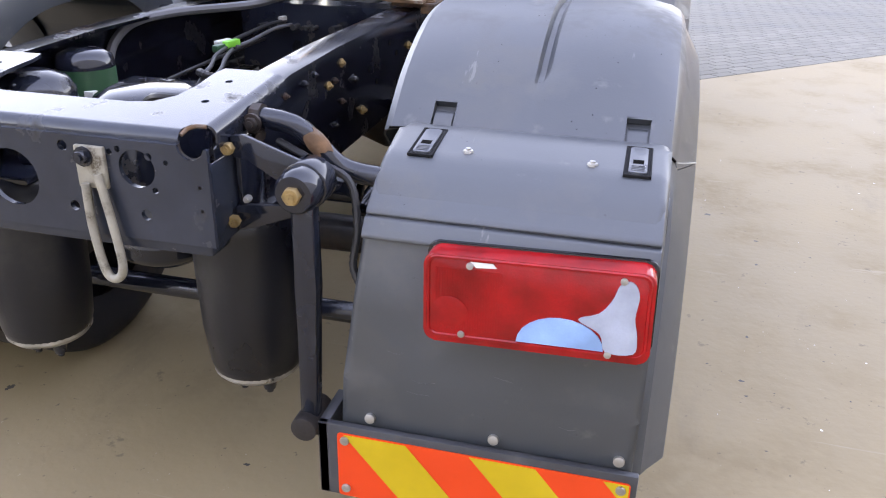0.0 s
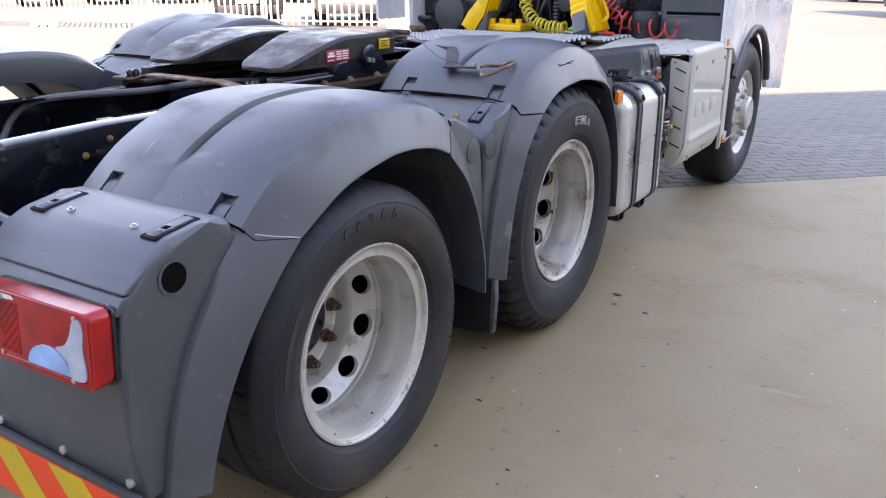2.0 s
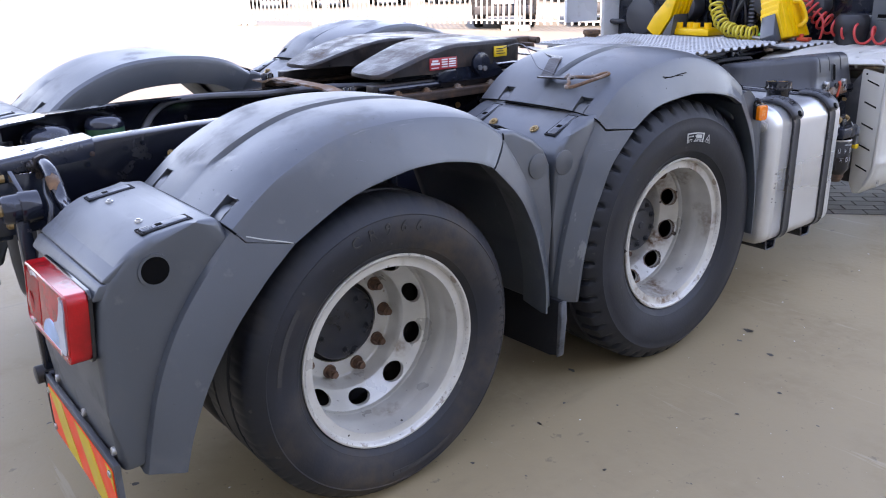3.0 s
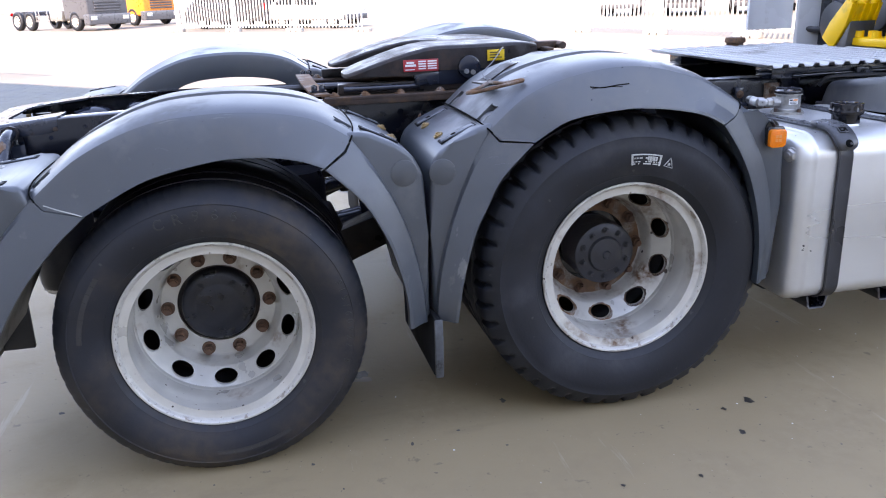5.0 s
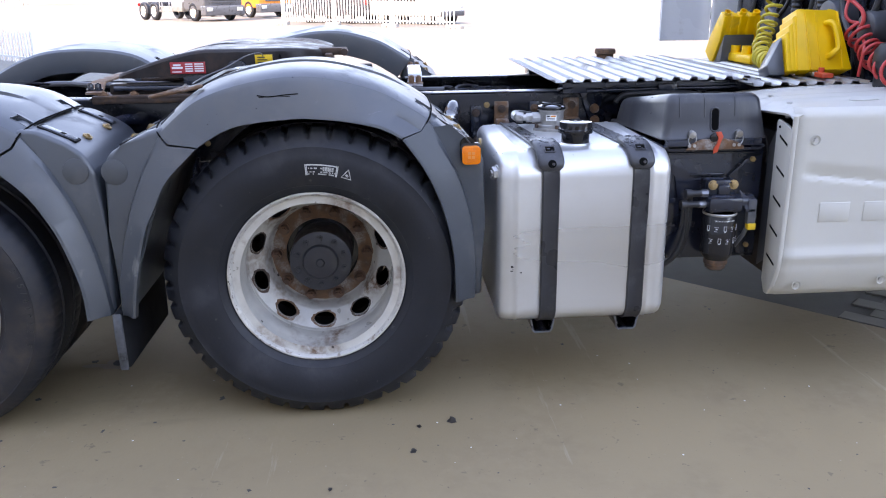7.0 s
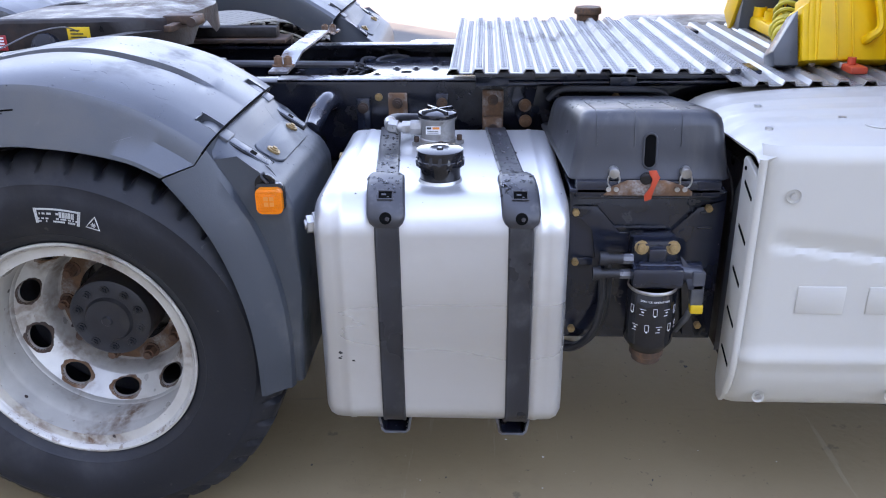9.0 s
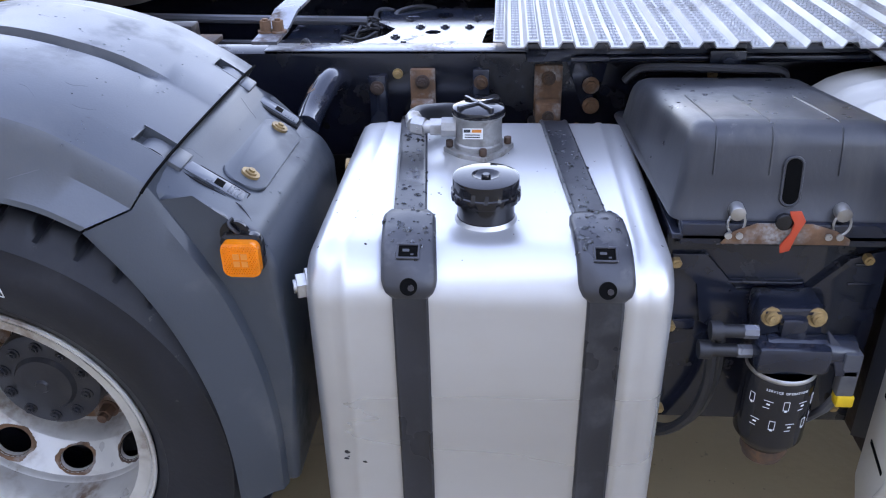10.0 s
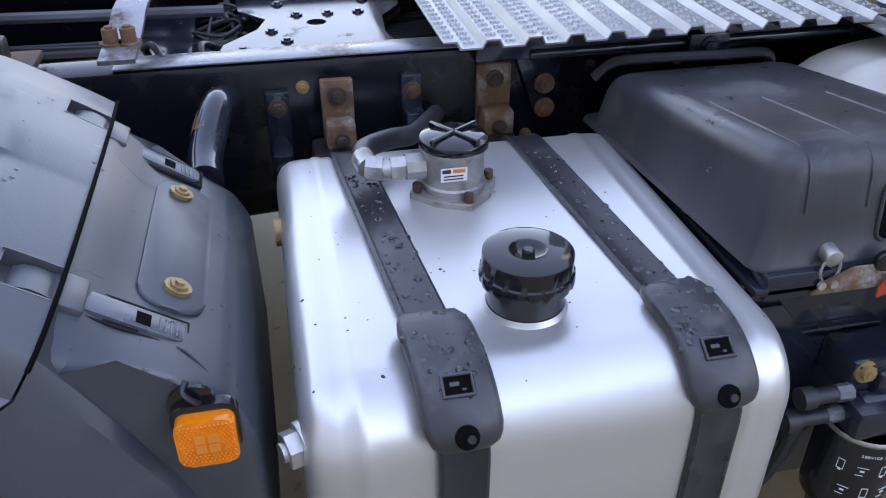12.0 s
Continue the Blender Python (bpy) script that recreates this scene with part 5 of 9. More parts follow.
loft(bm, [[(x, -0.850 - 0.022 * math.sin(radians(a)), FLANGE_Z - 0.022 + 0.022 * math.cos(radians(a))) for a in range(0, 91, 10)] for x in (-0.312, -0.1, 0.1, 0.312)], thick=0.008)
part("bend", bm, M_FRAME_SATIN, cross, smooth=60)
for sx in (1, -1):
    bm = bmesh.new()
    secs = []
    for y, deep in ((-0.828, 0.020), (-0.76, 0.024), (-0.66, 0.030), (-0.60, 0.034), (-0.560, 0.034), (-0.542, 0.028), (-0.532, 0.014)):
        edge = [(0.345 + 0.021 * math.sin(radians(a)), FLANGE_Z - 0.021 + 0.021 * math.cos(radians(a))) for a in range(0, 91, 15)] + [(0.3665, FLANGE_Z - 0.021 - deep * 0.5), (0.3665, FLANGE_Z - 0.021 - deep)]
        secs.append([(sx * x, y, z) for x, z in edge])
    loft(bm, secs, thick=0.005)
    part("side_flange", on_flange(bm), M_FRAME, cross, smooth=60)
    bm = bmesh.new()
    box(bm, (sx * 0.356, -0.868, 0.79) if sx > 0 else (-0.364, -0.868, 0.79), (0.364, -0.62, 0.950) if sx > 0 else (-0.356, -0.62, 0.950), 0.004)
    part("end_plate", bm, M_FRAME_SATIN, cross)
    bm = bmesh.new()
    tube(bm, [(sx * x, -0.874, z) for x, z in arc(0.340, 0.990, 0.027, -20, -180, 10)], 0.0035, 8)
    part("cut_edge", bm, M_FRAME_GREASY, cross)
    bm = bmesh.new()
    tube(bm, [(sx * 0.314, -0.862, 1.003), (sx * 0.318, -0.846, 1.010), (sx * 0.328, -0.832, 1.012), (sx * 0.346, -0.828, 1.011)], 0.0040, 8)
    part("rusty_cut_edge", bm, M_RUST, cross, "rusty cut edge")
bm = bmesh.new()
box(bm, (-0.36, -0.874, 0.775), (0.36, -0.80, 0.803), 0.008)
part("bottom_flange", bm, M_FRAME_SATIN, cross)

# towing loop, cream painted, bolted to the cross member
bm = bmesh.new()
box(bm, (0.112, -0.892, 0.895), (0.172, -0.882, 0.975), 0.003)
loop = part("hook_plate", bm, M_HOOK, cross, "cream painted strap hook plate with a hanging loop")
bm = bmesh.new()
tube(bm, spline([(0.130, -0.896, 0.905), (0.133, -0.900, 0.82), (0.150, -0.905, 0.735), (0.172, -0.905, 0.722), (0.186, -0.903, 0.75), (0.176, -0.900, 0.83), (0.158, -0.896, 0.925)], 6), 0.0085, 10)
part("hook_loop", bm, M_HOOK, loop)
bm = bmesh.new()
bolt(bm, (0.132, -0.892, 0.955), (0, -1, 0), 0.013, 0.014)
part("bolt", bm, M_FRAME, loop)

def rust_patch(owner, a, z, r, seed, spread=75):
    """A ragged patch of rust on the upper and rear side of a tube between a and z."""
    rnd = random.Random(seed)
    a, z = Vector(a), Vector(z)
    d = (z - a).normalized()
    up = (Vector((0, -0.6, 0.8)) - d * Vector((0, -0.6, 0.8)).dot(d)).normalized()
    side = d.cross(up)
    secs = []
    for k in range(9):
        g = radians(-spread + 2 * spread * k / 8)
        out = up * math.cos(g) + side * math.sin(g)
        e0, e1 = rnd.uniform(-0.006, 0.008), rnd.uniform(-0.012, 0.006)
        w = 0.35 + 0.65 * math.sin(math.pi * (k + 0.5) / 9)
        mid = (a + z) / 2
        secs.append([mid + (a - mid) * w + d * e0 + out * r, mid + d * 0.5 * (e0 + e1) + out * (r + 0.0006), mid + (z - mid) * w + d * e1 + out * r])
    bm = bmesh.new()
    loft(bm, secs)
    return part("rust_patch", bm, M_RUST, owner)


# damper bracket, damper and guard carrier at the rear corner
for sx in (1, -1):
    bm = bmesh.new()
    slab(bm, [(sx * 0.368, -0.79, 0.985), (sx * 0.392, -0.79, 0.990), (sx * 0.53, -0.79, 0.942), (sx * 0.556, -0.79, 0.915), (sx * 0.552, -0.79, 0.885), (sx * 0.52, -0.79, 0.865), (sx * 0.48, -0.79, 0.895), (sx * 0.40, -0.79, 0.945), (sx * 0.368, -0.79, 0.945)], (0, 1, 0), 0.012, 0.002)
    slab(bm, [(sx * 0.368, -0.79, 0.845), (sx * 0.39, -0.79, 0.853), (sx * 0.49, -0.79, 0.862), (sx * 0.52, -0.79, 0.868), (sx * 0.505, -0.79, 0.846), (sx * 0.40, -0.79, 0.806), (sx * 0.368, -0.79, 0.800)], (0, 1, 0), 0.012, 0.002)
    box(bm, (min(sx * 0.3675, sx * 0.379), -0.778, 0.795), (max(sx * 0.3675, sx * 0.379), -0.70, 0.972), 0.003)
    cyl(bm, (sx * 0.512, -0.80, 0.906), (sx * 0.512, -0.745, 0.906), 0.046, seg=28, bevel=0.004)
    bracket = part("damper_bracket", bm, M_FRAME, truck, "black cast bracket with rusty bolts")
    for x, z in ((0.370, 0.966), (0.370, 0.823), (0.352, 0.870), (0.352, 0.915), (0.402, 0.872)):
        bm = bmesh.new()
        bolt(bm, (sx * x, -0.800 if x > 0.36 else -0.866, z), (0, -1, 0), 0.012 if z > 0.95 or z < 0.83 else 0.007, 0.012, washer=False)
        part("bolt", bm, M_BRASS if z > 0.95 or z < 0.83 else M_STEEL, bracket)
    bm = bmesh.new()
    lathe(bm, [(0.012, 0.03), (0.034, 0.03), (0.040, 0.022), (0.042, 0.0), (0.042, -0.03)], facing((sx * 0.512, -0.815, 0.906), (1, 0, 0), (0, 0, 1)), 28)
    slab(bm, [(sx * 0.488, -0.815, 0.89), (sx * 0.536, -0.815, 0.89), (sx * 0.533, -0.815, 0.70), (sx * 0.522, -0.815, 0.40), (sx * 0.484, -0.815, 0.40), (sx * 0.490, -0.815, 0.70)], (0, 1, 0), 0.035, 0.008)
    arm = part("damper", bm, M_FRAME, truck, "black damper strut")
    bm = bmesh.new()
    bolt(bm, (sx * 0.512, -0.845, 0.906), (0, -1, 0), 0.017, 0.014, washer=False)
    part("bolt", bm, M_BRASS, arm)
    bm = bmesh.new()
    cyl(bm, (sx * 0.50, -0.84, 0.39), (sx * 0.50, -0.74, 0.39), 0.028, seg=20, bevel=0.004)
    cyl(bm, (sx * 0.47, -0.80, 0.375), (sx * 0.56, -0.80, 0.375), 0.018, seg=14)
    part("lower_eye", bm, M_FRAME_GREASY, arm)
    bm = bmesh.new()
    tube(bm, spline([(sx * 0.360, -0.69, 0.996), (sx * 0.390, -0.69, 0.995), (sx * 0.430, -0.69, 0.991), (sx * 0.462, -0.69, 0.981), (sx * 0.494, -0.69, 0.956), (sx * 0.532, -0.69, 0.920), (sx * 0.566, -0.69, 0.905), (sx * 0.624, -0.69, 0.899), (sx * 0.665, -0.69, 0.898)], 7), 0.0205, 16)
    carrier = part("guard_carrier_tube", bm, M_FRAME, truck, "bent gloss black guard carrier tube")
    bm = bmesh.new()
    tube(bm, [(sx * 0.368, -0.69, 0.996), (sx * 0.388, -0.69, 0.996)], 0.027, 8)
    bolt(bm, (sx * 0.38, -0.72, 0.992), (0, -1, 0), 0.013, 0.012)
    bolt(bm, (sx * 0.375, -0.70, 0.963), (sx, -1, 0), 0.013, 0.012)
    part("carrier_flange", bm, M_FRAME_GREASY, carrier)
    rust_patch(carrier, (sx * 0.476, -0.69, 0.972), (sx * 0.520, -0.69, 0.931), 0.0212, 4)
    bm = bmesh.new()
    tube(bm, spline([(sx * 0.42, -0.70, 0.955), (sx * 0.50, -0.72, 0.93), (sx * 0.575, -0.73, 0.90), (sx * 0.60, -0.76, 0.82), (sx * 0.595, -0.775, 0.745), (sx * 0.62, -0.785, 0.70)], 10), 0.007, 8, ridge=0.0012)
    part("lamp_conduit", bm, M_HOSE, truck, "black ribbed conduit")
    # carrier tubes of the other guards
    for y, z0, z1 in ((0.56, 1.0, 0.98), (0.80, 1.0, 0.975), (1.872, 1.02, 0.965)):
        bm = bmesh.new()
        tube(bm, spline([(sx * 0.366, y + 0.03, z0 - 0.05), (sx * 0.45, y + 0.02, z0 - 0.03), (sx * 0.56, y, z1 - 0.01), (sx * 0.63, y, z1 - 0.02)], 6), 0.029 if y > 1.8 else 0.024, 16)
        t = part("guard_carrier_tube", bm, M_FRAME, truck)
        rust_patch(t, (sx * 0.480, y + 0.014, z0 - 0.03 + 0.27 * (z1 + 0.02 - z0)), (sx * 0.530, y + 0.005, z0 - 0.03 + 0.73 * (z1 + 0.02 - z0)), 0.0300 if y > 1.8 else 0.0250, 7, 60)


# ---- air bags, reservoirs, axles ----
def air_bag(x, y):
    bm = bmesh.new()
    lathe(bm, [(0.0, 0.80), (0.10, 0.80), (0.118, 0.785), (0.122, 0.74), (0.120, 0.62), (0.116, 0.50), (0.106, 0.40), (0.098, 0.372), (0.085, 0.362)], Matrix.Translation((x, y, 0)), 40)
    bag = part("air_bag", bm, M_BAG, truck, "black rubber suspension air bag", smooth=50)
    bm = bmesh.new()
    lathe(bm, [(0.101, 0.388), (0.101, 0.374), (0.090, 0.362), (0.055, 0.352), (0.0, 0.350)], Matrix.Translation((x, y, 0)), 36)
    part("piston_rim", bm, M_STEEL, bag)
    for dx in (-0.03, 0.035):
        bm = bmesh.new()
        cyl(bm, (x + dx, y - 0.02, 0.36), (x + dx, y - 0.02, 0.318), 0.022, 0.014, seg=14)
        cyl(bm, (x + dx, y - 0.02, 0.32), (x + dx, y - 0.02, 0.308), 0.008, seg=10)
        part("piston_stud", bm, M_FRAME, bag)
    bm = bmesh.new()
    box(bm, (x - 0.10, y - 0.09, 0.792), (x + 0.10, y + 0.09, 0.81), 0.004)
    part("top_plate", bm, M_FRAME, bag)


air_bag(0.285, -0.60)
air_bag(-0.285, -0.60)
for x, y, r, z0, z1, mat, lab in ((0.0, -0.475, 0.130, 0.60, 0.982, M_FRAME, "gloss black domed air reservoir"),
                                  (-0.284, -0.308, 0.072, 0.74, 1.012, M_GREEN_DARK, "dark green filter canister with a shiny lid")):
    bm = bmesh.new()
    h = min(0.055, r * 0.5)
    lathe(bm, [(0.0, z0 - h), (r * 0.6, z0 - h * 0.8), (r * 0.92, z0 - h * 0.3), (r, z0), (r, z0 + 0.02), (r * 1.01, z0 + 0.022), (r * 1.01, z0 + 0.028), (r, z0 + 0.03), (r, z1 - h), (r * 0.92, z1 - h * 0.4), (r * 0.65, z1 - h * 0.1), (0.0, z1)], Matrix.Translation((x, y, 0)), 40)
    can = part("air_reservoir" if mat is M_FRAME else "filter_canister", bm, mat, truck, lab, smooth=50)
    if mat is M_GREEN_DARK:
        bm = bmesh.new()
        lathe(bm, [(r * 1.005, z1 - h - 0.006), (r * 1.005, z1 - h), (r * 0.93, z1 - h * 0.38), (r * 0.66, z1 - h * 0.05), (0.0, z1 + 0.002)], Matrix.Translation((x, y, 0)), 40)
        part("lid", bm, M_FRAME, can, "shiny black lid", smooth=50)
        bm = bmesh.new()
        for k in range(5):
            b = bmesh.new()
            box(b, (-0.016, -0.0016, 0), (0.016 - 0.004 * (k % 2), 0.0016, 0.001))
            merge(bm, b, facing((x + 0.0, y - r * 1.004, z1 - 0.07 - k * 0.009), (1, 0, 0), (0, 0, 1)))
        box(bm, (x + 0.035, y - r * 0.93, z1 - 0.11), (x + 0.06, y - r * 0.66, z1 - 0.09))
        part("print_bars", bm, M_WHITE_INK, can)
bm = bmesh.new()
lathe(bm, [(0.0, 0.995), (0.04, 0.99), (0.07, 0.975), (0.085, 0.95), (0.085, 0.80)], Matrix.Translation((-0.268, -0.522, 0.012)) @ Matrix.Diagonal((1.1, 1.1, 1, 1)), 36)
part("air_reservoir", bm, M_FRAME, truck, "gloss black domed air reservoir", smooth=50)

for y, z, r in ((0.0, 0.452, 0.055), (1.35, 0.505, 0.075)):
    bm = bmesh.new()
    cyl(bm, (-0.84, y, z), (0.84, y, z), r, seg=24)
    if y:
        lathe(bm, [(0.0, -0.20), (0.10, -0.19), (0.17, -0.12), (0.21, 0.0), (0.17, 0.12), (0.10, 0.19), (0.0, 0.20)], Matrix.Translation((0, y, z)) @ Matrix.Rotation(radians(90), 4, "Y"), 28)
    part("axle", bm, M_FRAME_GREASY, truck, "dark greasy axle beam")
bm = bmesh.new()
cyl(bm, (0, 1.5, 0.55), (0, 4.2, 0.72), 0.05, seg=20)
part("propeller_shaft", bm, M_FRAME_GREASY, truck)
for a, b, r in (((-0.62, -0.40, 0.425), (0.62, -0.40, 0.42), 0.027), ((-0.34, -0.02, 0.60), (0.34, -0.02, 0.60), 0.04), ((0.30, 0.10, 0.48), (0.34, 0.72, 0.60), 0.035), ((-0.30, 0.10, 0.48), (-0.34, 0.72, 0.60), 0.035)):
    bm = bmesh.new()
    cyl(bm, a, b, r, seg=18, bevel=0.003)
    part("suspension_link", bm, M_FRAME, truck)
for sx in (1, -1):
    for y in (0.30, 1.05, 1.65):
        bm = bmesh.new()
        lathe(bm, [(0.0, 0.80), (0.10, 0.80), (0.115, 0.76), (0.118, 0.62), (0.10, 0.50), (0.07, 0.46), (0.0, 0.46)], Matrix.Translation((sx * 0.46, y, 0)), 24)
        part("air_bag", bm, M_BAG, truck, smooth=50)
    bm = bmesh.new()
    box(bm, (min(sx * 0.37, sx * 0.44), 0.55, 0.50), (max(sx * 0.37, sx * 0.44), 0.83, 0.80), 0.012)
    part("spring_hanger", bm, M_FRAME, truck)
# brake chambers and trailing arms, added as dark fill in the arches behind the wheels
for sx in (1, -1):
    for y, z in ((0.32, 0.60), (0.98, 0.62), (-0.30, 0.58), (1.66, 0.62)):
        bm = bmesh.new()
        d = 0.14 if y in (0.32, 1.66) else -0.14
        lathe(bm, [(0.0, -0.12), (0.06, -0.12), (0.085, -0.09), (0.085, -0.01), (0.095, 0.0), (0.095, 0.012), (0.085, 0.02), (0.08, 0.10), (0.05, 0.13), (0.0, 0.13)], axis_matrix((sx * 0.60, y, z), (sx * 0.60, y + d, z + 0.06))[0], 24)
        part("brake_chamber", bm, M_FRAME_GREASY, truck, smooth=50)
    for y0, y1 in ((-0.45, 0.66), (0.72, 1.75)):
        bm = bmesh.new()
        slab(bm, [(sx * 0.50, y0, 0.36), (sx * 0.50, y0 + 0.3, 0.34), (sx * 0.50, y1 - 0.3, 0.40), (sx * 0.50, y1, 0.52), (sx * 0.50, y1, 0.66), (sx * 0.50, y1 - 0.35, 0.52), (sx * 0.50, y0 + 0.2, 0.46), (sx * 0.50, y0, 0.44)], (sx, 0, 0), 0.09, 0.01)
        part("trailing_arm", bm, M_FRAME_GREASY, truck)
# cross members between the rails
for y, z0, z1, d in ((-0.15, 0.78, 0.90, 0.10), (0.62, 0.80, 1.02, 0.12), (1.75, 0.78, 0.965, 0.16), (2.75, 0.80, 0.98, 0.14), (3.55, 0.8, 1.0, 0.2)):
    bm = bmesh.new()
    y0, y1, t = y - d / 2, y + d / 2, 0.012
    slab(bm, [(-0.292, a, b) for a, b in ((y0, z0), (y1, z0), (y1, z0 + t), (y0 + t, z0 + t), (y0 + t, z1 - t), (y1, z1 - t), (y1, z1), (y0, z1))], (1, 0, 0), 0.584)
    part("cross_member", bm, M_FRAME, truck)
# grey gusset plates with bolts between the rails, in front of the coupling
bm = bmesh.new()
plate_with_holes(bm, [(-0.29, 1.92), (-0.12, 1.93), (-0.04, 1.99), (0.03, 1.97), (0.12, 1.90), (0.355, 1.86), (0.355, 2.27), (0.20, 2.26), (0.10, 2.24), (-0.02, 2.25), (-0.10, 2.30), (-0.29, 2.32)],
                 [(0.0, 2.10, 0.022), (-0.2, 2.12, 0.03)], Matrix.Translation((0, 0, 0.982)), 0.010)
gusset = part("gusset_plate", bm, M_FRAME, truck, "gloss blue-black gusset plate with bolts")
for x, y in ((0.05, 2.0), (0.12, 2.03), (0.19, 2.06), (0.25, 2.10), (0.24, 1.97), (0.16, 1.94), (-0.06, 2.06), (-0.06, 2.13), (-0.06, 2.2), (-0.15, 2.02), (-0.15, 2.22)):
    bm = bmesh.new()
    bolt(bm, (x, y, 0.982), (0, 0, 1), 0.015, 0.014)
    part("bolt", bm, M_FRAME, gusset)

# ---- fifth wheel coupling ----
FW_Y, FW_TOP = 0.98, 1.236


def fifth_wheel():
    """A cast coupling plate with two ramped rear horns and a throat, on side bearings."""
    ys = [0.530, 0.534, 0.542, 0.556, 0.58, 0.61, 0.66, 0.72, 0.78, 0.84, 0.90, 0.955, 0.985, 1.03, 1.09, 1.15, 1.21, 1.26, 1.30, 1.34, 1.372, 1.385]
    outer = [0.330, 0.352, 0.370, 0.382, 0.390, 0.395, 0.399, 0.401, 0.402, 0.402, 0.402, 0.402, 0.402, 0.401, 0.398, 0.392, 0.380, 0.362, 0.336, 0.292, 0.22, 0.15]
    inner = [0.225, 0.190, 0.165, 0.148, 0.134, 0.126, 0.116, 0.103, 0.088, 0.072, 0.056, 0.036, 0.0, 0.0, 0.0, 0.0, 0.0, 0.0, 0.0, 0.0, 0.0, 0.0]

    def top(y):
        t = min(1.0, max(0.0, (y - 0.53) / 0.36))
        return 1.138 + 0.098 * (1 - (1 - t) ** 1.35) - 0.022 * max(0.0, (y - 1.22) / 0.16) ** 1.5

    bm = bmesh.new()
    for sx in (1, -1):
        secs = []
        for y, o, i in zip(ys, outer, inner):
            z, w = top(y), o - i
            deep = 0.014 + 0.080 * min(1.0, max(0.0, (y - 0.53) / 0.26))
            e = min(0.010, w * 0.3)
            lip = 0.0 if i == 0 else 1.0
            s = [(i + 0.004 * lip, z - deep * lip - 0.02 * (1 - lip)), (i, z - 0.010 * lip - 0.02 * (1 - lip)), (i + e * 0.3 * lip, z - 0.004 * lip), (i + e, z), (i + w * 0.5, z + 0.001), (o - e, z), (o - e * 0.3, z - 0.004), (o + 0.002, z - 0.013), (o, z - deep), (o - 0.02 * min(1, w / 0.04), z - deep - 0.002)]
            secs.append([(sx * x, y, zz) for x, zz in s])
        loft(bm, secs)
        b = bmesh.new()
        for end in (secs[0], secs[-1]):
            b.faces.new([b.verts.new(Vector(p)) for p in end])
        merge(bm, b)
    bmesh.ops.remove_doubles(bm, verts=bm.verts, dist=0.0004)
    ob = part("fifth_wheel", bm, M_FRAME_GREASY, truck, "greasy dark fifth wheel coupling plate with two horns", smooth=26)
    for sx in (1, -1):
        # side bearing with its bolt cover
        bm = bmesh.new()
        slab(bm, [(sx * 0.372, FW_Y - 0.16, 1.085), (sx * 0.372, FW_Y + 0.2, 1.085), (sx * 0.372, FW_Y + 0.13, 1.15), (sx * 0.372, FW_Y + 0.09, 1.19), (sx * 0.372, FW_Y - 0.02, 1.19), (sx * 0.372, FW_Y - 0.07, 1.14)], (sx, 0, 0), 0.025, 0.004)
        cyl(bm, (sx * 0.39, FW_Y + 0.04, 1.15), (sx * 0.418, FW_Y + 0.04, 1.15), 0.046, seg=24, bevel=0.006)
        part("side_bearing", bm, M_FRAME, ob)
        for dy, z in ((0.025, 1.135), (0.052, 1.130)):
            bm = bmesh.new()
            cyl(bm, (sx * 0.418, FW_Y + dy, z), (sx * 0.426, FW_Y + dy, z), 0.010, seg=10)
            part("bolt", bm, M_STEEL, ob)
    # type plates
    bm = bmesh.new()
    box(bm, (0.4035, 0.755, 1.142), (0.4075, 0.895, 1.188), 0.001)
    red = part("type_plate", bm, M_LABEL_RED, ob, "red type plate with white print")
    bm = bmesh.new()
    for k in range(4):
        box(bm, (0.4076, 0.815, 1.150 + k * 0.0092), (0.4082, 0.845, 1.155 + k * 0.0092))
        box(bm, (0.4076, 0.852, 1.150 + k * 0.0092), (0.4082, 0.888, 1.155 + k * 0.0092))
    box(bm, (0.4076, 0.762, 1.162), (0.4082, 0.805, 1.170))
    box(bm, (0.4076, 0.768, 1.173), (0.4082, 0.798, 1.180))
    box(bm, (0.4076, 0.762, 1.148), (0.4082, 0.80, 1.152))
    part("print_bars", bm, M_WHITE_INK, red)
    bm = bmesh.new()
    box(bm, (0.404, 1.095, 1.170), (0.410, 1.165, 1.212), 0.001)
    yel = part("yellow_tag", bm, M_LABEL_YELLOW, ob, "yellow warning tag")
    bm = bmesh.new()
    for k in range(3):
        box(bm, (0.4101, 1.105, 1.18 + 0.01 * k), (0.4106, 1.155 - 0.01 * k, 1.184 + 0.01 * k))
    part("print_bars", bm, M_BLACK_INK, yel)
    # sliding bed and mounting plates
    for sx in (1, -1):
        bm = bmesh.new()
        lo, hi = sorted((sx * 0.29, sx * 0.432))
        box(bm, (lo, 0.44, 1.048), (hi, 1.60, 1.062), 0.003)
        plate = part("mounting_plate", bm, M_RUST_DARK, truck, "rusty brown mounting plate along the rail")
        for y in (0.48, 0.60, 0.74, 0.90, 1.08, 1.3, 1.5):
            bm = bmesh.new()
            bolt(bm, (sx * 0.402, y, 1.062), (0, 0, 1), 0.015, 0.012)
            part("bolt", bm, M_RUST, plate)
        bm = bmesh.new()
        lo, hi = sorted((sx * 0.386, sx * 0.434))
        slab(bm, [(lo, 0.44, 1.055), (lo, 1.60, 1.055), (lo, 1.60, 1.03), (lo, 0.44, 1.03)], (1, 0, 0), 0.045, 0.003)
        part("angle_flange", bm, M_RUST_DARK, plate)
        bm = bmesh.new()
        lo, hi = sorted((sx * 0.33, sx * 0.385))
        box(bm, (lo, 0.50, 1.064), (hi, 1.56, 1.105), 0.006)
        part("slide_rail", bm, M_FRAME_GREASY, plate)
        bm = bmesh.new()
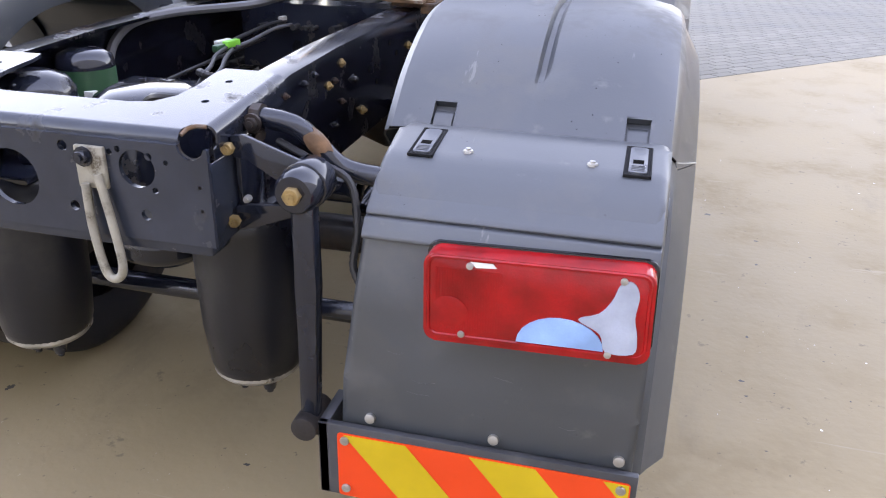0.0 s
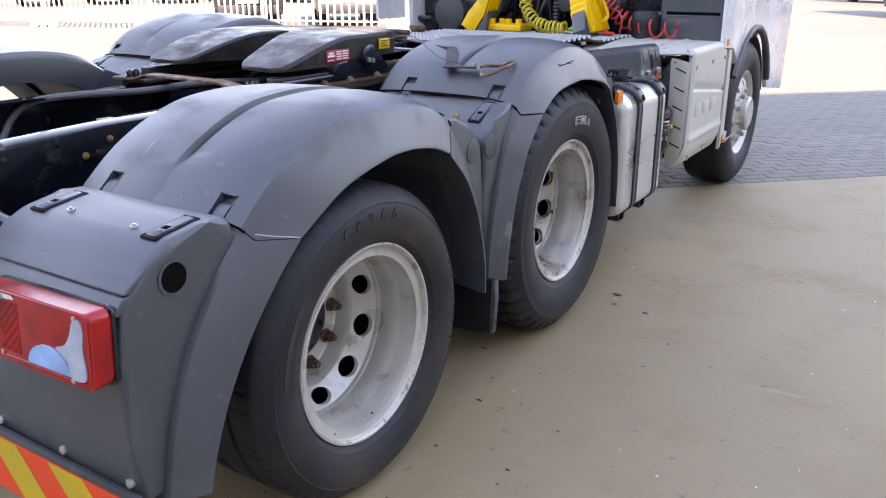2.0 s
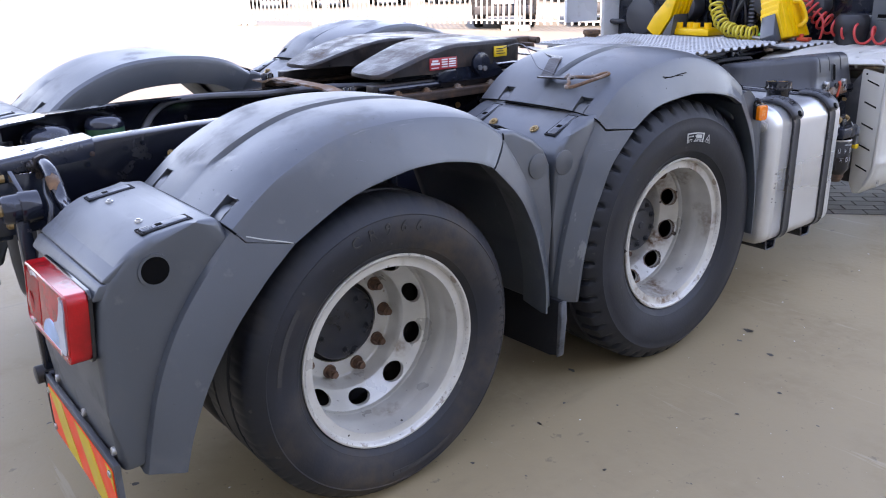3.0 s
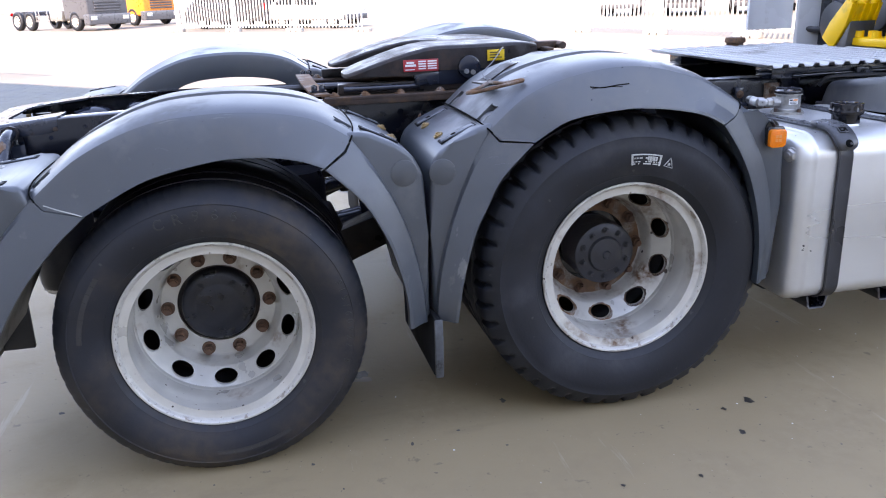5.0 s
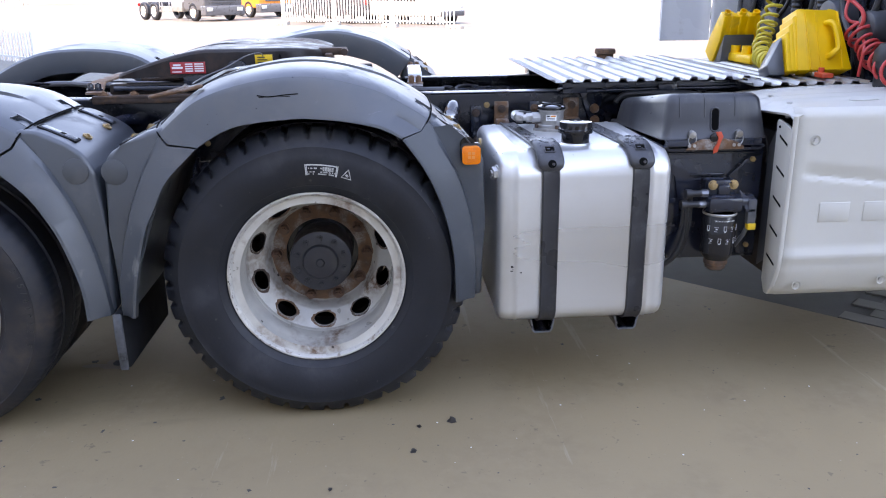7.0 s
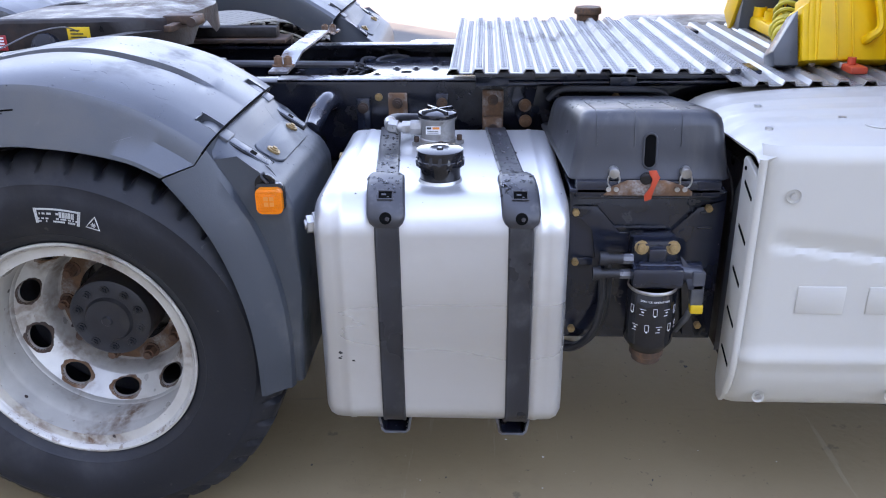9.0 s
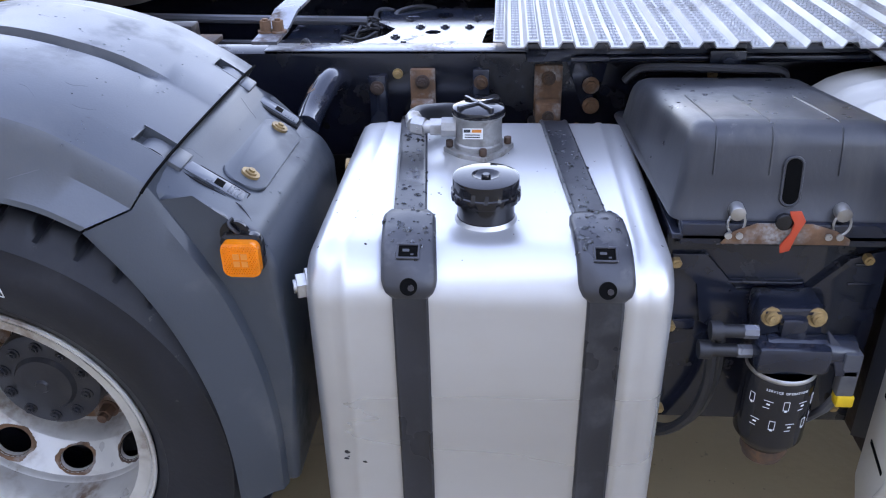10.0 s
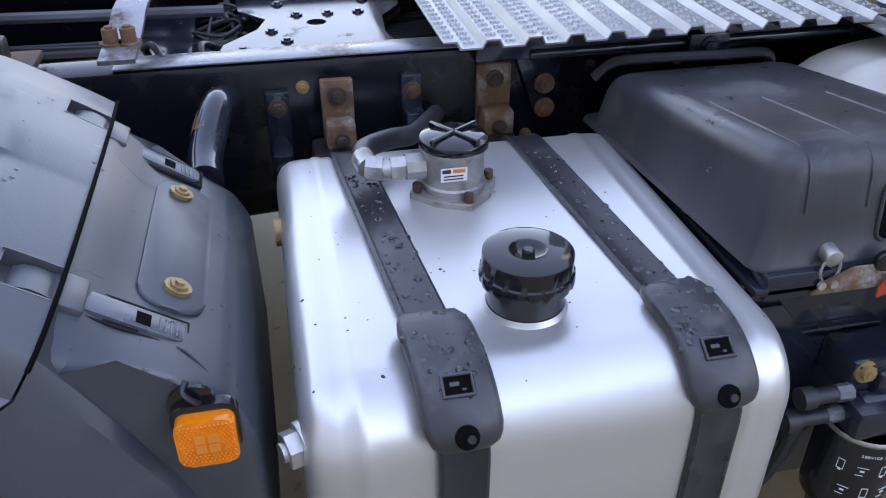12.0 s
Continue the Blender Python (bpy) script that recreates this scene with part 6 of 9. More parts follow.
        lo, hi = sorted((sx * 0.36, sx * 0.40))
        box(bm, (lo, 0.80, 1.085), (hi, 0.90, 1.14), 0.008)
        cyl(bm, (sx * 0.385, 0.52, 1.085), (sx * 0.385, 0.82, 1.085), 0.012, seg=12)
        part("stop_block", bm, M_FRAME, plate)
    # the rusty strap across the rails behind the coupling
    bm = bmesh.new()
    loft(bm, [[(0.40, 0.408, 1.073), (0.40, 0.468, 1.073)], [(0.30, 0.39, 1.076), (0.30, 0.45, 1.076)], [(0.20, 0.37, 1.098), (0.20, 0.43, 1.098)], [(-0.20, 0.37, 1.100), (-0.20, 0.43, 1.100)], [(-0.30, 0.39, 1.076), (-0.30, 0.45, 1.076)], [(-0.43, 0.395, 1.074), (-0.43, 0.455, 1.074)]], thick=0.008)
    strap = part("cross_strap", bm, M_RUST, truck, "rusty steel strap across the rails")
    for x in (0.335, -0.335):
        for y in (0.41, 0.44):
            bm = bmesh.new()
            bolt(bm, (x, y, 1.078), (0, 0, 1), 0.013, 0.024)
            part("bolt", bm, M_FRAME, strap)
    # release handle: a flat bent bar with an arm, a bolt and a narrow pull loop
    bm = bmesh.new()
    way = [Vector(p) for p in ((0.33, 1.345, 1.190), (0.42, 1.30, 1.197), (0.765, 1.10, 1.195), (0.80, 1.045, 1.186), (0.845, 0.965, 1.148), (0.862, 0.935, 1.139))]
    secs = []
    for k, p in enumerate(way):
        d = (way[min(k + 1, 5)] - way[max(k - 1, 0)]).normalized()
        across = d.cross(Vector((0, 0, 1))).normalized() * 0.022
        secs.append([p - across, p + across])
    loft(bm, secs, thick=0.006)
    slab(bm, [(0.842, 0.912, 1.135), (0.985, 0.920, 1.140), (0.997, 0.940, 1.141), (0.985, 0.958, 1.140), (0.842, 0.955, 1.135)], (0, 0, 1), 0.006, 0.001)
    handle = part("release_handle", bm, M_FRAME_GREASY, ob, "flat dark steel release handle with a rusty pull loop")
    bm = bmesh.new()
    bolt(bm, (0.972, 0.939, 1.146), (0, 0, 1), 0.010, 0.010)
    part("bolt", bm, M_RUST, handle)
    bm = bmesh.new()
    tube(bm, spline([(0.985, 0.934, 1.148), (1.030, 0.880, 1.136), (1.048, 0.845, 1.129), (1.062, 0.842, 1.129), (1.074, 0.862, 1.132), (1.088, 0.935, 1.147), (1.098, 1.000, 1.160), (1.088, 1.014, 1.163), (1.074, 1.006, 1.161), (1.052, 0.962, 1.152)], 6, True), 0.0062, 10, closed=True)
    part("pull_loop", bm, M_RUST, handle, "rusty pull loop")
    bm = bmesh.new()
    tube(bm, spline([(0.412, 1.13, 1.20), (0.50, 1.13, 1.225), (0.60, 1.09, 1.222), (0.70, 1.03, 1.19), (0.80, 0.965, 1.165), (0.90, 0.945, 1.152)], 7), 0.0022, 6)
    part("wire", bm, M_CABLE_GREY, handle)
    bm = bmesh.new()
    box(bm, (0.20, 1.34, 1.195), (0.26, 1.46, 1.225), 0.005)
    box(bm, (0.10, 1.37, 1.185), (0.34, 1.40, 1.205), 0.004)
    cyl(bm, (0.23, 1.45, 1.21), (0.31, 1.45, 1.21), 0.015, seg=12)
    part("lock_lever", bm, M_RUST_DARK, ob)
    return ob


fifth_wheel()
# a second strap over the rails in front of the coupling
bm = bmesh.new()
loft(bm, [[(0.425, 1.712, 1.078), (0.425, 1.772, 1.078)], [(0.31, 1.713, 1.082), (0.31, 1.773, 1.082)], [(0.22, 1.718, 1.106), (0.22, 1.778, 1.106)], [(-0.20, 1.730, 1.110), (-0.20, 1.790, 1.110)],
          [(-0.30, 1.733, 1.086), (-0.30, 1.793, 1.086)], [(-0.425, 1.736, 1.082), (-0.425, 1.796, 1.082)]], thick=0.008)
bed_strap = part("cross_strap", bm, M_WORN_STEEL, truck, "worn pale steel strap across the rails with rusty bolts")
for x, y in ((0.345, 1.727), (0.345, 1.757), (-0.345, 1.75), (-0.345, 1.78)):
    bm = bmesh.new()
    bolt(bm, (x, y, 1.080), (0, 0, 1), 0.014, 0.028)
    part("bolt", bm, M_RUST, bed_strap)


def hose(points, r, mat=M_HOSE, name="air_hose", steps=8, ridge=0.0, label=""):
    bm = bmesh.new()
    tube(bm, spline(points, steps), r, 8, ridge=ridge)
    return part(name, bm, mat, truck, label)


# hoses and cables between the rails
hose([(-0.10, 1.9, 1.0), (-0.16, 1.2, 1.0), (-0.10, 0.6, 1.05), (-0.12, 0.30, 1.05), (-0.26, 0.12, 1.045), (-0.315, -0.02, 1.035), (-0.345, -0.09, 0.99), (-0.34, -0.14, 0.93), (-0.32, -0.2, 0.86)], 0.013, M_CABLE_GREY, "cable_loom", label="grey ribbed cable loom")
hose([(-0.10, 1.3, 0.97), (-0.105, 0.82, 0.962), (-0.125, 0.58, 0.962), (-0.145, 0.46, 0.962), (-0.13, 0.24, 0.962), (-0.12, 0.15, 0.96)], 0.007, M_HOSE)
hose([(-0.08, 1.3, 0.95), (-0.085, 0.82, 0.95), (-0.105, 0.58, 0.95), (-0.125, 0.46, 0.95), (-0.10, 0.24, 0.95), (-0.095, 0.13, 0.952)], 0.006, M_CABLE_GREY)
hose([(-0.11, 0.11, 0.955), (-0.09, 0.0, 0.95), (-0.05, -0.10, 0.945), (-0.03, -0.17, 0.94), (-0.04, -0.22, 0.90)], 0.006, M_HOSE)
hose([(-0.09, 0.10, 0.95), (-0.06, 0.0, 0.945), (-0.02, -0.10, 0.94), (0.0, -0.18, 0.93), (-0.01, -0.23, 0.89)], 0.006, M_HOSE)
hose([(0.01, -0.17, 0.93), (-0.01, -0.20, 0.945), (-0.04, -0.18, 0.945), (-0.05, -0.14, 0.93)], 0.009, M_HOSE, "conduit", 8, 0.002)
hose([(0.09, -0.62, 0.985), (0.13, -0.64, 1.003), (0.18, -0.62, 0.998), (0.22, -0.56, 0.975), (0.25, -0.48, 0.93)], 0.009)
hose([(0.10, -0.60, 0.975), (0.14, -0.61, 0.992), (0.19, -0.59, 0.985), (0.24, -0.50, 0.94)], 0.007)
hose([(-0.20, 0.9, 0.90), (-0.22, 0.3, 0.89), (-0.24, -0.2, 0.87)], 0.006)
for p, mat, w in (((-0.105, 0.125, 0.962), M_GREEN, 0.010), ((-0.135, 0.13, 0.960), M_GREY_PALE, 0.010), ((-0.12, 0.09, 0.955), M_GREEN_DARK, 0.010), ((-0.13, 0.565, 0.968), M_GREY_PALE, 0.009)):
    bm = bmesh.new()
    box(bm, (-w, -0.030, -0.010), (w, 0.030, 0.010), 0.003, 2, Matrix.Translation(p) @ Matrix.Rotation(radians(-12), 4, "Z"))
    part("plug", bm, mat, truck, "bright green cable plug" if mat is M_GREEN else "cable plug")
rnd = random.Random(11)
for k in range(16):
    x0, y0 = rnd.uniform(-0.28, 0.1), rnd.uniform(1.78, 2.2)
    pts = [(x0 + rnd.uniform(-0.1, 0.1), y0 + rnd.uniform(-0.12, 0.12), 0.90 + rnd.uniform(0, 0.09)) for _ in range(5)]
    hose(pts, rnd.choice((0.004, 0.006, 0.008)), M_STEEL if k == 3 else M_HOSE, "cable")
for k in range(12):
    x0 = rnd.uniform(-0.25, 0.25)
    hose([(x0, 0.5, 0.95), (x0 + rnd.uniform(-.05, .05), 1.1, 0.93), (x0 + rnd.uniform(-.05, .05), 1.8, 0.92), (x0 + rnd.uniform(-.05, .05), 2.6, 0.95), (x0, 3.3, 0.97)], rnd.choice((0.007, 0.010, 0.013)), M_HOSE, "air_hose", 5)


# ---- fuel tank ----
TANK_Y0, TANK_Y1, TANK_X0, TANK_X1, TANK_Z0, TANK_Z1 = 1.978, 2.578, 0.52, 1.188, 0.322, 0.932


def tank_ring(y, grow=0.0, seg=8):
    """The tank's rounded cross-section at y, grown outwards."""
    out = []
    rf, rb = 0.088, 0.05
    for cx, cz, r, a0 in ((TANK_X1 - rf, TANK_Z1 - rf, rf, 0), (TANK_X0 + rb, TANK_Z1 - rb, rb, 90), (TANK_X0 + rb, TANK_Z0 + rb, rb, 180), (TANK_X1 - 0.06, TANK_Z0 + 0.06, 0.06, 270)):
        for i in range(seg + 1):
            a = radians(a0 + 90 * i / seg)
            out.append((cx + (r + grow) * math.cos(a), y, cz + (r + grow) * math.sin(a)))
    return out


def skew(bm):
    """The straps run a little aslant over the top."""
    for v in bm.verts:
        v.co.y += 0.085 * (v.co.x - 1.12)


def fuel_tank():
    bm = bmesh.new()
    rows = []
    for y, g in ((0.0, -0.045), (0.003, -0.026), (0.012, -0.010), (0.026, -0.002), (0.045, 0.0), (0.060, 0.0), (0.064, 0.0025), (0.074, 0.0025), (0.078, 0.0)):
        rows.append((y, g))
    length = TANK_Y1 - TANK_Y0
    rows = rows + [(length - y, g) for y, g in reversed(rows)]
    rings = [tank_ring(TANK_Y0 + y, g) for y, g in rows]
    loft(bm, rings, closed=True)
    b = bmesh.new()
    for ring in (rings[0], rings[-1]):
        b.faces.new([b.verts.new(Vector(p)) for p in ring])
    merge(bm, b)
    bmesh.ops.remove_doubles(bm, verts=bm.verts, dist=0.0005)
    tank = part("fuel_tank", bm, M_ALU, truck, "brushed aluminium fuel tank with two black straps", smooth=45)
    for y, lean in ((2.150, 0.0), (2.458, 0.0)):
        # strap all round
        bm = bmesh.new()
        b = bmesh.new()
        outer0, outer1 = tank_ring(y - 0.029, 0.007), tank_ring(y + 0.029, 0.007)
        loft(b, [tank_ring(y - 0.029, 0.0015), outer0, tank_ring(y - 0.025, 0.009), tank_ring(y - 0.020, 0.0065), tank_ring(y + 0.020, 0.0065), tank_ring(y + 0.025, 0.009), outer1, tank_ring(y + 0.029, 0.0015)], closed=True)
        merge(bm, b)
        skew(bm)
        strap = part("strap", bm, M_STRAP, tank, "black steel strap with rubber edging", smooth=45)
        # buckle cover over the front shoulder
        ring = tank_ring(y, 0.011, 16)
        a, c = Vector(ring[16]), Vector(ring[0])
        line = [a + Vector((-dx, 0, 0.002)) for dx in (0.060, 0.050, 0.038, 0.026, 0.012)] + [Vector(p) for p in reversed(ring[3:17])]
        line = [p + Vector((0, 0.085 * (p.x - 1.12), 0)) for p in line]
        secs = []
        n = len(line)
        for i, p in enumerate(line):
            d = (line[min(i + 1, n - 1)] - line[max(i - 1, 0)]).normalized()
            out = Vector((-d.z, 0, d.x)) * -1
            if out.x + out.z < 0:
                out = -out
            t = i / (n - 1)
            w = 0.044 * min(1.0, 0.62 + 0.38 * math.sqrt(min(1.0, min(t, 1 - t) * 7)))
            h = 0.016 * min(1.0, min(t, 1 - t) * 10 + 0.3)
            secs.append([p + Vector((0, -w, 0)), p + Vector((0, -w, 0)) + out * h * 0.6, p + Vector((0, -w + 0.007, 0)) + out * h, p + out * (h + 0.001), p + Vector((0, w - 0.007, 0)) + out * h, p + Vector((0, w, 0)) + out * h * 0.6, p + Vector((0, w, 0))])
        bm = bmesh.new()
        loft(bm, secs)
        b = bmesh.new()
        for s in (secs[0], secs[-1]):
            b.faces.new([b.verts.new(Vector(p)) for p in s])
        merge(bm, b)
        cover = part("buckle_cover", bm, M_BUCKLE, tank, "black rubber buckle cover", smooth=50)
        for p, dz, kind in ((line[int(n * 0.62)], 0, "window"), (line[int(n * 0.88)], 0, "hole")):
            i = line.index(p)
            d = (line[i + 1] - line[i - 1]).normalized()
            out = Vector((d.z, 0, -d.x))
            if out.x + out.z < 0:
                out = -out
            m = facing(p + out * 0.0168, (0, 1, 0), -d)
            bm = bmesh.new()
            if kind == "window":
                for lo, hi in (((-0.019, -0.012, 0), (-0.015, 0.012, 0.004)), ((0.015, -0.012, 0), (0.019, 0.012, 0.004)), ((-0.019, -0.014, 0), (0.019, -0.010, 0.004)), ((-0.019, 0.010, 0), (0.019, 0.014, 0.004))):
                    box(bm, lo, hi, 0.001, 1, m)
                part("buckle_window", bm, M_BUCKLE, cover)
                bm = bmesh.new()
                box(bm, (-0.015, -0.010, 0.0), (0.015, 0.010, 0.0016), 0, 1, m)
                part("window_recess", bm, M_VOID, cover)
                bm = bmesh.new()
                box(bm, (-0.009, -0.001, 0.0016), (0.002, 0.004, 0.003), 0.001, 1, m)
                box(bm, (0.004, -0.007, 0.0016), (0.009, -0.004, 0.003), 0.001, 1, m)
                part("buckle_pin", bm, M_DARK_PLASTIC, cover)
            else:
                cyl(bm, m @ Vector((0, 0, -0.001)), m @ Vector((0, 0, 0.0018)), 0.014, seg=18)
                part("screw_hole", bm, M_VOID, cover)
                bm = bmesh.new()
                cyl(bm, m @ Vector((0.004, -0.002, 0.0)), m @ Vector((0.004, -0.002, 0.005)), 0.005, seg=8)
                part("screw", bm, M_FRAME_GREASY, cover)
        # hanger foot under the tank
        bm = bmesh.new()
        loft(bm, [[(x, y + dy, z) for dy, z in ((-0.044, 0.318), (-0.040, 0.300), (-0.036, 0.276), (-0.028, 0.266), (0.028, 0.266), (0.036, 0.276), (0.040, 0.300), (0.044, 0.318))] for x in (0.62, 0.80, 1.00, 1.135)], thick=0.006)
        foot_bracket = part("hanger_foot", bm, M_FRAME, tank, "black steel channel under the tank")
        bm = bmesh.new()
        tube(bm, [(1.137, y + dy, z) for dy, z in ((-0.042, 0.316), (-0.037, 0.290), (-0.035, 0.276), (-0.027, 0.2675), (0.027, 0.2675), (0.035, 0.276), (0.037, 0.290), (0.042, 0.316))], 0.0032, 6)
        part("worn_edge", bm, M_WORN_STEEL, foot_bracket, "edge worn to bare metal")
        # bracket up to the rail
        bm = bmesh.new()
        box(bm, (0.37, y - 0.10, 0.30), (0.50, y - 0.02, 0.885), 0.01)
        box(bm, (0.37, y - 0.10, 0.285), (0.95, y - 0.02, 0.318), 0.004)
        part("tank_bracket", bm, M_FRAME_GREASY, tank)
    # filler cap
    bm = bmesh.new()
    lathe(bm, [(0.0, 0.929), (0.0525, 0.929), (0.054, 0.932), (0.052, 0.935), (0.050, 0.939)], Matrix.Translation((1.025, 2.272, 0.0)), 40)
    part("filler_collar", bm, M_ALU, tank)
    bm = bmesh.new()
    lathe(bm, [(0.049, 0.930), (0.049, 0.971), (0.055, 0.974)], Matrix.Translation((1.025, 2.272, 0)), 40)
    cap = part("filler_cap", bm, M_CAP, tank, "gloss black screw cap with ribbed edge")

    def ribs(i, k):
        return -0.0015 if 1 <= i <= 3 and k % 6 < 2 else 0.0

    bm = bmesh.new()
    lathe(bm, [(0.049, 0.990), (0.0590, 0.992), (0.0600, 1.000), (0.0590, 1.007), (0.0565, 1.0085), (0.0565, 1.026), (0.056, 1.0305), (0.05, 1.032), (0.024, 1.033), (0.020, 1.029), (0.010, 1.027), (0.0, 1.027)], Matrix.Translation((1.025, 2.272, -0.020)), 96, ribs)
    part("cap_lid", bm, M_CAP, cap, smooth=35)
    bm = bmesh.new()
    lathe(bm, [(0.0, 1.034), (0.006, 1.034), (0.008, 1.031), (0.008, 1.027)], Matrix.Translation((1.025, 2.272, -0.020)), 20)
    part("cap_lock", bm, M_CAP, cap)
    # level pump with its cover, flange and hose fitting
    px, py = 0.715, 2.250
    bm = bmesh.new()
    flange = [(px + 0.062 * math.cos(a) * (1.18 if k % 4 == 0 else 1.0), py + 0.062 * math.sin(a) * (1.18 if k % 4 == 0 else 1.0), 0.930) for k, a in enumerate(radians(22.5 * j + 10) for j in range(16))]
    slab(bm, flange, (0, 0, 1), 0.012, 0.002)
    lathe(bm, [(0.050, 0.940), (0.050, 0.952), (0.047, 0.955), (0.047, 1.006), (0.053, 1.008), (0.053, 1.013)], Matrix.Translation((px, py, 0)), 32)
    pump = part("suction_unit", bm, M_CAST, tank, "cast aluminium suction unit with a black cover and hose fitting")
    for j in range(4):
        a = radians(90 * j + 10)
        bm = bmesh.new()
        p = (px + 0.060 * math.cos(a), py + 0.060 * math.sin(a), 0.942)
        cyl(bm, p, (p[0], p[1], 0.956), 0.0075, seg=12, bevel=0.001)
        part("bolt", bm, M_RUST_DARK, pump)
    bm = bmesh.new()
    lathe(bm, [(0.053, 1.012), (0.054, 1.020), (0.052, 1.024), (0.040, 1.028), (0.0, 1.030)], Matrix.Translation((px, py, 0)), 40)
    for k in range(2):
        box(bm, (-0.050, -0.004, 0.012), (0.050, 0.004, 0.034), 0.002, 1, Matrix.Translation((px, py, 1.0)) @ Matrix.Rotation(radians(35 + 90 * k), 4, "Z"))
    part("cover", bm, M_CAP, pump, "black cover with raised cross ribs")
    bm = bmesh.new()
    m = facing((px + 0.0475, py - 0.010, 0.984), (0, 1, 0), (0, 0, 1))
    box(bm, (-0.020, -0.011, 0.0), (0.020, 0.011, 0.0015), 0, 1, m)
    tag = part("sticker", bm, M_WHITE_INK, pump, "small white and orange sticker")
    bm = bmesh.new()
    box(bm, (-0.002, 0.003, 0.0015), (0.017, 0.009, 0.0021), 0, 1, m)
    part("print_bars", bm, M_ORANGE_INK, tag)
    bm = bmesh.new()
    box(bm, (-0.018, 0.003, 0.0015), (-0.005, 0.009, 0.0021), 0, 1, m)
    for k in range(2):
        box(bm, (-0.016, -0.003 - 0.005 * k, 0.0015), (0.014, -0.001 - 0.005 * k, 0.002), 0, 1, m)
    part("print_bars", bm, M_BLACK_INK, tag)
    bm = bmesh.new()
    cyl(bm, (px, py - 0.045, 0.980), (px, py - 0.075, 0.980), 0.021, seg=8)
    part("boss", bm, M_CAST, pump)
    bm = bmesh.new()
    cyl(bm, (px, py - 0.074, 0.980), (px, py - 0.098, 0.980), 0.018, seg=6)
    cyl(bm, (px, py - 0.096, 0.980), (px, py - 0.112, 0.980), 0.013, seg=14)
    cyl(bm, (px, py - 0.110, 0.980), (px - 0.006, py - 0.135, 0.982), 0.020, seg=6)
    cyl(bm, (px - 0.004, py - 0.130, 0.982), (px - 0.035, py - 0.136, 0.986), 0.018, seg=10)
    part("fitting", bm, M_STEEL, pump, "bright steel hose fitting")
    bm = bmesh.new()
    tube(bm, spline([(px - 0.032, py - 0.136, 0.986), (px - 0.07, py - 0.125, 0.984), (px - 0.12, py - 0.08, 0.972), (px - 0.16, py - 0.03, 0.960), (px - 0.28, py + 0.03, 0.94)], 7), 0.017, 12)
    part("hose", bm, M_HOSE, pump)
    # drain and end plugs
    bm = bmesh.new()
    c, d = Vector((1.130, 1.996, 0.859)), Vector((0.35, -0.94, 0.0)).normalized()
    cyl(bm, c, c + d * 0.022, 0.028, seg=24, bevel=0.002)
    cyl(bm, c + d * 0.021, c + d * 0.038, 0.023, seg=6, bevel=0.001)
    cyl(bm, c + d * 0.037, c + d * 0.043, 0.012, seg=12)
    part("end_plug", bm, M_STEEL, tank, "bright steel hexagon plug")
    bm = bmesh.new()
    cyl(bm, (0.70, 1.986, 0.88), (0.70, 1.970, 0.88), 0.022, seg=20)
    part("end_plug", bm, M_BRASS, tank)
    # black scuffs low on the front
    rnd = random.Random(12)
    bm = bmesh.new()
    for _ in range(9):
        y, z, w = 2.045 + rnd.uniform(-0.018, 0.018), 0.530 + rnd.uniform(-0.016, 0.016), rnd.uniform(0.002, 0.006)
        slab(bm, [(TANK_X1 + 0.0002, y + w * rnd.uniform(0.6, 1.2) * math.cos(a), z + 0.6 * w * rnd.uniform(0.6, 1.2) * math.sin(a)) for a in (0.2, 1.2, 2.4, 3.5, 4.6, 5.5)], (1, 0, 0), 0.0006)
    tagged(part("scuff", bm, M_CAP_DULL, tank), kind="stuff")
    return tank


fuel_tank()
# rail brackets behind the tank
for y, z0, z1, w, mat in ((2.105, 0.93, 1.0, 0.030, M_RUST), (2.405, 0.93, 1.01, 0.033, M_RUST), (2.245, 0.94, 1.0, 0.02, M_FRAME), (1.995, 0.88, 0.985, 0.022, M_FRAME)):
    bm = bmesh.new()
    box(bm, (0.367, y - w, z0 - 0.05), (0.385, y + w, z1), 0.004)
    box(bm, (0.38, y - w * 0.9, z0 - 0.06), (0.43, y + w * 0.9, z0), 0.006)
    br = part("rail_bracket", bm, mat if mat is M_FRAME else M_RUST, truck, "rusty bracket on the rail" if mat is M_RUST else "")
    for x, z, r in ((0.386, z1 - 0.03, 0.012), (0.43, z0 - 0.03, 0.010)):
        bm = bmesh.new()
        bolt(bm, (x, y, z), (1, 0, 0), r, 0.012)
        part("bolt", bm, M_RUST_DARK, br)
bm = bmesh.new()
slab(bm, [(0.37, 2.43, 1.06), (0.37, 2.55, 1.06), (0.37, 2.53, 0.96), (0.37, 2.49, 0.90)], (1, 0, 0), 0.012, 0.002)
part("gusset", bm, M_FRAME, truck)


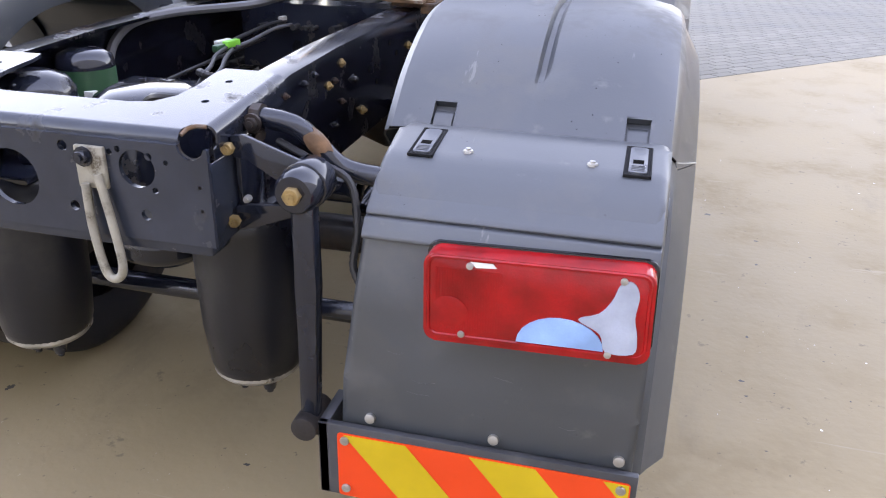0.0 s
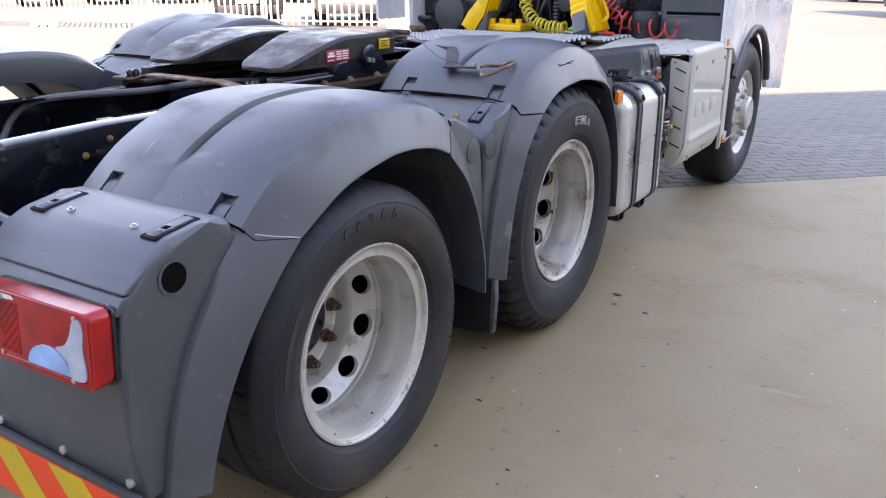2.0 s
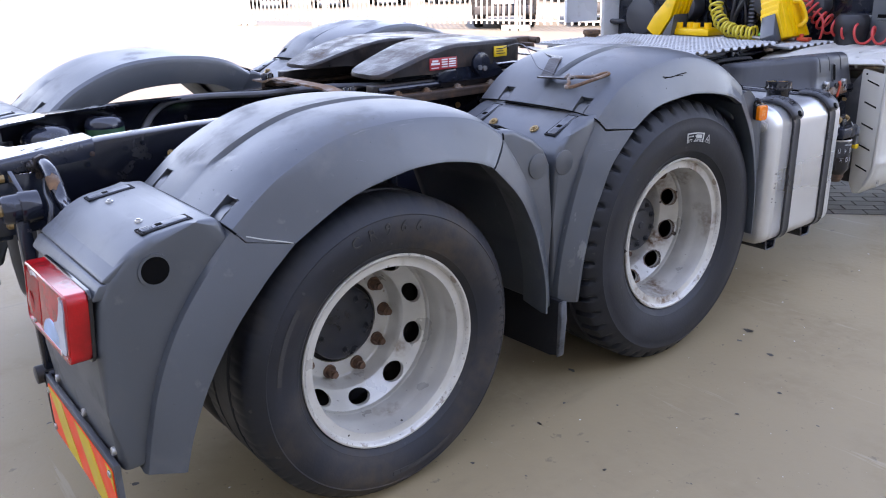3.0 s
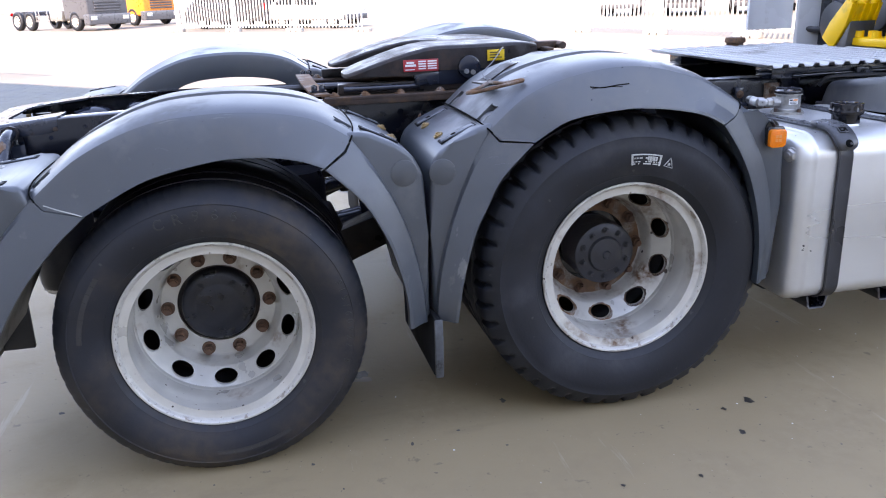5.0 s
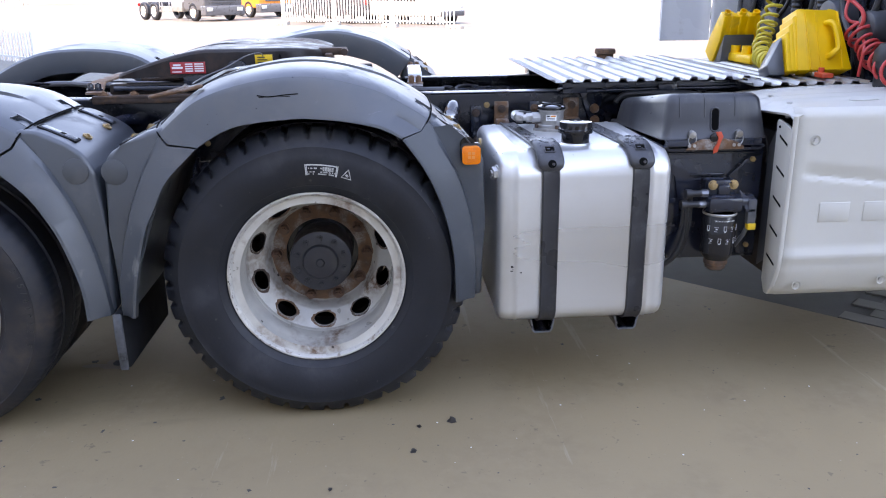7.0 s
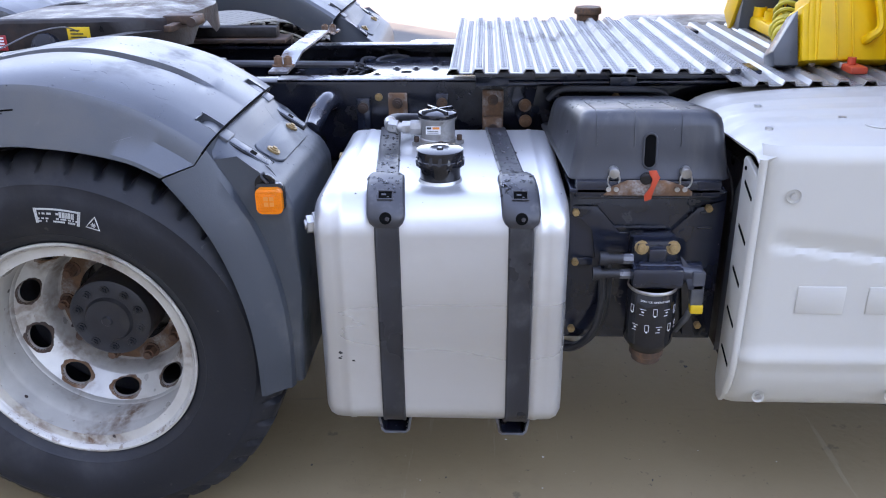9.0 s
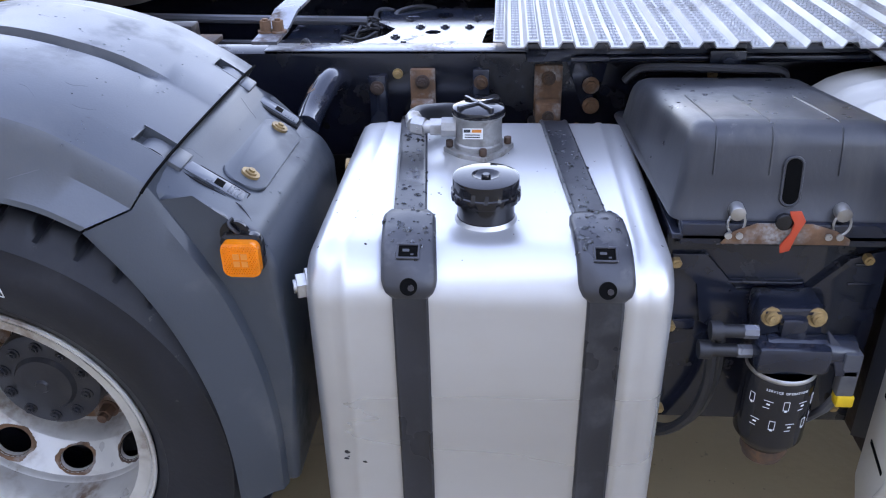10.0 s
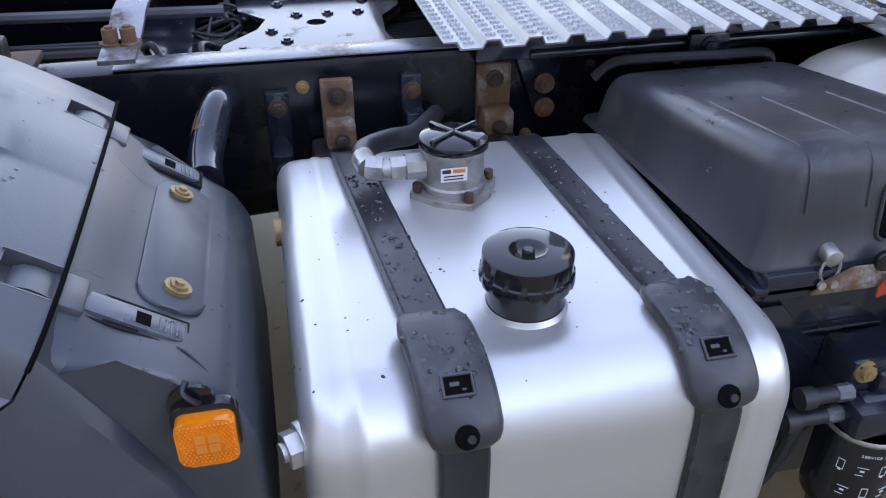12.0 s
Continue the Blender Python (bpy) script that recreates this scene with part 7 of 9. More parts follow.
# ---- battery carrier and cover ----
def battery_box():
    bm = bmesh.new()
    # tapered moulded cover, open below
    def ring(z, x0, x1, y0, y1, r):
        return [((x0 + x1) / 2 + a, (y0 + y1) / 2 + b, z) for a, b in rounded_rect(x1 - x0, y1 - y0, r, 6)]
    rows = [ring(0.936, 0.470, 1.034, 2.550, 2.968, 0.026), ring(0.940, 0.471, 1.034, 2.551, 2.967, 0.026), ring(0.943, 0.473, 1.031, 2.553, 2.965, 0.026), ring(1.00, 0.482, 1.023, 2.566, 2.958, 0.034), ring(1.060, 0.492, 1.013, 2.576, 2.948, 0.036),
            ring(1.075, 0.496, 1.008, 2.581, 2.943, 0.036), ring(1.085, 0.502, 0.999, 2.589, 2.935, 0.034), ring(1.091, 0.512, 0.988, 2.600, 2.924, 0.030), ring(1.093, 0.535, 0.965, 2.620, 2.904, 0.022)]
    rows = [[(x, y, z - 0.075 * max(0, (0.98 - x) / 0.5) * (1 if z > 0.98 else 0.15)) for x, y, z in r] for r in rows]
    rows = [[(x, y + 0.034 * max(0.0, (2.75 - y) / 0.2) * (x - 0.50) / 0.53, z) for x, y, z in r] for r in rows]
    loft(bm, rows, closed=True)
    b = bmesh.new()
    b.faces.new([b.verts.new(Vector(p)) for p in rows[-1]])
    merge(bm, b)
    cover = part("battery_cover", bm, M_COVER, truck, "dark grey moulded battery box cover with a slot", smooth=50)
    m = facing((1.0225, 2.772, 1.005), (0, 1, 0), (-0.14, 0, 1))
    bm = bmesh.new()
    slab(bm, [m @ Vector((a, b_, 0)) for a, b_ in rounded_rect(0.026, 0.078, 0.0125)], m.to_3x3() @ Vector((0, 0, 1)), 0.0025)
    part("slot", bm, M_VOID, cover, "dark slot")
    bm = bmesh.new()
    tube(bm, [m @ Vector((a, b_, 0.002)) for a, b_ in rounded_rect(0.030, 0.082, 0.0145)], 0.0025, 6, closed=True)
    part("slot_rim", bm, M_DARK_PLASTIC, cover)
    for y in (2.645, 2.735, 2.845):
        bm = bmesh.new()
        tube(bm, [(1.0215, y, 1.015), (1.0175, y, 1.04), (1.0135, y, 1.060), (1.008, y, 1.0755), (0.996, y, 1.0865), (0.975, y, 1.0905), (0.90, y, 1.081), (0.75, y, 1.0585)], 0.0022, 5)
        part("rib", bm, M_COVER, cover)
    for y in (2.688, 2.858):
        bm = bmesh.new()
        cyl(bm, (1.020, y, 0.958), (1.048, y, 0.955), 0.013, seg=14, bevel=0.002)
        pin = part("pin", bm, M_STEEL, cover, "steel locking pin with a pull ring")
        bm = bmesh.new()
        ring_pts = [(1.045, y + 0.014 * math.sin(a), 0.938 + 0.020 * math.cos(a)) for a in (2 * math.pi * k / 18 for k in range(18))]
        tube(bm, ring_pts, 0.0022, 6, closed=True)
        part("pull_ring", bm, M_STEEL, pin)
        bm = bmesh.new()
        cyl(bm, (1.012, y + 0.012, 0.942), (1.012, y + 0.012, 0.895), 0.009, seg=10)
        part("spring", bm, M_STEEL, pin)
    # carrier below
    bm = bmesh.new()
    box(bm, (0.46, 2.585, 0.905), (1.045, 2.955, 0.917), 0.003)
    box(bm, (1.00, 2.60, 0.895), (1.045, 2.945, 0.937), 0.004)
    carrier = part("battery_carrier", bm, M_FRAME, truck, "black battery carrier with rusty mounting plate")
    bm = bmesh.new()
    slab(bm, [(1.047, 2.665, 0.902), (1.047, 2.875, 0.902), (1.047, 2.875, 0.912), (1.047, 2.85, 0.928), (1.047, 2.81, 0.940), (1.047, 2.72, 0.940), (1.047, 2.685, 0.925)], (1, 0, 0), 0.004, 0.001)
    part("rusty_plate", bm, M_RUST, carrier, "rusty plate")
    for y in (2.676, 2.694, 2.838, 2.856):
        bm = bmesh.new()
        cyl(bm, (1.05, y, 0.918), (1.0545, y, 0.918), 0.006, seg=10)
        part("rivet", bm, M_STEEL, carrier)
    bm = bmesh.new()
    box(bm, (0.985, 2.590, 0.485), (1.0, 2.975, 0.897), 0.003)
    box(bm, (0.55, 2.60, 0.485), (0.985, 2.96, 0.90), 0.01)
    body = part("carrier_panel", bm, M_FRAME, carrier)
    for z, y0, y1 in ((0.884, 2.60, 2.945), (0.806, 2.70, 2.83), (0.806, 2.905, 2.945), (0.845, 2.91, 2.94)):
        bm = bmesh.new()
        box(bm, (1.0, y0, z - 0.004), (1.016, y1, z + 0.003), 0.003, 2)
        part("folded_edge", bm, M_FRAME, body)
    bm = bmesh.new()
    tube(bm, spline([(0.985, 2.965, 0.96), (1.005, 2.975, 0.93), (1.01, 2.985, 0.88), (0.99, 2.99, 0.84)], 6), 0.003, 6)
    part("cable", bm, M_HOSE, body)
    bm = bmesh.new()
    slab(bm, [(1.001, 2.60, 0.86), (1.001, 2.66, 0.86), (1.001, 2.72, 0.785), (1.001, 2.84, 0.785), (1.001, 2.90, 0.855), (1.001, 2.965, 0.875), (1.001, 2.965, 0.50), (1.001, 2.90, 0.50), (1.001, 2.88, 0.70), (1.001, 2.70, 0.70), (1.001, 2.66, 0.72), (1.001, 2.65, 0.80), (1.001, 2.62, 0.83), (1.001, 2.60, 0.83)], (1, 0, 0), 0.012, 0.002)
    slab(bm, [(1.001, 2.60, 0.72), (1.001, 2.655, 0.72), (1.001, 2.655, 0.70), (1.001, 2.60, 0.70)], (1, 0, 0), 0.012, 0.002)
    part("bracket", bm, M_FRAME, carrier)
    for y, z in ((2.606, 0.846), (2.928, 0.858), (2.61, 0.712), (2.61, 0.52), (2.935, 0.535)):
        bm = bmesh.new()
        bolt(bm, (1.013, y, z), (1, 0, 0), 0.0095, 0.012, washer=False)
        part("bolt", bm, M_BRASS, carrier)
    # red pull tag with a black knob
    bm = bmesh.new()
    slab(bm, [(1.052, 2.767, 0.965), (1.056, 2.784, 0.968), (1.056, 2.794, 0.95), (1.056, 2.784, 0.925), (1.056, 2.777, 0.895), (1.056, 2.762, 0.890), (1.056, 2.760, 0.905), (1.056, 2.774, 0.925), (1.056, 2.778, 0.945), (1.054, 2.770, 0.955)], (1, 0, 0), 0.004, 0.001)
    tagp = part("red_tag", bm, M_RED_TAG, carrier, "red plastic pull tag")
    bm = bmesh.new()
    cyl(bm, (1.045, 2.763, 0.945), (1.056, 2.763, 0.945), 0.015, seg=20, bevel=0.003)
    part("knob", bm, M_CAP, tagp)
    # fuel filter
    fx, fy = 1.083, 2.795
    bm = bmesh.new()
    lathe(bm, [(0.0, 0.505), (0.040, 0.505), (0.044, 0.512), (0.060, 0.535), (0.061, 0.54), (0.061, 0.672), (0.056, 0.680), (0.056, 0.685)], Matrix.Translation((fx, fy, 0)), 40)
    can = part("fuel_filter", bm, M_CAP, truck, "black spin-on fuel filter with white print below a black filter head")
    bm = bmesh.new()
    lathe(bm, [(0.0, 0.470), (0.030, 0.470), (0.036, 0.476), (0.036, 0.488), (0.042, 0.492), (0.042, 0.512)], Matrix.Translation((fx, fy, 0)), 28)
    part("drain_bowl", bm, M_RUST_DARK, can, "amber stained drain bowl")
    bm = bmesh.new()
    lathe(bm, [(0.0575, 0.676), (0.060, 0.679), (0.060, 0.683), (0.0575, 0.686)], Matrix.Translation((fx, fy, 0)), 40, close=True)
    part("seal_ring", bm, M_STEEL, can)
    bm = bmesh.new()
    box(bm, (1.012, fy - 0.06, 0.69), (fx + 0.05, fy + 0.065, 0.745), 0.012)
    box(bm, (1.012, fy - 0.055, 0.735), (fx + 0.005, fy + 0.055, 0.80), 0.010)
    box(bm, (fx - 0.02, fy - 0.02, 0.735), (fx + 0.02, fy + 0.025, 0.785), 0.008)
    cyl(bm, (fx + 0.012, fy - 0.04, 0.722), (fx + 0.012, fy + 0.11, 0.722), 0.028, seg=20, bevel=0.004)
    slab(bm, [(fx + 0.02, fy + 0.055, 0.76), (fx + 0.045, fy + 0.075, 0.69), (fx + 0.045, fy + 0.11, 0.69), (fx + 0.045, fy + 0.11, 0.70)], (0, 0, 1), 0.01, 0.001)
    part("filter_head", bm, M_FRAME, can, "black filter head")
    for dy in (-0.035, 0.04):
        bm = bmesh.new()
        bolt(bm, (fx + 0.002, fy + dy, 0.782), (1, 0, 0.2), 0.012, 0.012)
        part("bolt", bm, M_BRASS, can)
    for dz, lng in ((0.755, 0.06), (0.715, 0.075)):
        bm = bmesh.new()
        cyl(bm, (fx + 0.01, fy - 0.055, dz), (fx + 0.01, fy - 0.055 - lng * 0.4, dz), 0.013, seg=8)
        part("connector", bm, M_WORN_STEEL, can)
        bm = bmesh.new()
        cyl(bm, (fx + 0.01, fy - 0.055 - lng * 0.4, dz), (fx + 0.01, fy - 0.055 - lng, dz), 0.012, seg=12)
        cyl(bm, (fx + 0.01, fy - 0.055 - lng, dz), (fx + 0.01, fy - 0.075 - lng, dz), 0.017, seg=12)
        part("connector_hose", bm, M_HOSE, can)
    bm = bmesh.new()
    tube(bm, spline([(fx + 0.005, fy - 0.125, 0.71), (fx - 0.01, fy - 0.12, 0.62), (fx - 0.03, fy - 0.135, 0.53), (fx - 0.06, fy - 0.18, 0.465), (fx - 0.1, fy - 0.24, 0.455), (fx - 0.15, fy - 0.30, 0.47)], 8), 0.010, 8)
    part("fuel_line", bm, M_HOSE, can)
    bm = bmesh.new()
    tube(bm, spline([(fx + 0.005, fy - 0.115, 0.755), (fx - 0.015, fy - 0.105, 0.64), (fx - 0.035, fy - 0.12, 0.54), (fx - 0.06, fy - 0.165, 0.475), (fx - 0.1, fy - 0.22, 0.465)], 8), 0.009, 8)
    part("fuel_line", bm, M_HOSE, can)
    bm = bmesh.new()
    box(bm, (fx + 0.02, fy + 0.085, 0.645), (fx + 0.045, fy + 0.115, 0.735), 0.004)
    tube(bm, [(fx + 0.03, fy + 0.10, 0.65), (fx + 0.02, fy + 0.085, 0.60), (fx - 0.01, fy + 0.07, 0.55)], 0.008, 8)
    part("sensor", bm, M_DARK_PLASTIC, can)
    bm = bmesh.new()
    box(bm, (fx + 0.022, fy + 0.087, 0.625), (fx + 0.048, fy + 0.117, 0.648), 0.003)
    part("yellow_clip", bm, M_LABEL_YELLOW, can, "yellow clip")
    # print round the can
    bm = bmesh.new()
    r = 0.0613
    for i, ch in enumerate("SERVICE OPERATIONS"):
        a = radians(-34 + i * 3.9)
        if ch != " ":
            merge(bm, lettering(ch, 0.0068, 0.0003, facing((fx + r * math.cos(a), fy + r * math.sin(a), 0.662), (-math.sin(a), math.cos(a), 0), (0, 0, 1))))
    for row, z in enumerate((0.635, 0.590)):
        for i in range(5):
            a = radians(-56 + 28 * i + 12 * row)
            fm = facing((fx + r * math.cos(a), fy + r * math.sin(a), z), (-math.sin(a), math.cos(a), 0), (0, 0, 1))
            if (i + row) % 2 == 0:
                for lo, hi in (((-0.005, -0.010), (-0.0042, 0.009)), ((0.0042, -0.010), (0.005, 0.009)), ((-0.005, -0.010), (0.005, -0.0092)), ((-0.005, 0.0082), (0.005, 0.009)), ((-0.002, -0.013), (0.002, -0.010))):
                    box(bm, (*lo, -0.0004), (*hi, 0.0004), 0, 1, fm)
            else:
                box(bm, (-0.008, 0.004, -0.0004), (0.008, 0.0048, 0.0004), 0, 1, fm)
                box(bm, (-0.003, -0.004, -0.0004), (0.003, -0.001, 0.0004), 0, 1, fm)
                box(bm, (-0.008, -0.011, -0.0004), (0.003, -0.0102, 0.0004), 0, 1, fm)
    part("print", bm, M_WHITE_INK, can)


battery_box()


# ---- side skirt and cab ----
def skirt():
    # outer panel: a shallow dished moulding, thick at its edges
    ys, zs = (2.985, 3.735), (0.372, 1.062)
    bm = bmesh.new()
    n = 48
    secs = []
    for i in range(n + 1):
        y = ys[0] + (ys[1] - ys[0]) * i / n
        e = min(1.0, min(i, n - i) / 2.4)
        s = []
        for j in range(71):
            z = zs[0] + (zs[1] - zs[0]) * j / 70
            f = min(1.0, min(j, 70 - j) / 3.5)
            x = 1.196 - 0.022 * (1 - e) ** 2 - 0.020 * (1 - f) ** 2
            x += 0.011 * max(0, 1 - abs((z - 0.54) / 0.036))
            u = z - (0.838 - 0.115 * (y - 3.02))
            x -= 0.011 * max(0.0, min(1.0, (u + 0.012) / 0.006, (0.045 - u) / 0.045)) * max(0.0, min(1.0, (y - 3.02) / 0.03))
            x -= 0.06 * max(0, (0.50 - z) / 0.14) ** 1.5
            s.append((x, y, z))
        secs.append(s)
    loft(bm, secs, thick=0.012)
    panel = part("side_skirt", bm, M_WHITE_DULL, truck, "white plastic side skirt with pressed grooves and a slatted rear face", smooth=45)
    for y, z in ((3.055, 0.955), (3.385, 0.962), (3.055, 0.43), (3.37, 0.44), (3.66, 0.965)):
        bm = bmesh.new()
        x = 1.196 - (0.010 if z < 0.5 else -0.001)
        lathe(bm, [(0.016, 0.004), (0.014, 0.0), (0.008, -0.001)], Matrix.Translation((x, y, z)) @ Matrix.Rotation(radians(90), 4, "Y"), 20)
        part("screw_dish", bm, M_WHITE_DULL, panel)
        bm = bmesh.new()
        cyl(bm, (x, y, z), (x + 0.005, y, z), 0.007, seg=12)
        part("screw", bm, M_STEEL, panel)
    # raised shapes where the maker's letters stand
    for y in (3.155, 3.315, 3.475):
        bm = bmesh.new()
        box(bm, (1.190, y - 0.055, 0.665), (1.1995, y + 0.055, 0.735), 0.003)
        part("raised_bar", bm, M_WHITE_DULL, panel)
    # slatted rear face
    bm = bmesh.new()
    b = bmesh.new()
    plate = [(1.186, 0.985), (1.13, 0.998), (1.075, 1.010), (1.066, 1.0), (1.075, 0.42), (1.10, 0.375), (1.125, 0.375), (1.175, 0.45)]
    slab(b, [(x, 2.980, z) for x, z in plate], (0, 1, 0), 0.012, 0.003)
    merge(bm, b)
    side = part("rear_face", bm, M_WHITE_DULL, panel)
    bm = bmesh.new()
    tube(bm, spline([(1.152, 2.984, 0.42), (1.182, 2.984, 0.50), (1.187, 2.984, 0.60), (1.187, 2.984, 0.90), (1.186, 2.984, 1.035)], 5), 0.009, 12)
    part("edge_bead", bm, M_WHITE_DULL, panel)
    bm = bmesh.new()
    cyl(bm, (1.092, 2.9795, 0.985), (1.092, 2.9775, 0.985), 0.005, seg=12)
    part("screw_hole", bm, M_VOID, side)
    for k in range(5):
        z = 0.945 - 0.108 * k
        bm = bmesh.new()
        slab(bm, [(1.098, 2.9795, z + 0.014), (1.158, 2.9795, z - 0.010), (1.158, 2.9795, z - 0.018), (1.098, 2.9795, z + 0.006)], (0, -1, 0), 0.0015)
        part("slot", bm, M_VOID, side, "dark slot")
    # top plate with pressed ribs
    bm = bmesh.new()
    secs = []
    for i in range(25):
        y = 2.972 + (3.745 - 2.972) * i / 24
        s = []
        for j in range(41):
            x = 0.48 + (1.190 - 0.48) * j / 40
            z = 1.060 - 0.052 * math.exp(-(y - 2.972) / 0.16) * (1.19 - x) / 0.69 - 0.014 * max(0.0, (x - 1.14) / 0.05) ** 2
            for xr in (0.60, 0.72, 0.84, 0.96):
                z += 0.012 * max(0, 1 - abs(x - xr) / 0.028) if 3.0 < y < 3.62 else 0
            z -= (0.018, 0.006, 0.001)[i] if i < 3 else 0
            s.append((x, y, z))
        secs.append(s)
    loft(bm, secs, thick=0.008)
    topp = part("skirt_top", bm, M_WHITE_DULL, truck, "white ribbed top panel over the side skirt", smooth=45)
    for x, y in ((1.0, 3.05), (0.92, 3.25), (0.75, 3.1)):
        bm = bmesh.new()
        cyl(bm, (x, y, 1.0), (x, y, 1.066 - 0.052 * math.exp(-(y - 2.972) / 0.16) * (1.19 - x) / 0.69), 0.009, seg=12)
        part("screw", bm, M_STEEL, topp)
    bm = bmesh.new()
    tube(bm, spline([(0.98, 3.28, 1.060), (1.02, 3.30, 1.0605), (1.0, 3.38, 1.0605), (0.96, 3.36, 1.060)], 6, True), 0.002, 5, closed=True)
    part("pressed_mark", bm, M_WHITE_DULL, topp)
    # dark box that fills the skirt's inside
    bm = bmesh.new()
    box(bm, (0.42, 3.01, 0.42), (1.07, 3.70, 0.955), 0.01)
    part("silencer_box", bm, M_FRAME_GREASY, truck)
    bm = bmesh.new()
    slab(bm, [(1.00, 2.992, 0.90), (1.062, 2.992, 0.99), (1.068, 2.992, 0.50), (1.00, 2.992, 0.45)], (0, 1, 0), 0.006)
    part("inner_shield", bm, M_DARK_PLASTIC, truck)
    # panel beside the front wheel
    bm = bmesh.new()
    secs = []
    for i in range(9):
        y = 3.752 + 0.135 * i / 8
        s = []
        for j in range(19):
            z = 0.36 + 0.64 * j / 18
            cut = 0.0
            s.append((1.198 - 0.012 * (i / 8) ** 2, y - 0.09 * max(0, (z - 0.62)) * 0, z + (0.10 * i / 8 if j == 0 else 0)))
        secs.append(s)
    loft(bm, secs, thick=0.02)
    fp = part("front_skirt", bm, M_WHITE_DULL, truck, "white panel behind the front wheel")
    bm = bmesh.new()
    cyl(bm, (1.198, 3.806, 0.425), (1.206, 3.806, 0.425), 0.024, seg=20, bevel=0.003)
    part("side_reflector", bm, M_LENS_ORANGE, fp, "round amber reflector")


skirt()

# front wheel
FY, FZ = 4.43, 0.505
bm = bmesh.new()
lathe(bm, [(0.27, -0.25), (0.285, -0.03), (0.296, -0.005), (0.300, 0.003), (0.294, 0.005), (0.286, -0.004), (0.272, -0.02), (0.262, -0.035), (0.240, -0.020), (0.236, -0.018)], seg=60)
disc_patch(bm, 10, 0.185, 0.0, 0.236, -0.018, 0.211, 0.02)
lathe(bm, [(0.185, 0.0), (0.150, 0.010), (0.125, 0.012), (0.120, 0.016), (0.115, 0.05), (0.10, 0.06), (0.0, 0.062)], seg=48)
fw = part("wheel", bm, M_RIM, truck, "front wheel on a flat silver rim with a domed hub", smooth=30)
fw.matrix_basis = pose(1.165, FY, FZ, 0, 90, 0)
bm = bmesh.new()
lathe(bm, [(0.290, -0.020), (0.297, 0.000), (0.315, 0.014), (0.370, 0.028), (0.410, 0.031), (0.445, 0.024), (0.470, 0.010), (0.492, -0.008), (0.504, -0.022), (0.507, -0.060), (0.507, -0.26), (0.492, -0.285), (0.445, -0.31), (0.400, -0.315), (0.297, -0.285)], seg=90)
part("tyre", bm, M_TYRE, fw)
for n in range(10):
    a = 2 * math.pi * n / 10
    bm = bmesh.new()
    cyl(bm, (0.155 * math.cos(a), 0.155 * math.sin(a), 0.006), (0.155 * math.cos(a), 0.155 * math.sin(a), 0.035), 0.016, seg=6)
    part("wheel_nut", bm, M_STEEL, fw)
copy_thing(fw, pose(-1.165, FY, FZ, 0, -90, 0))


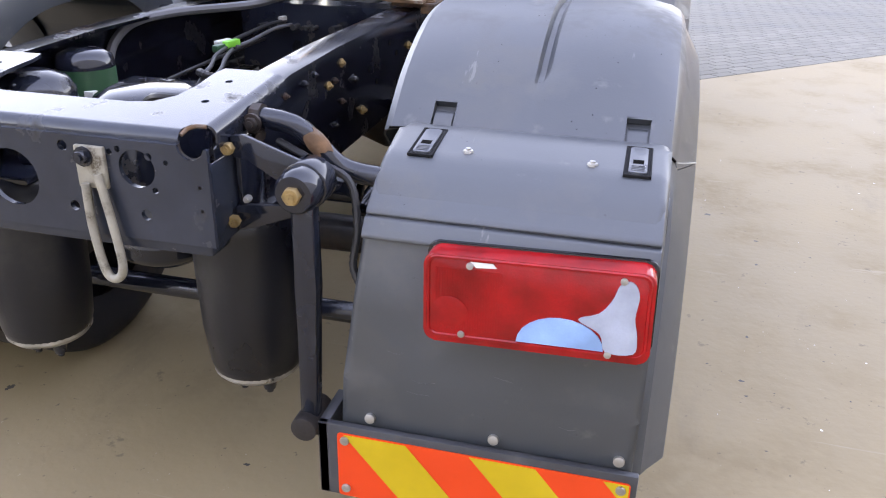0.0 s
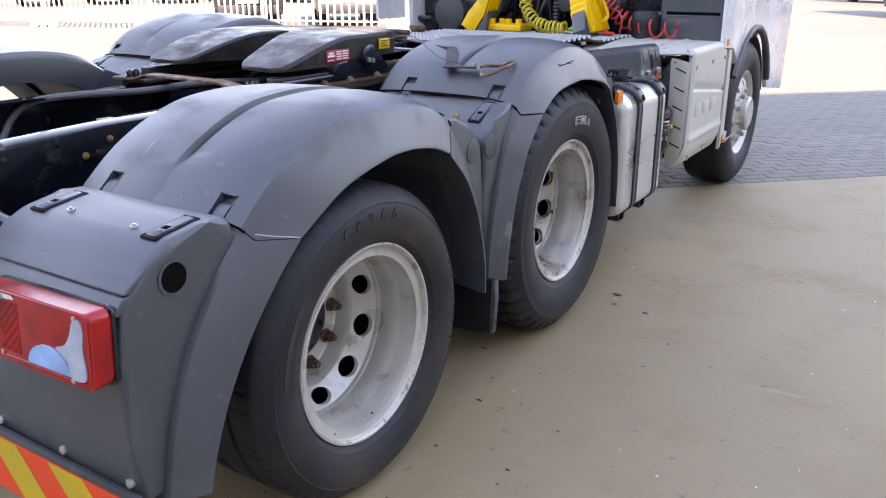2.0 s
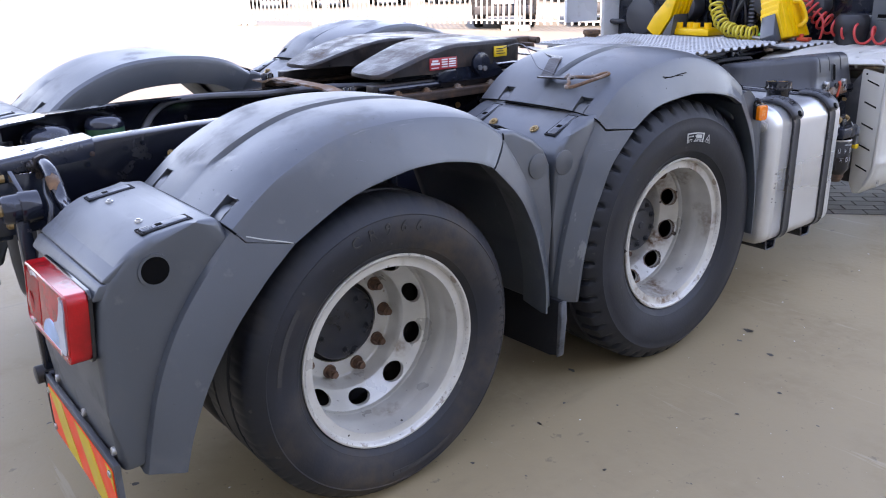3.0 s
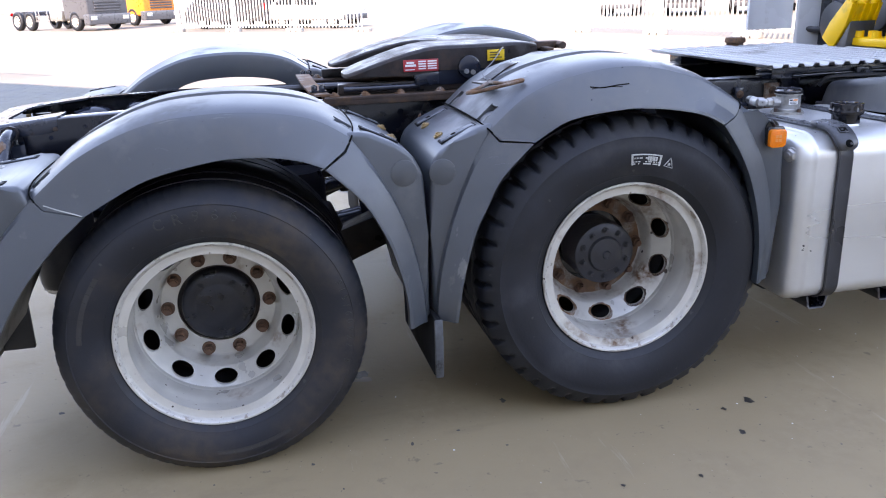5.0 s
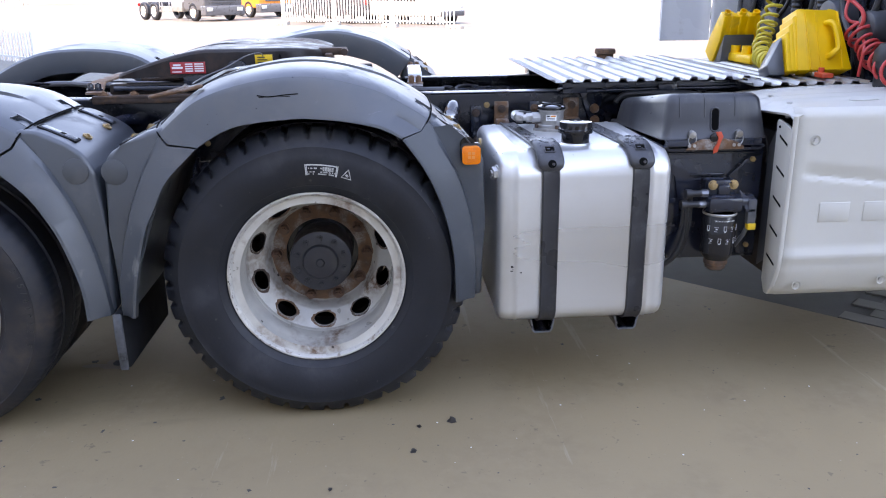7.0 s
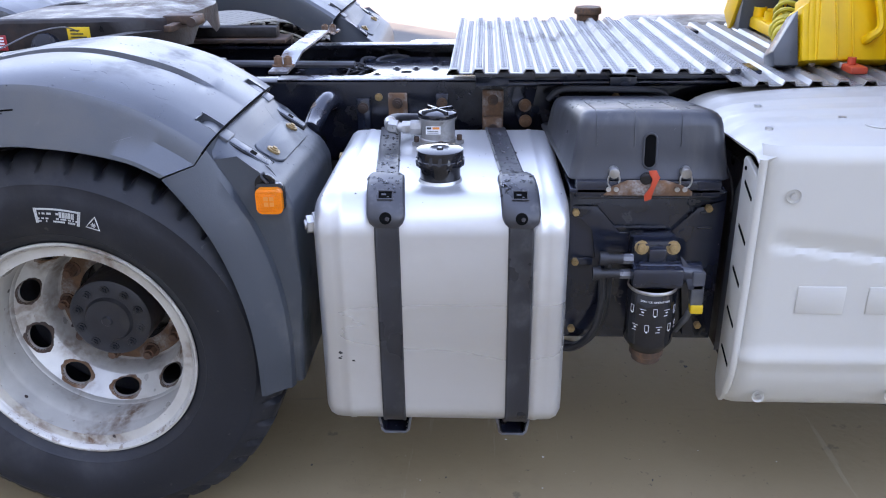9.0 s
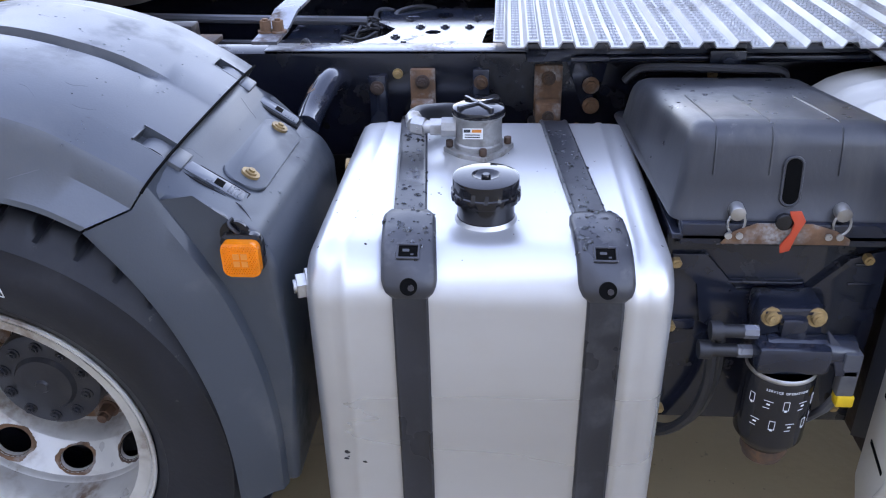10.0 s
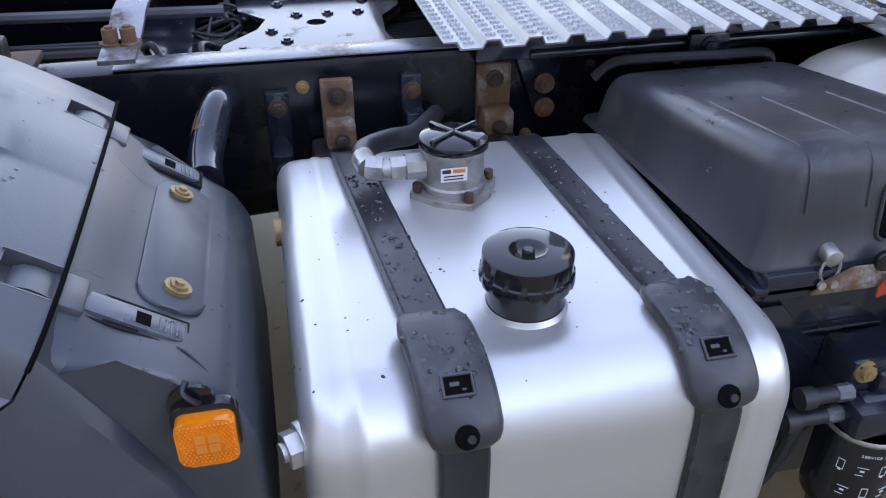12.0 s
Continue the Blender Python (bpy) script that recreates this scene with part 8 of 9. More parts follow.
def cab():
    # right side wall with its wheel arch
    arch = [(FY + 0.60 * math.cos(radians(a)), 0.52 + 0.60 * math.sin(radians(a))) for a in range(142, 37, -7)]
    outline = [(3.62, 2.9), (3.62, 1.012), (3.86, 1.015)] + arch + [(FY + 0.58, 0.62), (5.60, 0.55), (5.66, 1.2), (5.5, 2.9)]
    for sx in (1, -1):
        bm = bmesh.new()
        slab(bm, [(sx * 1.165, y, z) for y, z in outline], (sx, 0, 0), 0.035, 0.012, 3)
        wall = part("cab_side", bm, M_WHITE, truck, "white cab side wall with a black wheel arch edge", smooth=45)
        bm = bmesh.new()
        tube(bm, [(sx * 1.195, FY + 0.585 * math.cos(radians(a)), 0.52 + 0.585 * math.sin(radians(a))) for a in range(150, 10, -7)], 0.026, 8)
        part("arch_edge", bm, M_DARK_PLASTIC, wall)
        bm = bmesh.new()
        secs = [[(sx * x, FY + 0.565 * math.cos(radians(a)), 0.50 + 0.565 * math.sin(radians(a))) for x in (0.80, 1.0, 1.17)] for a in range(172, 4, -7)]
        loft(bm, secs, thick=0.01)
        part("wheel_housing", bm, M_DARK_PLASTIC, wall)
        bm = bmesh.new()
        box(bm, (min(sx * 1.17, sx * 1.207), 3.66, 1.035), (max(sx * 1.17, sx * 1.207), 3.70, 1.075), 0.004)
        part("edge_reflector", bm, M_LENS_ORANGE, wall)
    bm = bmesh.new()
    box(bm, (-1.16, 3.80, 1.02), (1.16, 5.6, 2.9), 0.03)
    part("cab_body", bm, M_WHITE, truck)
    # back wall with its equipment
    bm = bmesh.new()
    box(bm, (-1.15, 3.765, 1.03), (1.15, 3.795, 2.88), 0.01)
    back = part("cab_back", bm, M_FRAME, truck, "dark back wall of the cab with hoses and air intake parts")
    for k in range(7):
        bm = bmesh.new()
        box(bm, (-0.95 + 0.28 * k, 3.745, 1.10), (-0.90 + 0.28 * k, 3.765, 2.8), 0.005)
        part("wall_rib", bm, M_FRAME, back)
    bm = bmesh.new()
    secs = []
    for i in range(8):
        z = 1.035 + 0.33 * i / 7
        secs.append([(0.74 + 0.05 * (i > 3), 3.70, z), (0.78, 3.672, z), (1.10, 3.665, z), (1.155, 3.68, z)])
    loft(bm, secs, thick=0.012)
    box(bm, (0.80, 3.655, 1.195), (1.13, 3.668, 1.212), 0.003)
    part("rear_fairing", bm, M_GUARD, back, "grey plastic panel with a slot")
    bm = bmesh.new()
    box(bm, (0.80, 3.652, 1.213), (1.14, 3.664, 1.232), 0.002)
    part("slot", bm, M_VOID, back)
    bm = bmesh.new()
    lathe(bm, [(0.0, 1.235), (0.075, 1.230), (0.095, 1.20), (0.098, 1.14), (0.085, 1.12), (0.085, 1.05), (0.095, 1.03), (0.0, 1.03)], Matrix.Translation((0.66, 3.66, 0)), 32)
    part("air_intake_bellow", bm, M_HOSE, back, "black rubber bellow")
    for x, z, r in ((-0.85, 1.18, 0.13), (-0.50, 1.25, 0.10), (0.42, 1.28, 0.07), (0.10, 1.30, 0.09)):
        bm = bmesh.new()
        cyl(bm, (x, 3.77, z), (x, 3.64, z), r, seg=28, bevel=0.012)
        part("chamber", bm, M_DARK_PLASTIC, back)
    for k, x in enumerate((-0.22, 0.02)):
        bm = bmesh.new()
        tube(bm, [(x, 3.66, 1.06 + 0.012 * i) for i in range(46)], 0.022, 12, ridge=0.006)
        part("ribbed_hose", bm, M_HOSE, back)
    bm = bmesh.new()
    for k in range(9):
        box(bm, (-0.98, 3.715, 1.09 + 0.024 * k), (-0.52, 3.75, 1.10 + 0.024 * k), 0.002)
    box(bm, (-1.0, 3.73, 1.06), (-0.5, 3.76, 1.32), 0.004)
    part("grille", bm, M_DARK_PLASTIC, back)
    bm = bmesh.new()
    box(bm, (0.56, 3.70, 1.06), (0.76, 3.76, 1.22), 0.01)
    part("valve_box", bm, M_GREY_PALE, back)
    rnd = random.Random(3)
    for k in range(12):
        x = rnd.uniform(-0.9, 0.7)
        bm = bmesh.new()
        tube(bm, spline([(x, 3.70, 1.06), (x + rnd.uniform(-.1, .1), 3.66, 1.2), (x + rnd.uniform(-.15, .15), 3.68, 1.4), (x, 3.72, 1.7)], 8), rnd.choice((0.008, 0.011, 0.014)), 8)
        part("cable", bm, M_HOSE, back)
    bm = bmesh.new()
    tube(bm, spline([(0.30, 3.66, 1.5), (0.33, 3.6, 1.36), (0.36, 3.60, 1.31), (0.40, 3.62, 1.30)], 6), 0.007, 8)
    tube(bm, spline([(0.44, 3.62, 1.24), (0.50, 3.60, 1.22), (0.53, 3.58, 1.16), (0.52, 3.58, 1.09)], 6), 0.007, 8)
    part("air_line", bm, M_RED_HOSE, back, "red air line")
    # left fairing with its tube bracket, seen past the cab
    bm = bmesh.new()
    secs = []
    for i in range(9):
        y = 3.34 + 0.31 * i / 8
        s = -1.315 + 0.03 * (i / 8)
        secs.append([(s + (0.012 if i in (0, 8) else 0.0), y, z) for z in (1.135, 1.145, 1.6, 2.4)])
    loft(bm, secs, thick=0.02)
    # White paint here puts the sun on the grey fairing into its colour.
    fair = part("side_fairing", bm, M_WHITE, truck, "pale grey side fairing seen from inside")
    for y in (3.43, 3.53):
        bm = bmesh.new()
        box(bm, (-1.296, y, 1.16), (-1.286, y + 0.012, 2.4), 0.003)
        part("fairing_rib", bm, M_WHITE_DULL, fair)
    bm = bmesh.new()
    tube(bm, spline([(-1.20, 3.66, 2.2), (-1.20, 3.66, 1.4), (-1.20, 3.665, 1.20), (-1.19, 3.68, 1.145), (-1.16, 3.73, 1.13), (-1.10, 3.78, 1.13)], 6), 0.02, 12)
    part("bracket_tube", bm, M_DARK_PLASTIC, fair)
    bm = bmesh.new()
    tube(bm, [(-1.22, 3.72, 1.16), (-1.22, 3.72, 2.3)], 0.014, 10)
    part("grab_rail", bm, M_STEEL, fair)


cab()


# ---- catwalk plates ----
def catwalk(x0, x1, y0, y1, z, tilt=0.0):
    """A ribbed chequered plate: trapezoid ribs across its run, turned edge with teeth."""
    bm = bmesh.new()
    pitch, h = 0.074, 0.013
    prof = []
    y = y0
    while y < y1 - 0.001:
        for dy, dz in ((0, 0), (0.024, 0), (0.031, -h), (0.066, -h)):
            if y + dy <= y1:
                prof.append((y + dy, z + dz))
        y += pitch
    secs = [[(x, yy, zz) for yy, zz in prof] for x in (x0, (x0 + x1) / 2, x1)]
    loft(bm, secs, thick=0.003)
    plate = part("catwalk_plate", bm, M_DECK, truck, "ribbed aluminium catwalk plate with raised dimples", smooth=20)
    # tread dimples along the ribs
    bm = bmesh.new()
    y = y0
    b = bmesh.new()
    bmesh.ops.create_cone(b, cap_ends=True, segments=6, radius1=0.0055, radius2=0.003, depth=0.004)
    me = bpy.data.meshes.new("dimple")
    b.to_mesh(me)
    b.free()
    verts, faces = [], []
    base_v = [v.co.copy() for v in me.vertices]
    base_f = [tuple(p.vertices) for p in me.polygons]
    bpy.data.meshes.remove(me)
    while y < y1 - 0.03:
        for yy, zz in ((y + 0.008, z + 0.002), (y + 0.017, z + 0.002), (y + 0.044, z - h + 0.002), (y + 0.054, z - h + 0.002)):
            x = x0 + 0.02
            while x < x1 - 0.01:
                o = len(verts)
                verts += [(p.x + x, p.y + yy, p.z + zz) for p in base_v]
                faces += [tuple(i + o for i in f) for f in base_f]
                x += 0.026
        y += pitch
    me = bpy.data.meshes.new("tread_pattern")
    me.from_pydata(verts, [], faces)
    me.materials.append(M_DECK)
    bm.free()
    d = new("tread_pattern", me)
    d.parent = plate
    tagged(d, kind="stuff")
    return plate


catwalk(-0.56, 0.525, 2.275, 3.12, 1.104)
catwalk(-0.56, 0.60, 3.07, 3.60, 1.080)
for x in (0.33, -0.45):
    bm = bmesh.new()
    box(bm, (x, 2.35, 1.036), (x + 0.12, 3.2, 1.082), 0.004)
    part("catwalk_bearer", bm, M_FRAME, truck)
bm = bmesh.new()
box(bm, (0.44, 2.75, 1.02), (0.475, 2.83, 1.07), 0.004)
bolt(bm, (0.476, 2.79, 1.047), (1, 0, 0), 0.013, 0.012)
cyl(bm, (0.45, 2.45, 1.045), (0.45, 3.1, 1.05), 0.010, seg=10)
part("catwalk_clip", bm, M_FRAME, truck)
bm = bmesh.new()
tube(bm, spline([(0.47, 2.57, 1.0), (0.48, 2.60, 1.03), (0.49, 2.66, 1.037), (0.50, 2.80, 1.037), (0.49, 2.90, 1.03), (0.48, 2.92, 1.0)], 6), 0.010, 8)
part("cover_grip", bm, M_HOSE, truck)
for x, y in ((-0.36, 2.80),):
    bm = bmesh.new()
    lathe(bm, [(0.0, 1.145), (0.05, 1.145), (0.055, 1.135), (0.055, 1.12), (0.045, 1.115), (0.045, 0.90)], Matrix.Translation((x - 0.2, y, 0)), 20)
    part("filler_lid", bm, M_RUST_DARK, truck)


# ---- wheel chocks on the cab's back, coiled hoses ----
def chock(base, lean, flip):
    """A ribbed yellow wedge in a dark holder; base is the middle of its lower end, lean the way it leans in x."""
    m = Matrix.Translation(base) @ Matrix.Rotation(radians(lean), 4, "Y")
    bm = bmesh.new()
    s = flip
    outline = [(-0.055, 0.0), (0.055, 0.0), (0.060, 0.10), (0.035, 0.27), (-0.020, 0.28), (-0.055, 0.16)]
    slab(bm, [m @ Vector((s * x * 0.85, -0.094, 0.01 + z * 0.95)) for x, z in outline], m.to_3x3() @ Vector((0, 1, 0)), 0.18, 0.004)
    ob = part("wheel_chock", bm, M_YELLOW, truck, "ribbed yellow plastic wheel chock in a dark holder", smooth=35)
    for k in range(5):
        bm = bmesh.new()
        slab(bm, [m @ Vector((s * x, -0.10 + 0.042 * k, z)) for x, z in outline], m.to_3x3() @ Vector((0, 1, 0)), 0.024, 0.004)
        part("rib", bm, M_YELLOW, ob)
    bm = bmesh.new()
    box(bm, (0.05, 0.0, 0.06), (0.075, 0.05, 0.17), 0.008, 2, m @ Matrix.Diagonal((s, 1, 1, 1)))
    part("grip", bm, M_YELLOW, ob)
    for y, z in ((-0.08, 0.275), (0.0, 0.28), (0.07, 0.275)):
        bm = bmesh.new()
        lathe(bm, [(0.014, 0.0), (0.018, 0.0), (0.018, 0.02), (0.014, 0.02)], m @ Matrix.Translation((s * 0.0, y, z)), 16, close=True)
        part("socket", bm, M_YELLOW, ob)
    bm = bmesh.new()
    slab(bm, [m @ Vector((-s * 0.062, -0.09, 0.0)), m @ Vector((-s * 0.062, -0.09, 0.20)), m @ Vector((-s * 0.17, -0.09, -0.02)), m @ Vector((-s * 0.17, -0.09, -0.05))], m.to_3x3() @ Vector((0, 1, 0)), 0.16, 0.004)
    part("holder", bm, M_GUARD, ob, "dark grey holder")
    return ob


def box_chock():
    """An upright yellow chock: stepped back, flat side with a grip, small studs on top."""
    x, y0, z0 = 0.325, 3.322, 1.088
    bm = bmesh.new()
    slab(bm, [(x, y0 + a, z0 + b) for a, b in ((0.030, 0.0), (0.270, 0.0), (0.222, 0.255), (0.205, 0.250), (0.190, 0.264), (0.150, 0.250), (0.085, 0.254), (0.072, 0.264), (0.040, 0.262))], (1, 0, 0), 0.13, 0.006)
    ob = part("wheel_chock", bm, M_YELLOW, truck, "bright yellow plastic wheel chock with a grip, upright behind the cab", smooth=35)
    for k, h in enumerate((0.17, 0.205, 0.240)):
        bm = bmesh.new()
        slab(bm, [(x + 0.006, y0 + 0.018 * k - 0.012, z0), (x + 0.006, y0 + 0.018 * k + 0.012, z0), (x + 0.006, y0 + 0.018 * k + 0.006, z0 + h), (x + 0.006, y0 + 0.018 * k - 0.012, z0 + h - 0.012)], (1, 0, 0), 0.118, 0.004)
        part("rib", bm, M_YELLOW, ob)
    for a in (0.085, 0.130, 0.225):
        bm = bmesh.new()
        slab(bm, [(x + 0.128, y0 + a, z0 + 0.004), (x + 0.128, y0 + a + 0.007, z0 + 0.004), (x + 0.128, y0 + a - 0.004, z0 + 0.248), (x + 0.128, y0 + a - 0.011, z0 + 0.248)], (1, 0, 0), 0.008, 0.002)
        part("rib", bm, M_YELLOW, ob)
    bm = bmesh.new()
    tube(bm, spline([(x + 0.128, y0 + 0.165, z0 + 0.055), (x + 0.155, y0 + 0.175, z0 + 0.065), (x + 0.165, y0 + 0.195, z0 + 0.09), (x + 0.165, y0 + 0.185, z0 + 0.17), (x + 0.155, y0 + 0.175, z0 + 0.195), (x + 0.128, y0 + 0.165, z0 + 0.20)], 6), 0.013, 8)
    part("grip", bm, M_YELLOW, ob)
    bm = bmesh.new()
    slab(bm, [(x + 0.02, y0 - 0.015, z0 - 0.012), (x + 0.02, y0 - 0.02, z0 + 0.15), (x + 0.02, y0 - 0.09, z0 + 0.03), (x + 0.02, y0 - 0.085, z0 - 0.012)], (1, 0, 0), 0.09, 0.004)
    part("holder", bm, M_GUARD, ob, "grey holder")
    ob.matrix_basis = Matrix.Translation((x + 0.06, 0, z0)) @ Matrix.Rotation(radians(-20), 4, "Y") @ Matrix.Translation((-x - 0.06, 0, -z0))


box_chock()
chock((-0.52, 3.45, 1.09), 35, -1)
bm = bmesh.new()
box(bm, (-0.40, 3.40, 1.085), (-0.12, 3.58, 1.13), 0.01)
for k in range(4):
    b = bmesh.new()
    lathe(b, [(0.018, 0.0), (0.024, 0.0), (0.024, 0.035), (0.018, 0.035)], Matrix.Translation((-0.36 + 0.065 * k, 3.43 + 0.03 * (k % 2), 1.13)), 16, close=True)
    merge(bm, b)
part("chock_foot", bm, M_YELLOW, truck, "yellow plastic base with sockets")


def coil(points, radius, turns, r, mat, label):
    line = spline(points, 24)
    n = turns * 18
    pts = []
    for i in range(n + 1):
        f = i / n * (len(line) - 1)
        k = min(int(f), len(line) - 2)
        p = line[k].lerp(line[k + 1], f - k)
        d = (line[min(k + 2, len(line) - 1)] - line[max(k - 1, 0)]).normalized()
        u = d.cross(Vector((0.3, 1, 0.2))).normalized()
        v = d.cross(u)
        a = 2 * math.pi * i / 18
        wob = radius * (1 + 0.12 * math.sin(i * 0.11))
        pts.append(p + u * wob * math.cos(a) + v * wob * math.sin(a))
    bm = bmesh.new()
    tube(bm, pts, r, 7)
    return part("coiled_hose", bm, mat, truck, label)


coil([(-0.20, 3.56, 1.62), (-0.16, 3.52, 1.40), (-0.11, 3.46, 1.24), (0.0, 3.40, 1.15), (0.12, 3.37, 1.125), (0.22, 3.37, 1.12)], 0.036, 20, 0.0075, M_YELLOW_HOSE, "yellow coiled air hose")
coil([(0.40, 3.62, 1.27), (0.46, 3.63, 1.215), (0.55, 3.63, 1.165), (0.70, 3.60, 1.13), (0.90, 3.575, 1.118)], 0.047, 9, 0.0075, M_RED_HOSE, "red coiled air hose")
hose([(0.30, 3.60, 1.40), (0.34, 3.62, 1.385), (0.40, 3.63, 1.35), (0.42, 3.63, 1.31), (0.41, 3.62, 1.27)], 0.0085, M_RED_HOSE, "air_hose")
hose([(0.22, 3.36, 1.10), (0.30, 3.35, 1.095), (0.40, 3.36, 1.092)], 0.010, M_STEEL, "hose_coupling")
hose([(0.24, 3.40, 1.11), (0.27, 3.39, 1.12), (0.30, 3.39, 1.10)], 0.014, M_GREEN, "hose_coupling")
for x, mat in ((0.46, M_RED_TAG), (0.38, M_STEEL), (-0.02, M_HOSE)):
    bm = bmesh.new()
    box(bm, (x, 3.42, 1.085), (x + 0.07, 3.47, 1.105), 0.005)
    cyl(bm, (x + 0.02, 3.44, 1.10), (x + 0.02, 3.44, 1.125), 0.012, seg=10)
    part("coupling_head", bm, mat, truck)


# unseen boxes added at far side and middle to block light under the truck
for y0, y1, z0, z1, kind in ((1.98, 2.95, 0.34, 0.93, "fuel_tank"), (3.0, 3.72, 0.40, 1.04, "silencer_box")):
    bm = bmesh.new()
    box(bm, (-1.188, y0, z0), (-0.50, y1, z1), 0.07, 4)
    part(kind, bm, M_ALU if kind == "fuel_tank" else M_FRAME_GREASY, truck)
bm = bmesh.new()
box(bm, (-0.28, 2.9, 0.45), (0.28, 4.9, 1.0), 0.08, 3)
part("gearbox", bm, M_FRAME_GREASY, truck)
# ---- rain drops and grime on straps, covers and guards ----
def named(*kinds):
    return [o for o in truck.children_recursive if o.type == "MESH" and o.name.split(".")[0] in kinds]


right_guards = [o for o in named("mudguard", "mudguard_top") if min(v.co.x for v in o.data.vertices) > 0]
for owner in [o for o in named("fuel_tank") if o.parent is truck]:
    speckle("rain_spatter", owner, named("strap", "buckle_cover"), 260, 41, (0.62, 2.10, 0.86), (1.16, 2.50, 1.1), (0.0018, 0.0042), M_WATER, 0.5, 0.3)
    speckle("dirt_specks", owner, [owner], 60, 42, (0.60, 1.98, 0.90), (1.15, 2.57, 1.1), (0.0008, 0.002), M_RUST_DARK, 0.15)
nose_guard = right_guards[-1]
speckle("rain_spatter", nose_guard, right_guards, 90, 43, (0.66, 1.30, 0.90), (1.16, 1.92, 1.3), (0.0013, 0.0028), M_WATER, 0.4, 0.65)
speckle("chips", nose_guard, right_guards, 60, 44, (0.66, 1.00, 0.86), (1.20, 1.93, 1.3), (0.0007, 0.0016), M_CAP, 0.08, 0.6)
speckle("scuffs", nose_guard, right_guards, 14, 45, (0.66, 0.50, 0.90), (1.16, 1.93, 1.3), (0.001, 0.0025), M_GREY_PALE, 0.03, 0.6)
speckle("chips", right_guards[0], right_guards, 70, 46, (0.64, -0.80, 0.84), (1.18, 0.60, 1.3), (0.0006, 0.0014), M_CAP, 0.08, 0.5)
for owner in named("battery_cover"):
    speckle("rain_spatter", owner, [owner], 60, 48, (0.55, 2.57, 0.95), (1.03, 2.95, 1.2), (0.002, 0.004), M_WATER, 0.4, 0.5)


def scar(name, points, axis, r, mat, owner):
    """A scratch laid on the guards along a line of points, cast along axis."""
    trees = []
    for o in right_guards:
        b = bmesh.new()
        b.from_mesh(o.data)
        trees.append(BVHTree.FromBMesh(b))
        b.free()
    d = Vector(axis)
    line = []
    for p in spline(points, 6):
        hits = [t.ray_cast(p - d * 0.4, d)[0] for t in trees]
        hits = [h for h in hits if h is not None]
        if hits:
            line.append(min(hits, key=lambda h: (h - p + d * 0.4).length))
    if len(line) > 2:
        bm = bmesh.new()
        tube(bm, line, r, 5)
        part(name, bm, mat, owner)


scar("scratch", [(1.3, 1.205, 1.140), (1.3, 1.244, 1.136), (1.3, 1.29, 1.141), (1.3, 1.335, 1.144)], (-1, 0, 0), 0.0022, M_VOID, right_guards[2])
scar("scratch", [(1.3, 1.21, 1.134), (1.3, 1.26, 1.138), (1.3, 1.31, 1.136)], (-1, 0, 0), 0.0014, M_VOID, right_guards[2])
rnd = random.Random(77)
for k in range(5):
    x, z = rnd.uniform(0.66, 1.10), rnd.uniform(0.42, 0.60)
    scar("scratch", [(x, -0.7, z), (x + 0.02, -0.7, z - 0.004), (x + rnd.uniform(0.03, 0.06), -0.7, z + rnd.uniform(-0.012, 0.004))], (0, 1, 0), 0.00035, M_LATCH, right_guards[0])
for k in range(10):
    y, z = rnd.uniform(-0.3, 1.9), rnd.uniform(0.9, 1.08)
    scar("scratch", [(1.2, y, z), (1.2, y + 0.012, z + 0.003), (1.2, y + rnd.uniform(0.02, 0.05), z + rnd.uniform(-0.01, 0.01))], (-1, 0, 0), 0.0004, M_LATCH, right_guards[2])
for k in range(14):
    x, y = rnd.uniform(0.68, 1.10), rnd.choice((rnd.uniform(1.76, 1.88), rnd.uniform(1.4, 1.7)))
    scar("scratch", [(x, y, 1.1), (x + rnd.uniform(-0.02, 0.02), y + 0.012, 1.1), (x + rnd.uniform(-0.03, 0.03), y + 0.03, 1.1)], (0, 0, -1), 0.0003, M_LATCH, right_guards[-1] if y > 1 else right_guards[0])
# worn edge at the rear joint of the tag axle's shell
scar("worn_edge", [(1.3, -0.428, 0.900), (1.3, -0.39, 0.888), (1.3, -0.35, 0.878), (1.3, -0.322, 0.870)], (-1, 0, 0), 0.0018, M_GREY_PALE, right_guards[0])


# ---- the yard: fence panels, parked vehicles ----
def fence_panel(width, height=2.0, lift=0.13):
    """A white mobile fence panel: round posts, rails and close bars."""
    root = thing("fence", "white painted steel mobile fence in the sunny yard", "fence", "mobile fences")
    bm = bmesh.new()
    box(bm, (0, -0.02, lift), (0.04, 0.02, lift + height), 0.006)
    part("post", bm, M_FENCE, root)
    bm = bmesh.new()
    box(bm, (width - 0.04, -0.02, lift), (width, 0.02, lift + height), 0.006)
    part("post", bm, M_FENCE, root)
    for z in (lift + 0.10, lift + height - 0.12):
        bm = bmesh.new()
        box(bm, (0.04, -0.015, z), (width - 0.04, 0.015, z + 0.04))
        part("rail", bm, M_FENCE, root)
    bars = int((width - 0.1) / 0.165)
    bm0 = bmesh.new()
    box(bm0, (-0.022, -0.014, lift + 0.02), (0.022, 0.014, lift + height), 0.004)
    first = part("bar", bm0, M_FENCE, root, smooth=0)
    for k in range(1, bars):
        o = new("bar", first.data)
        o.parent = root
        o.location = (0.04 + k * (width - 0.08) / bars, 0, 0)
    first.location = (0.10, 0, 0)
    return root


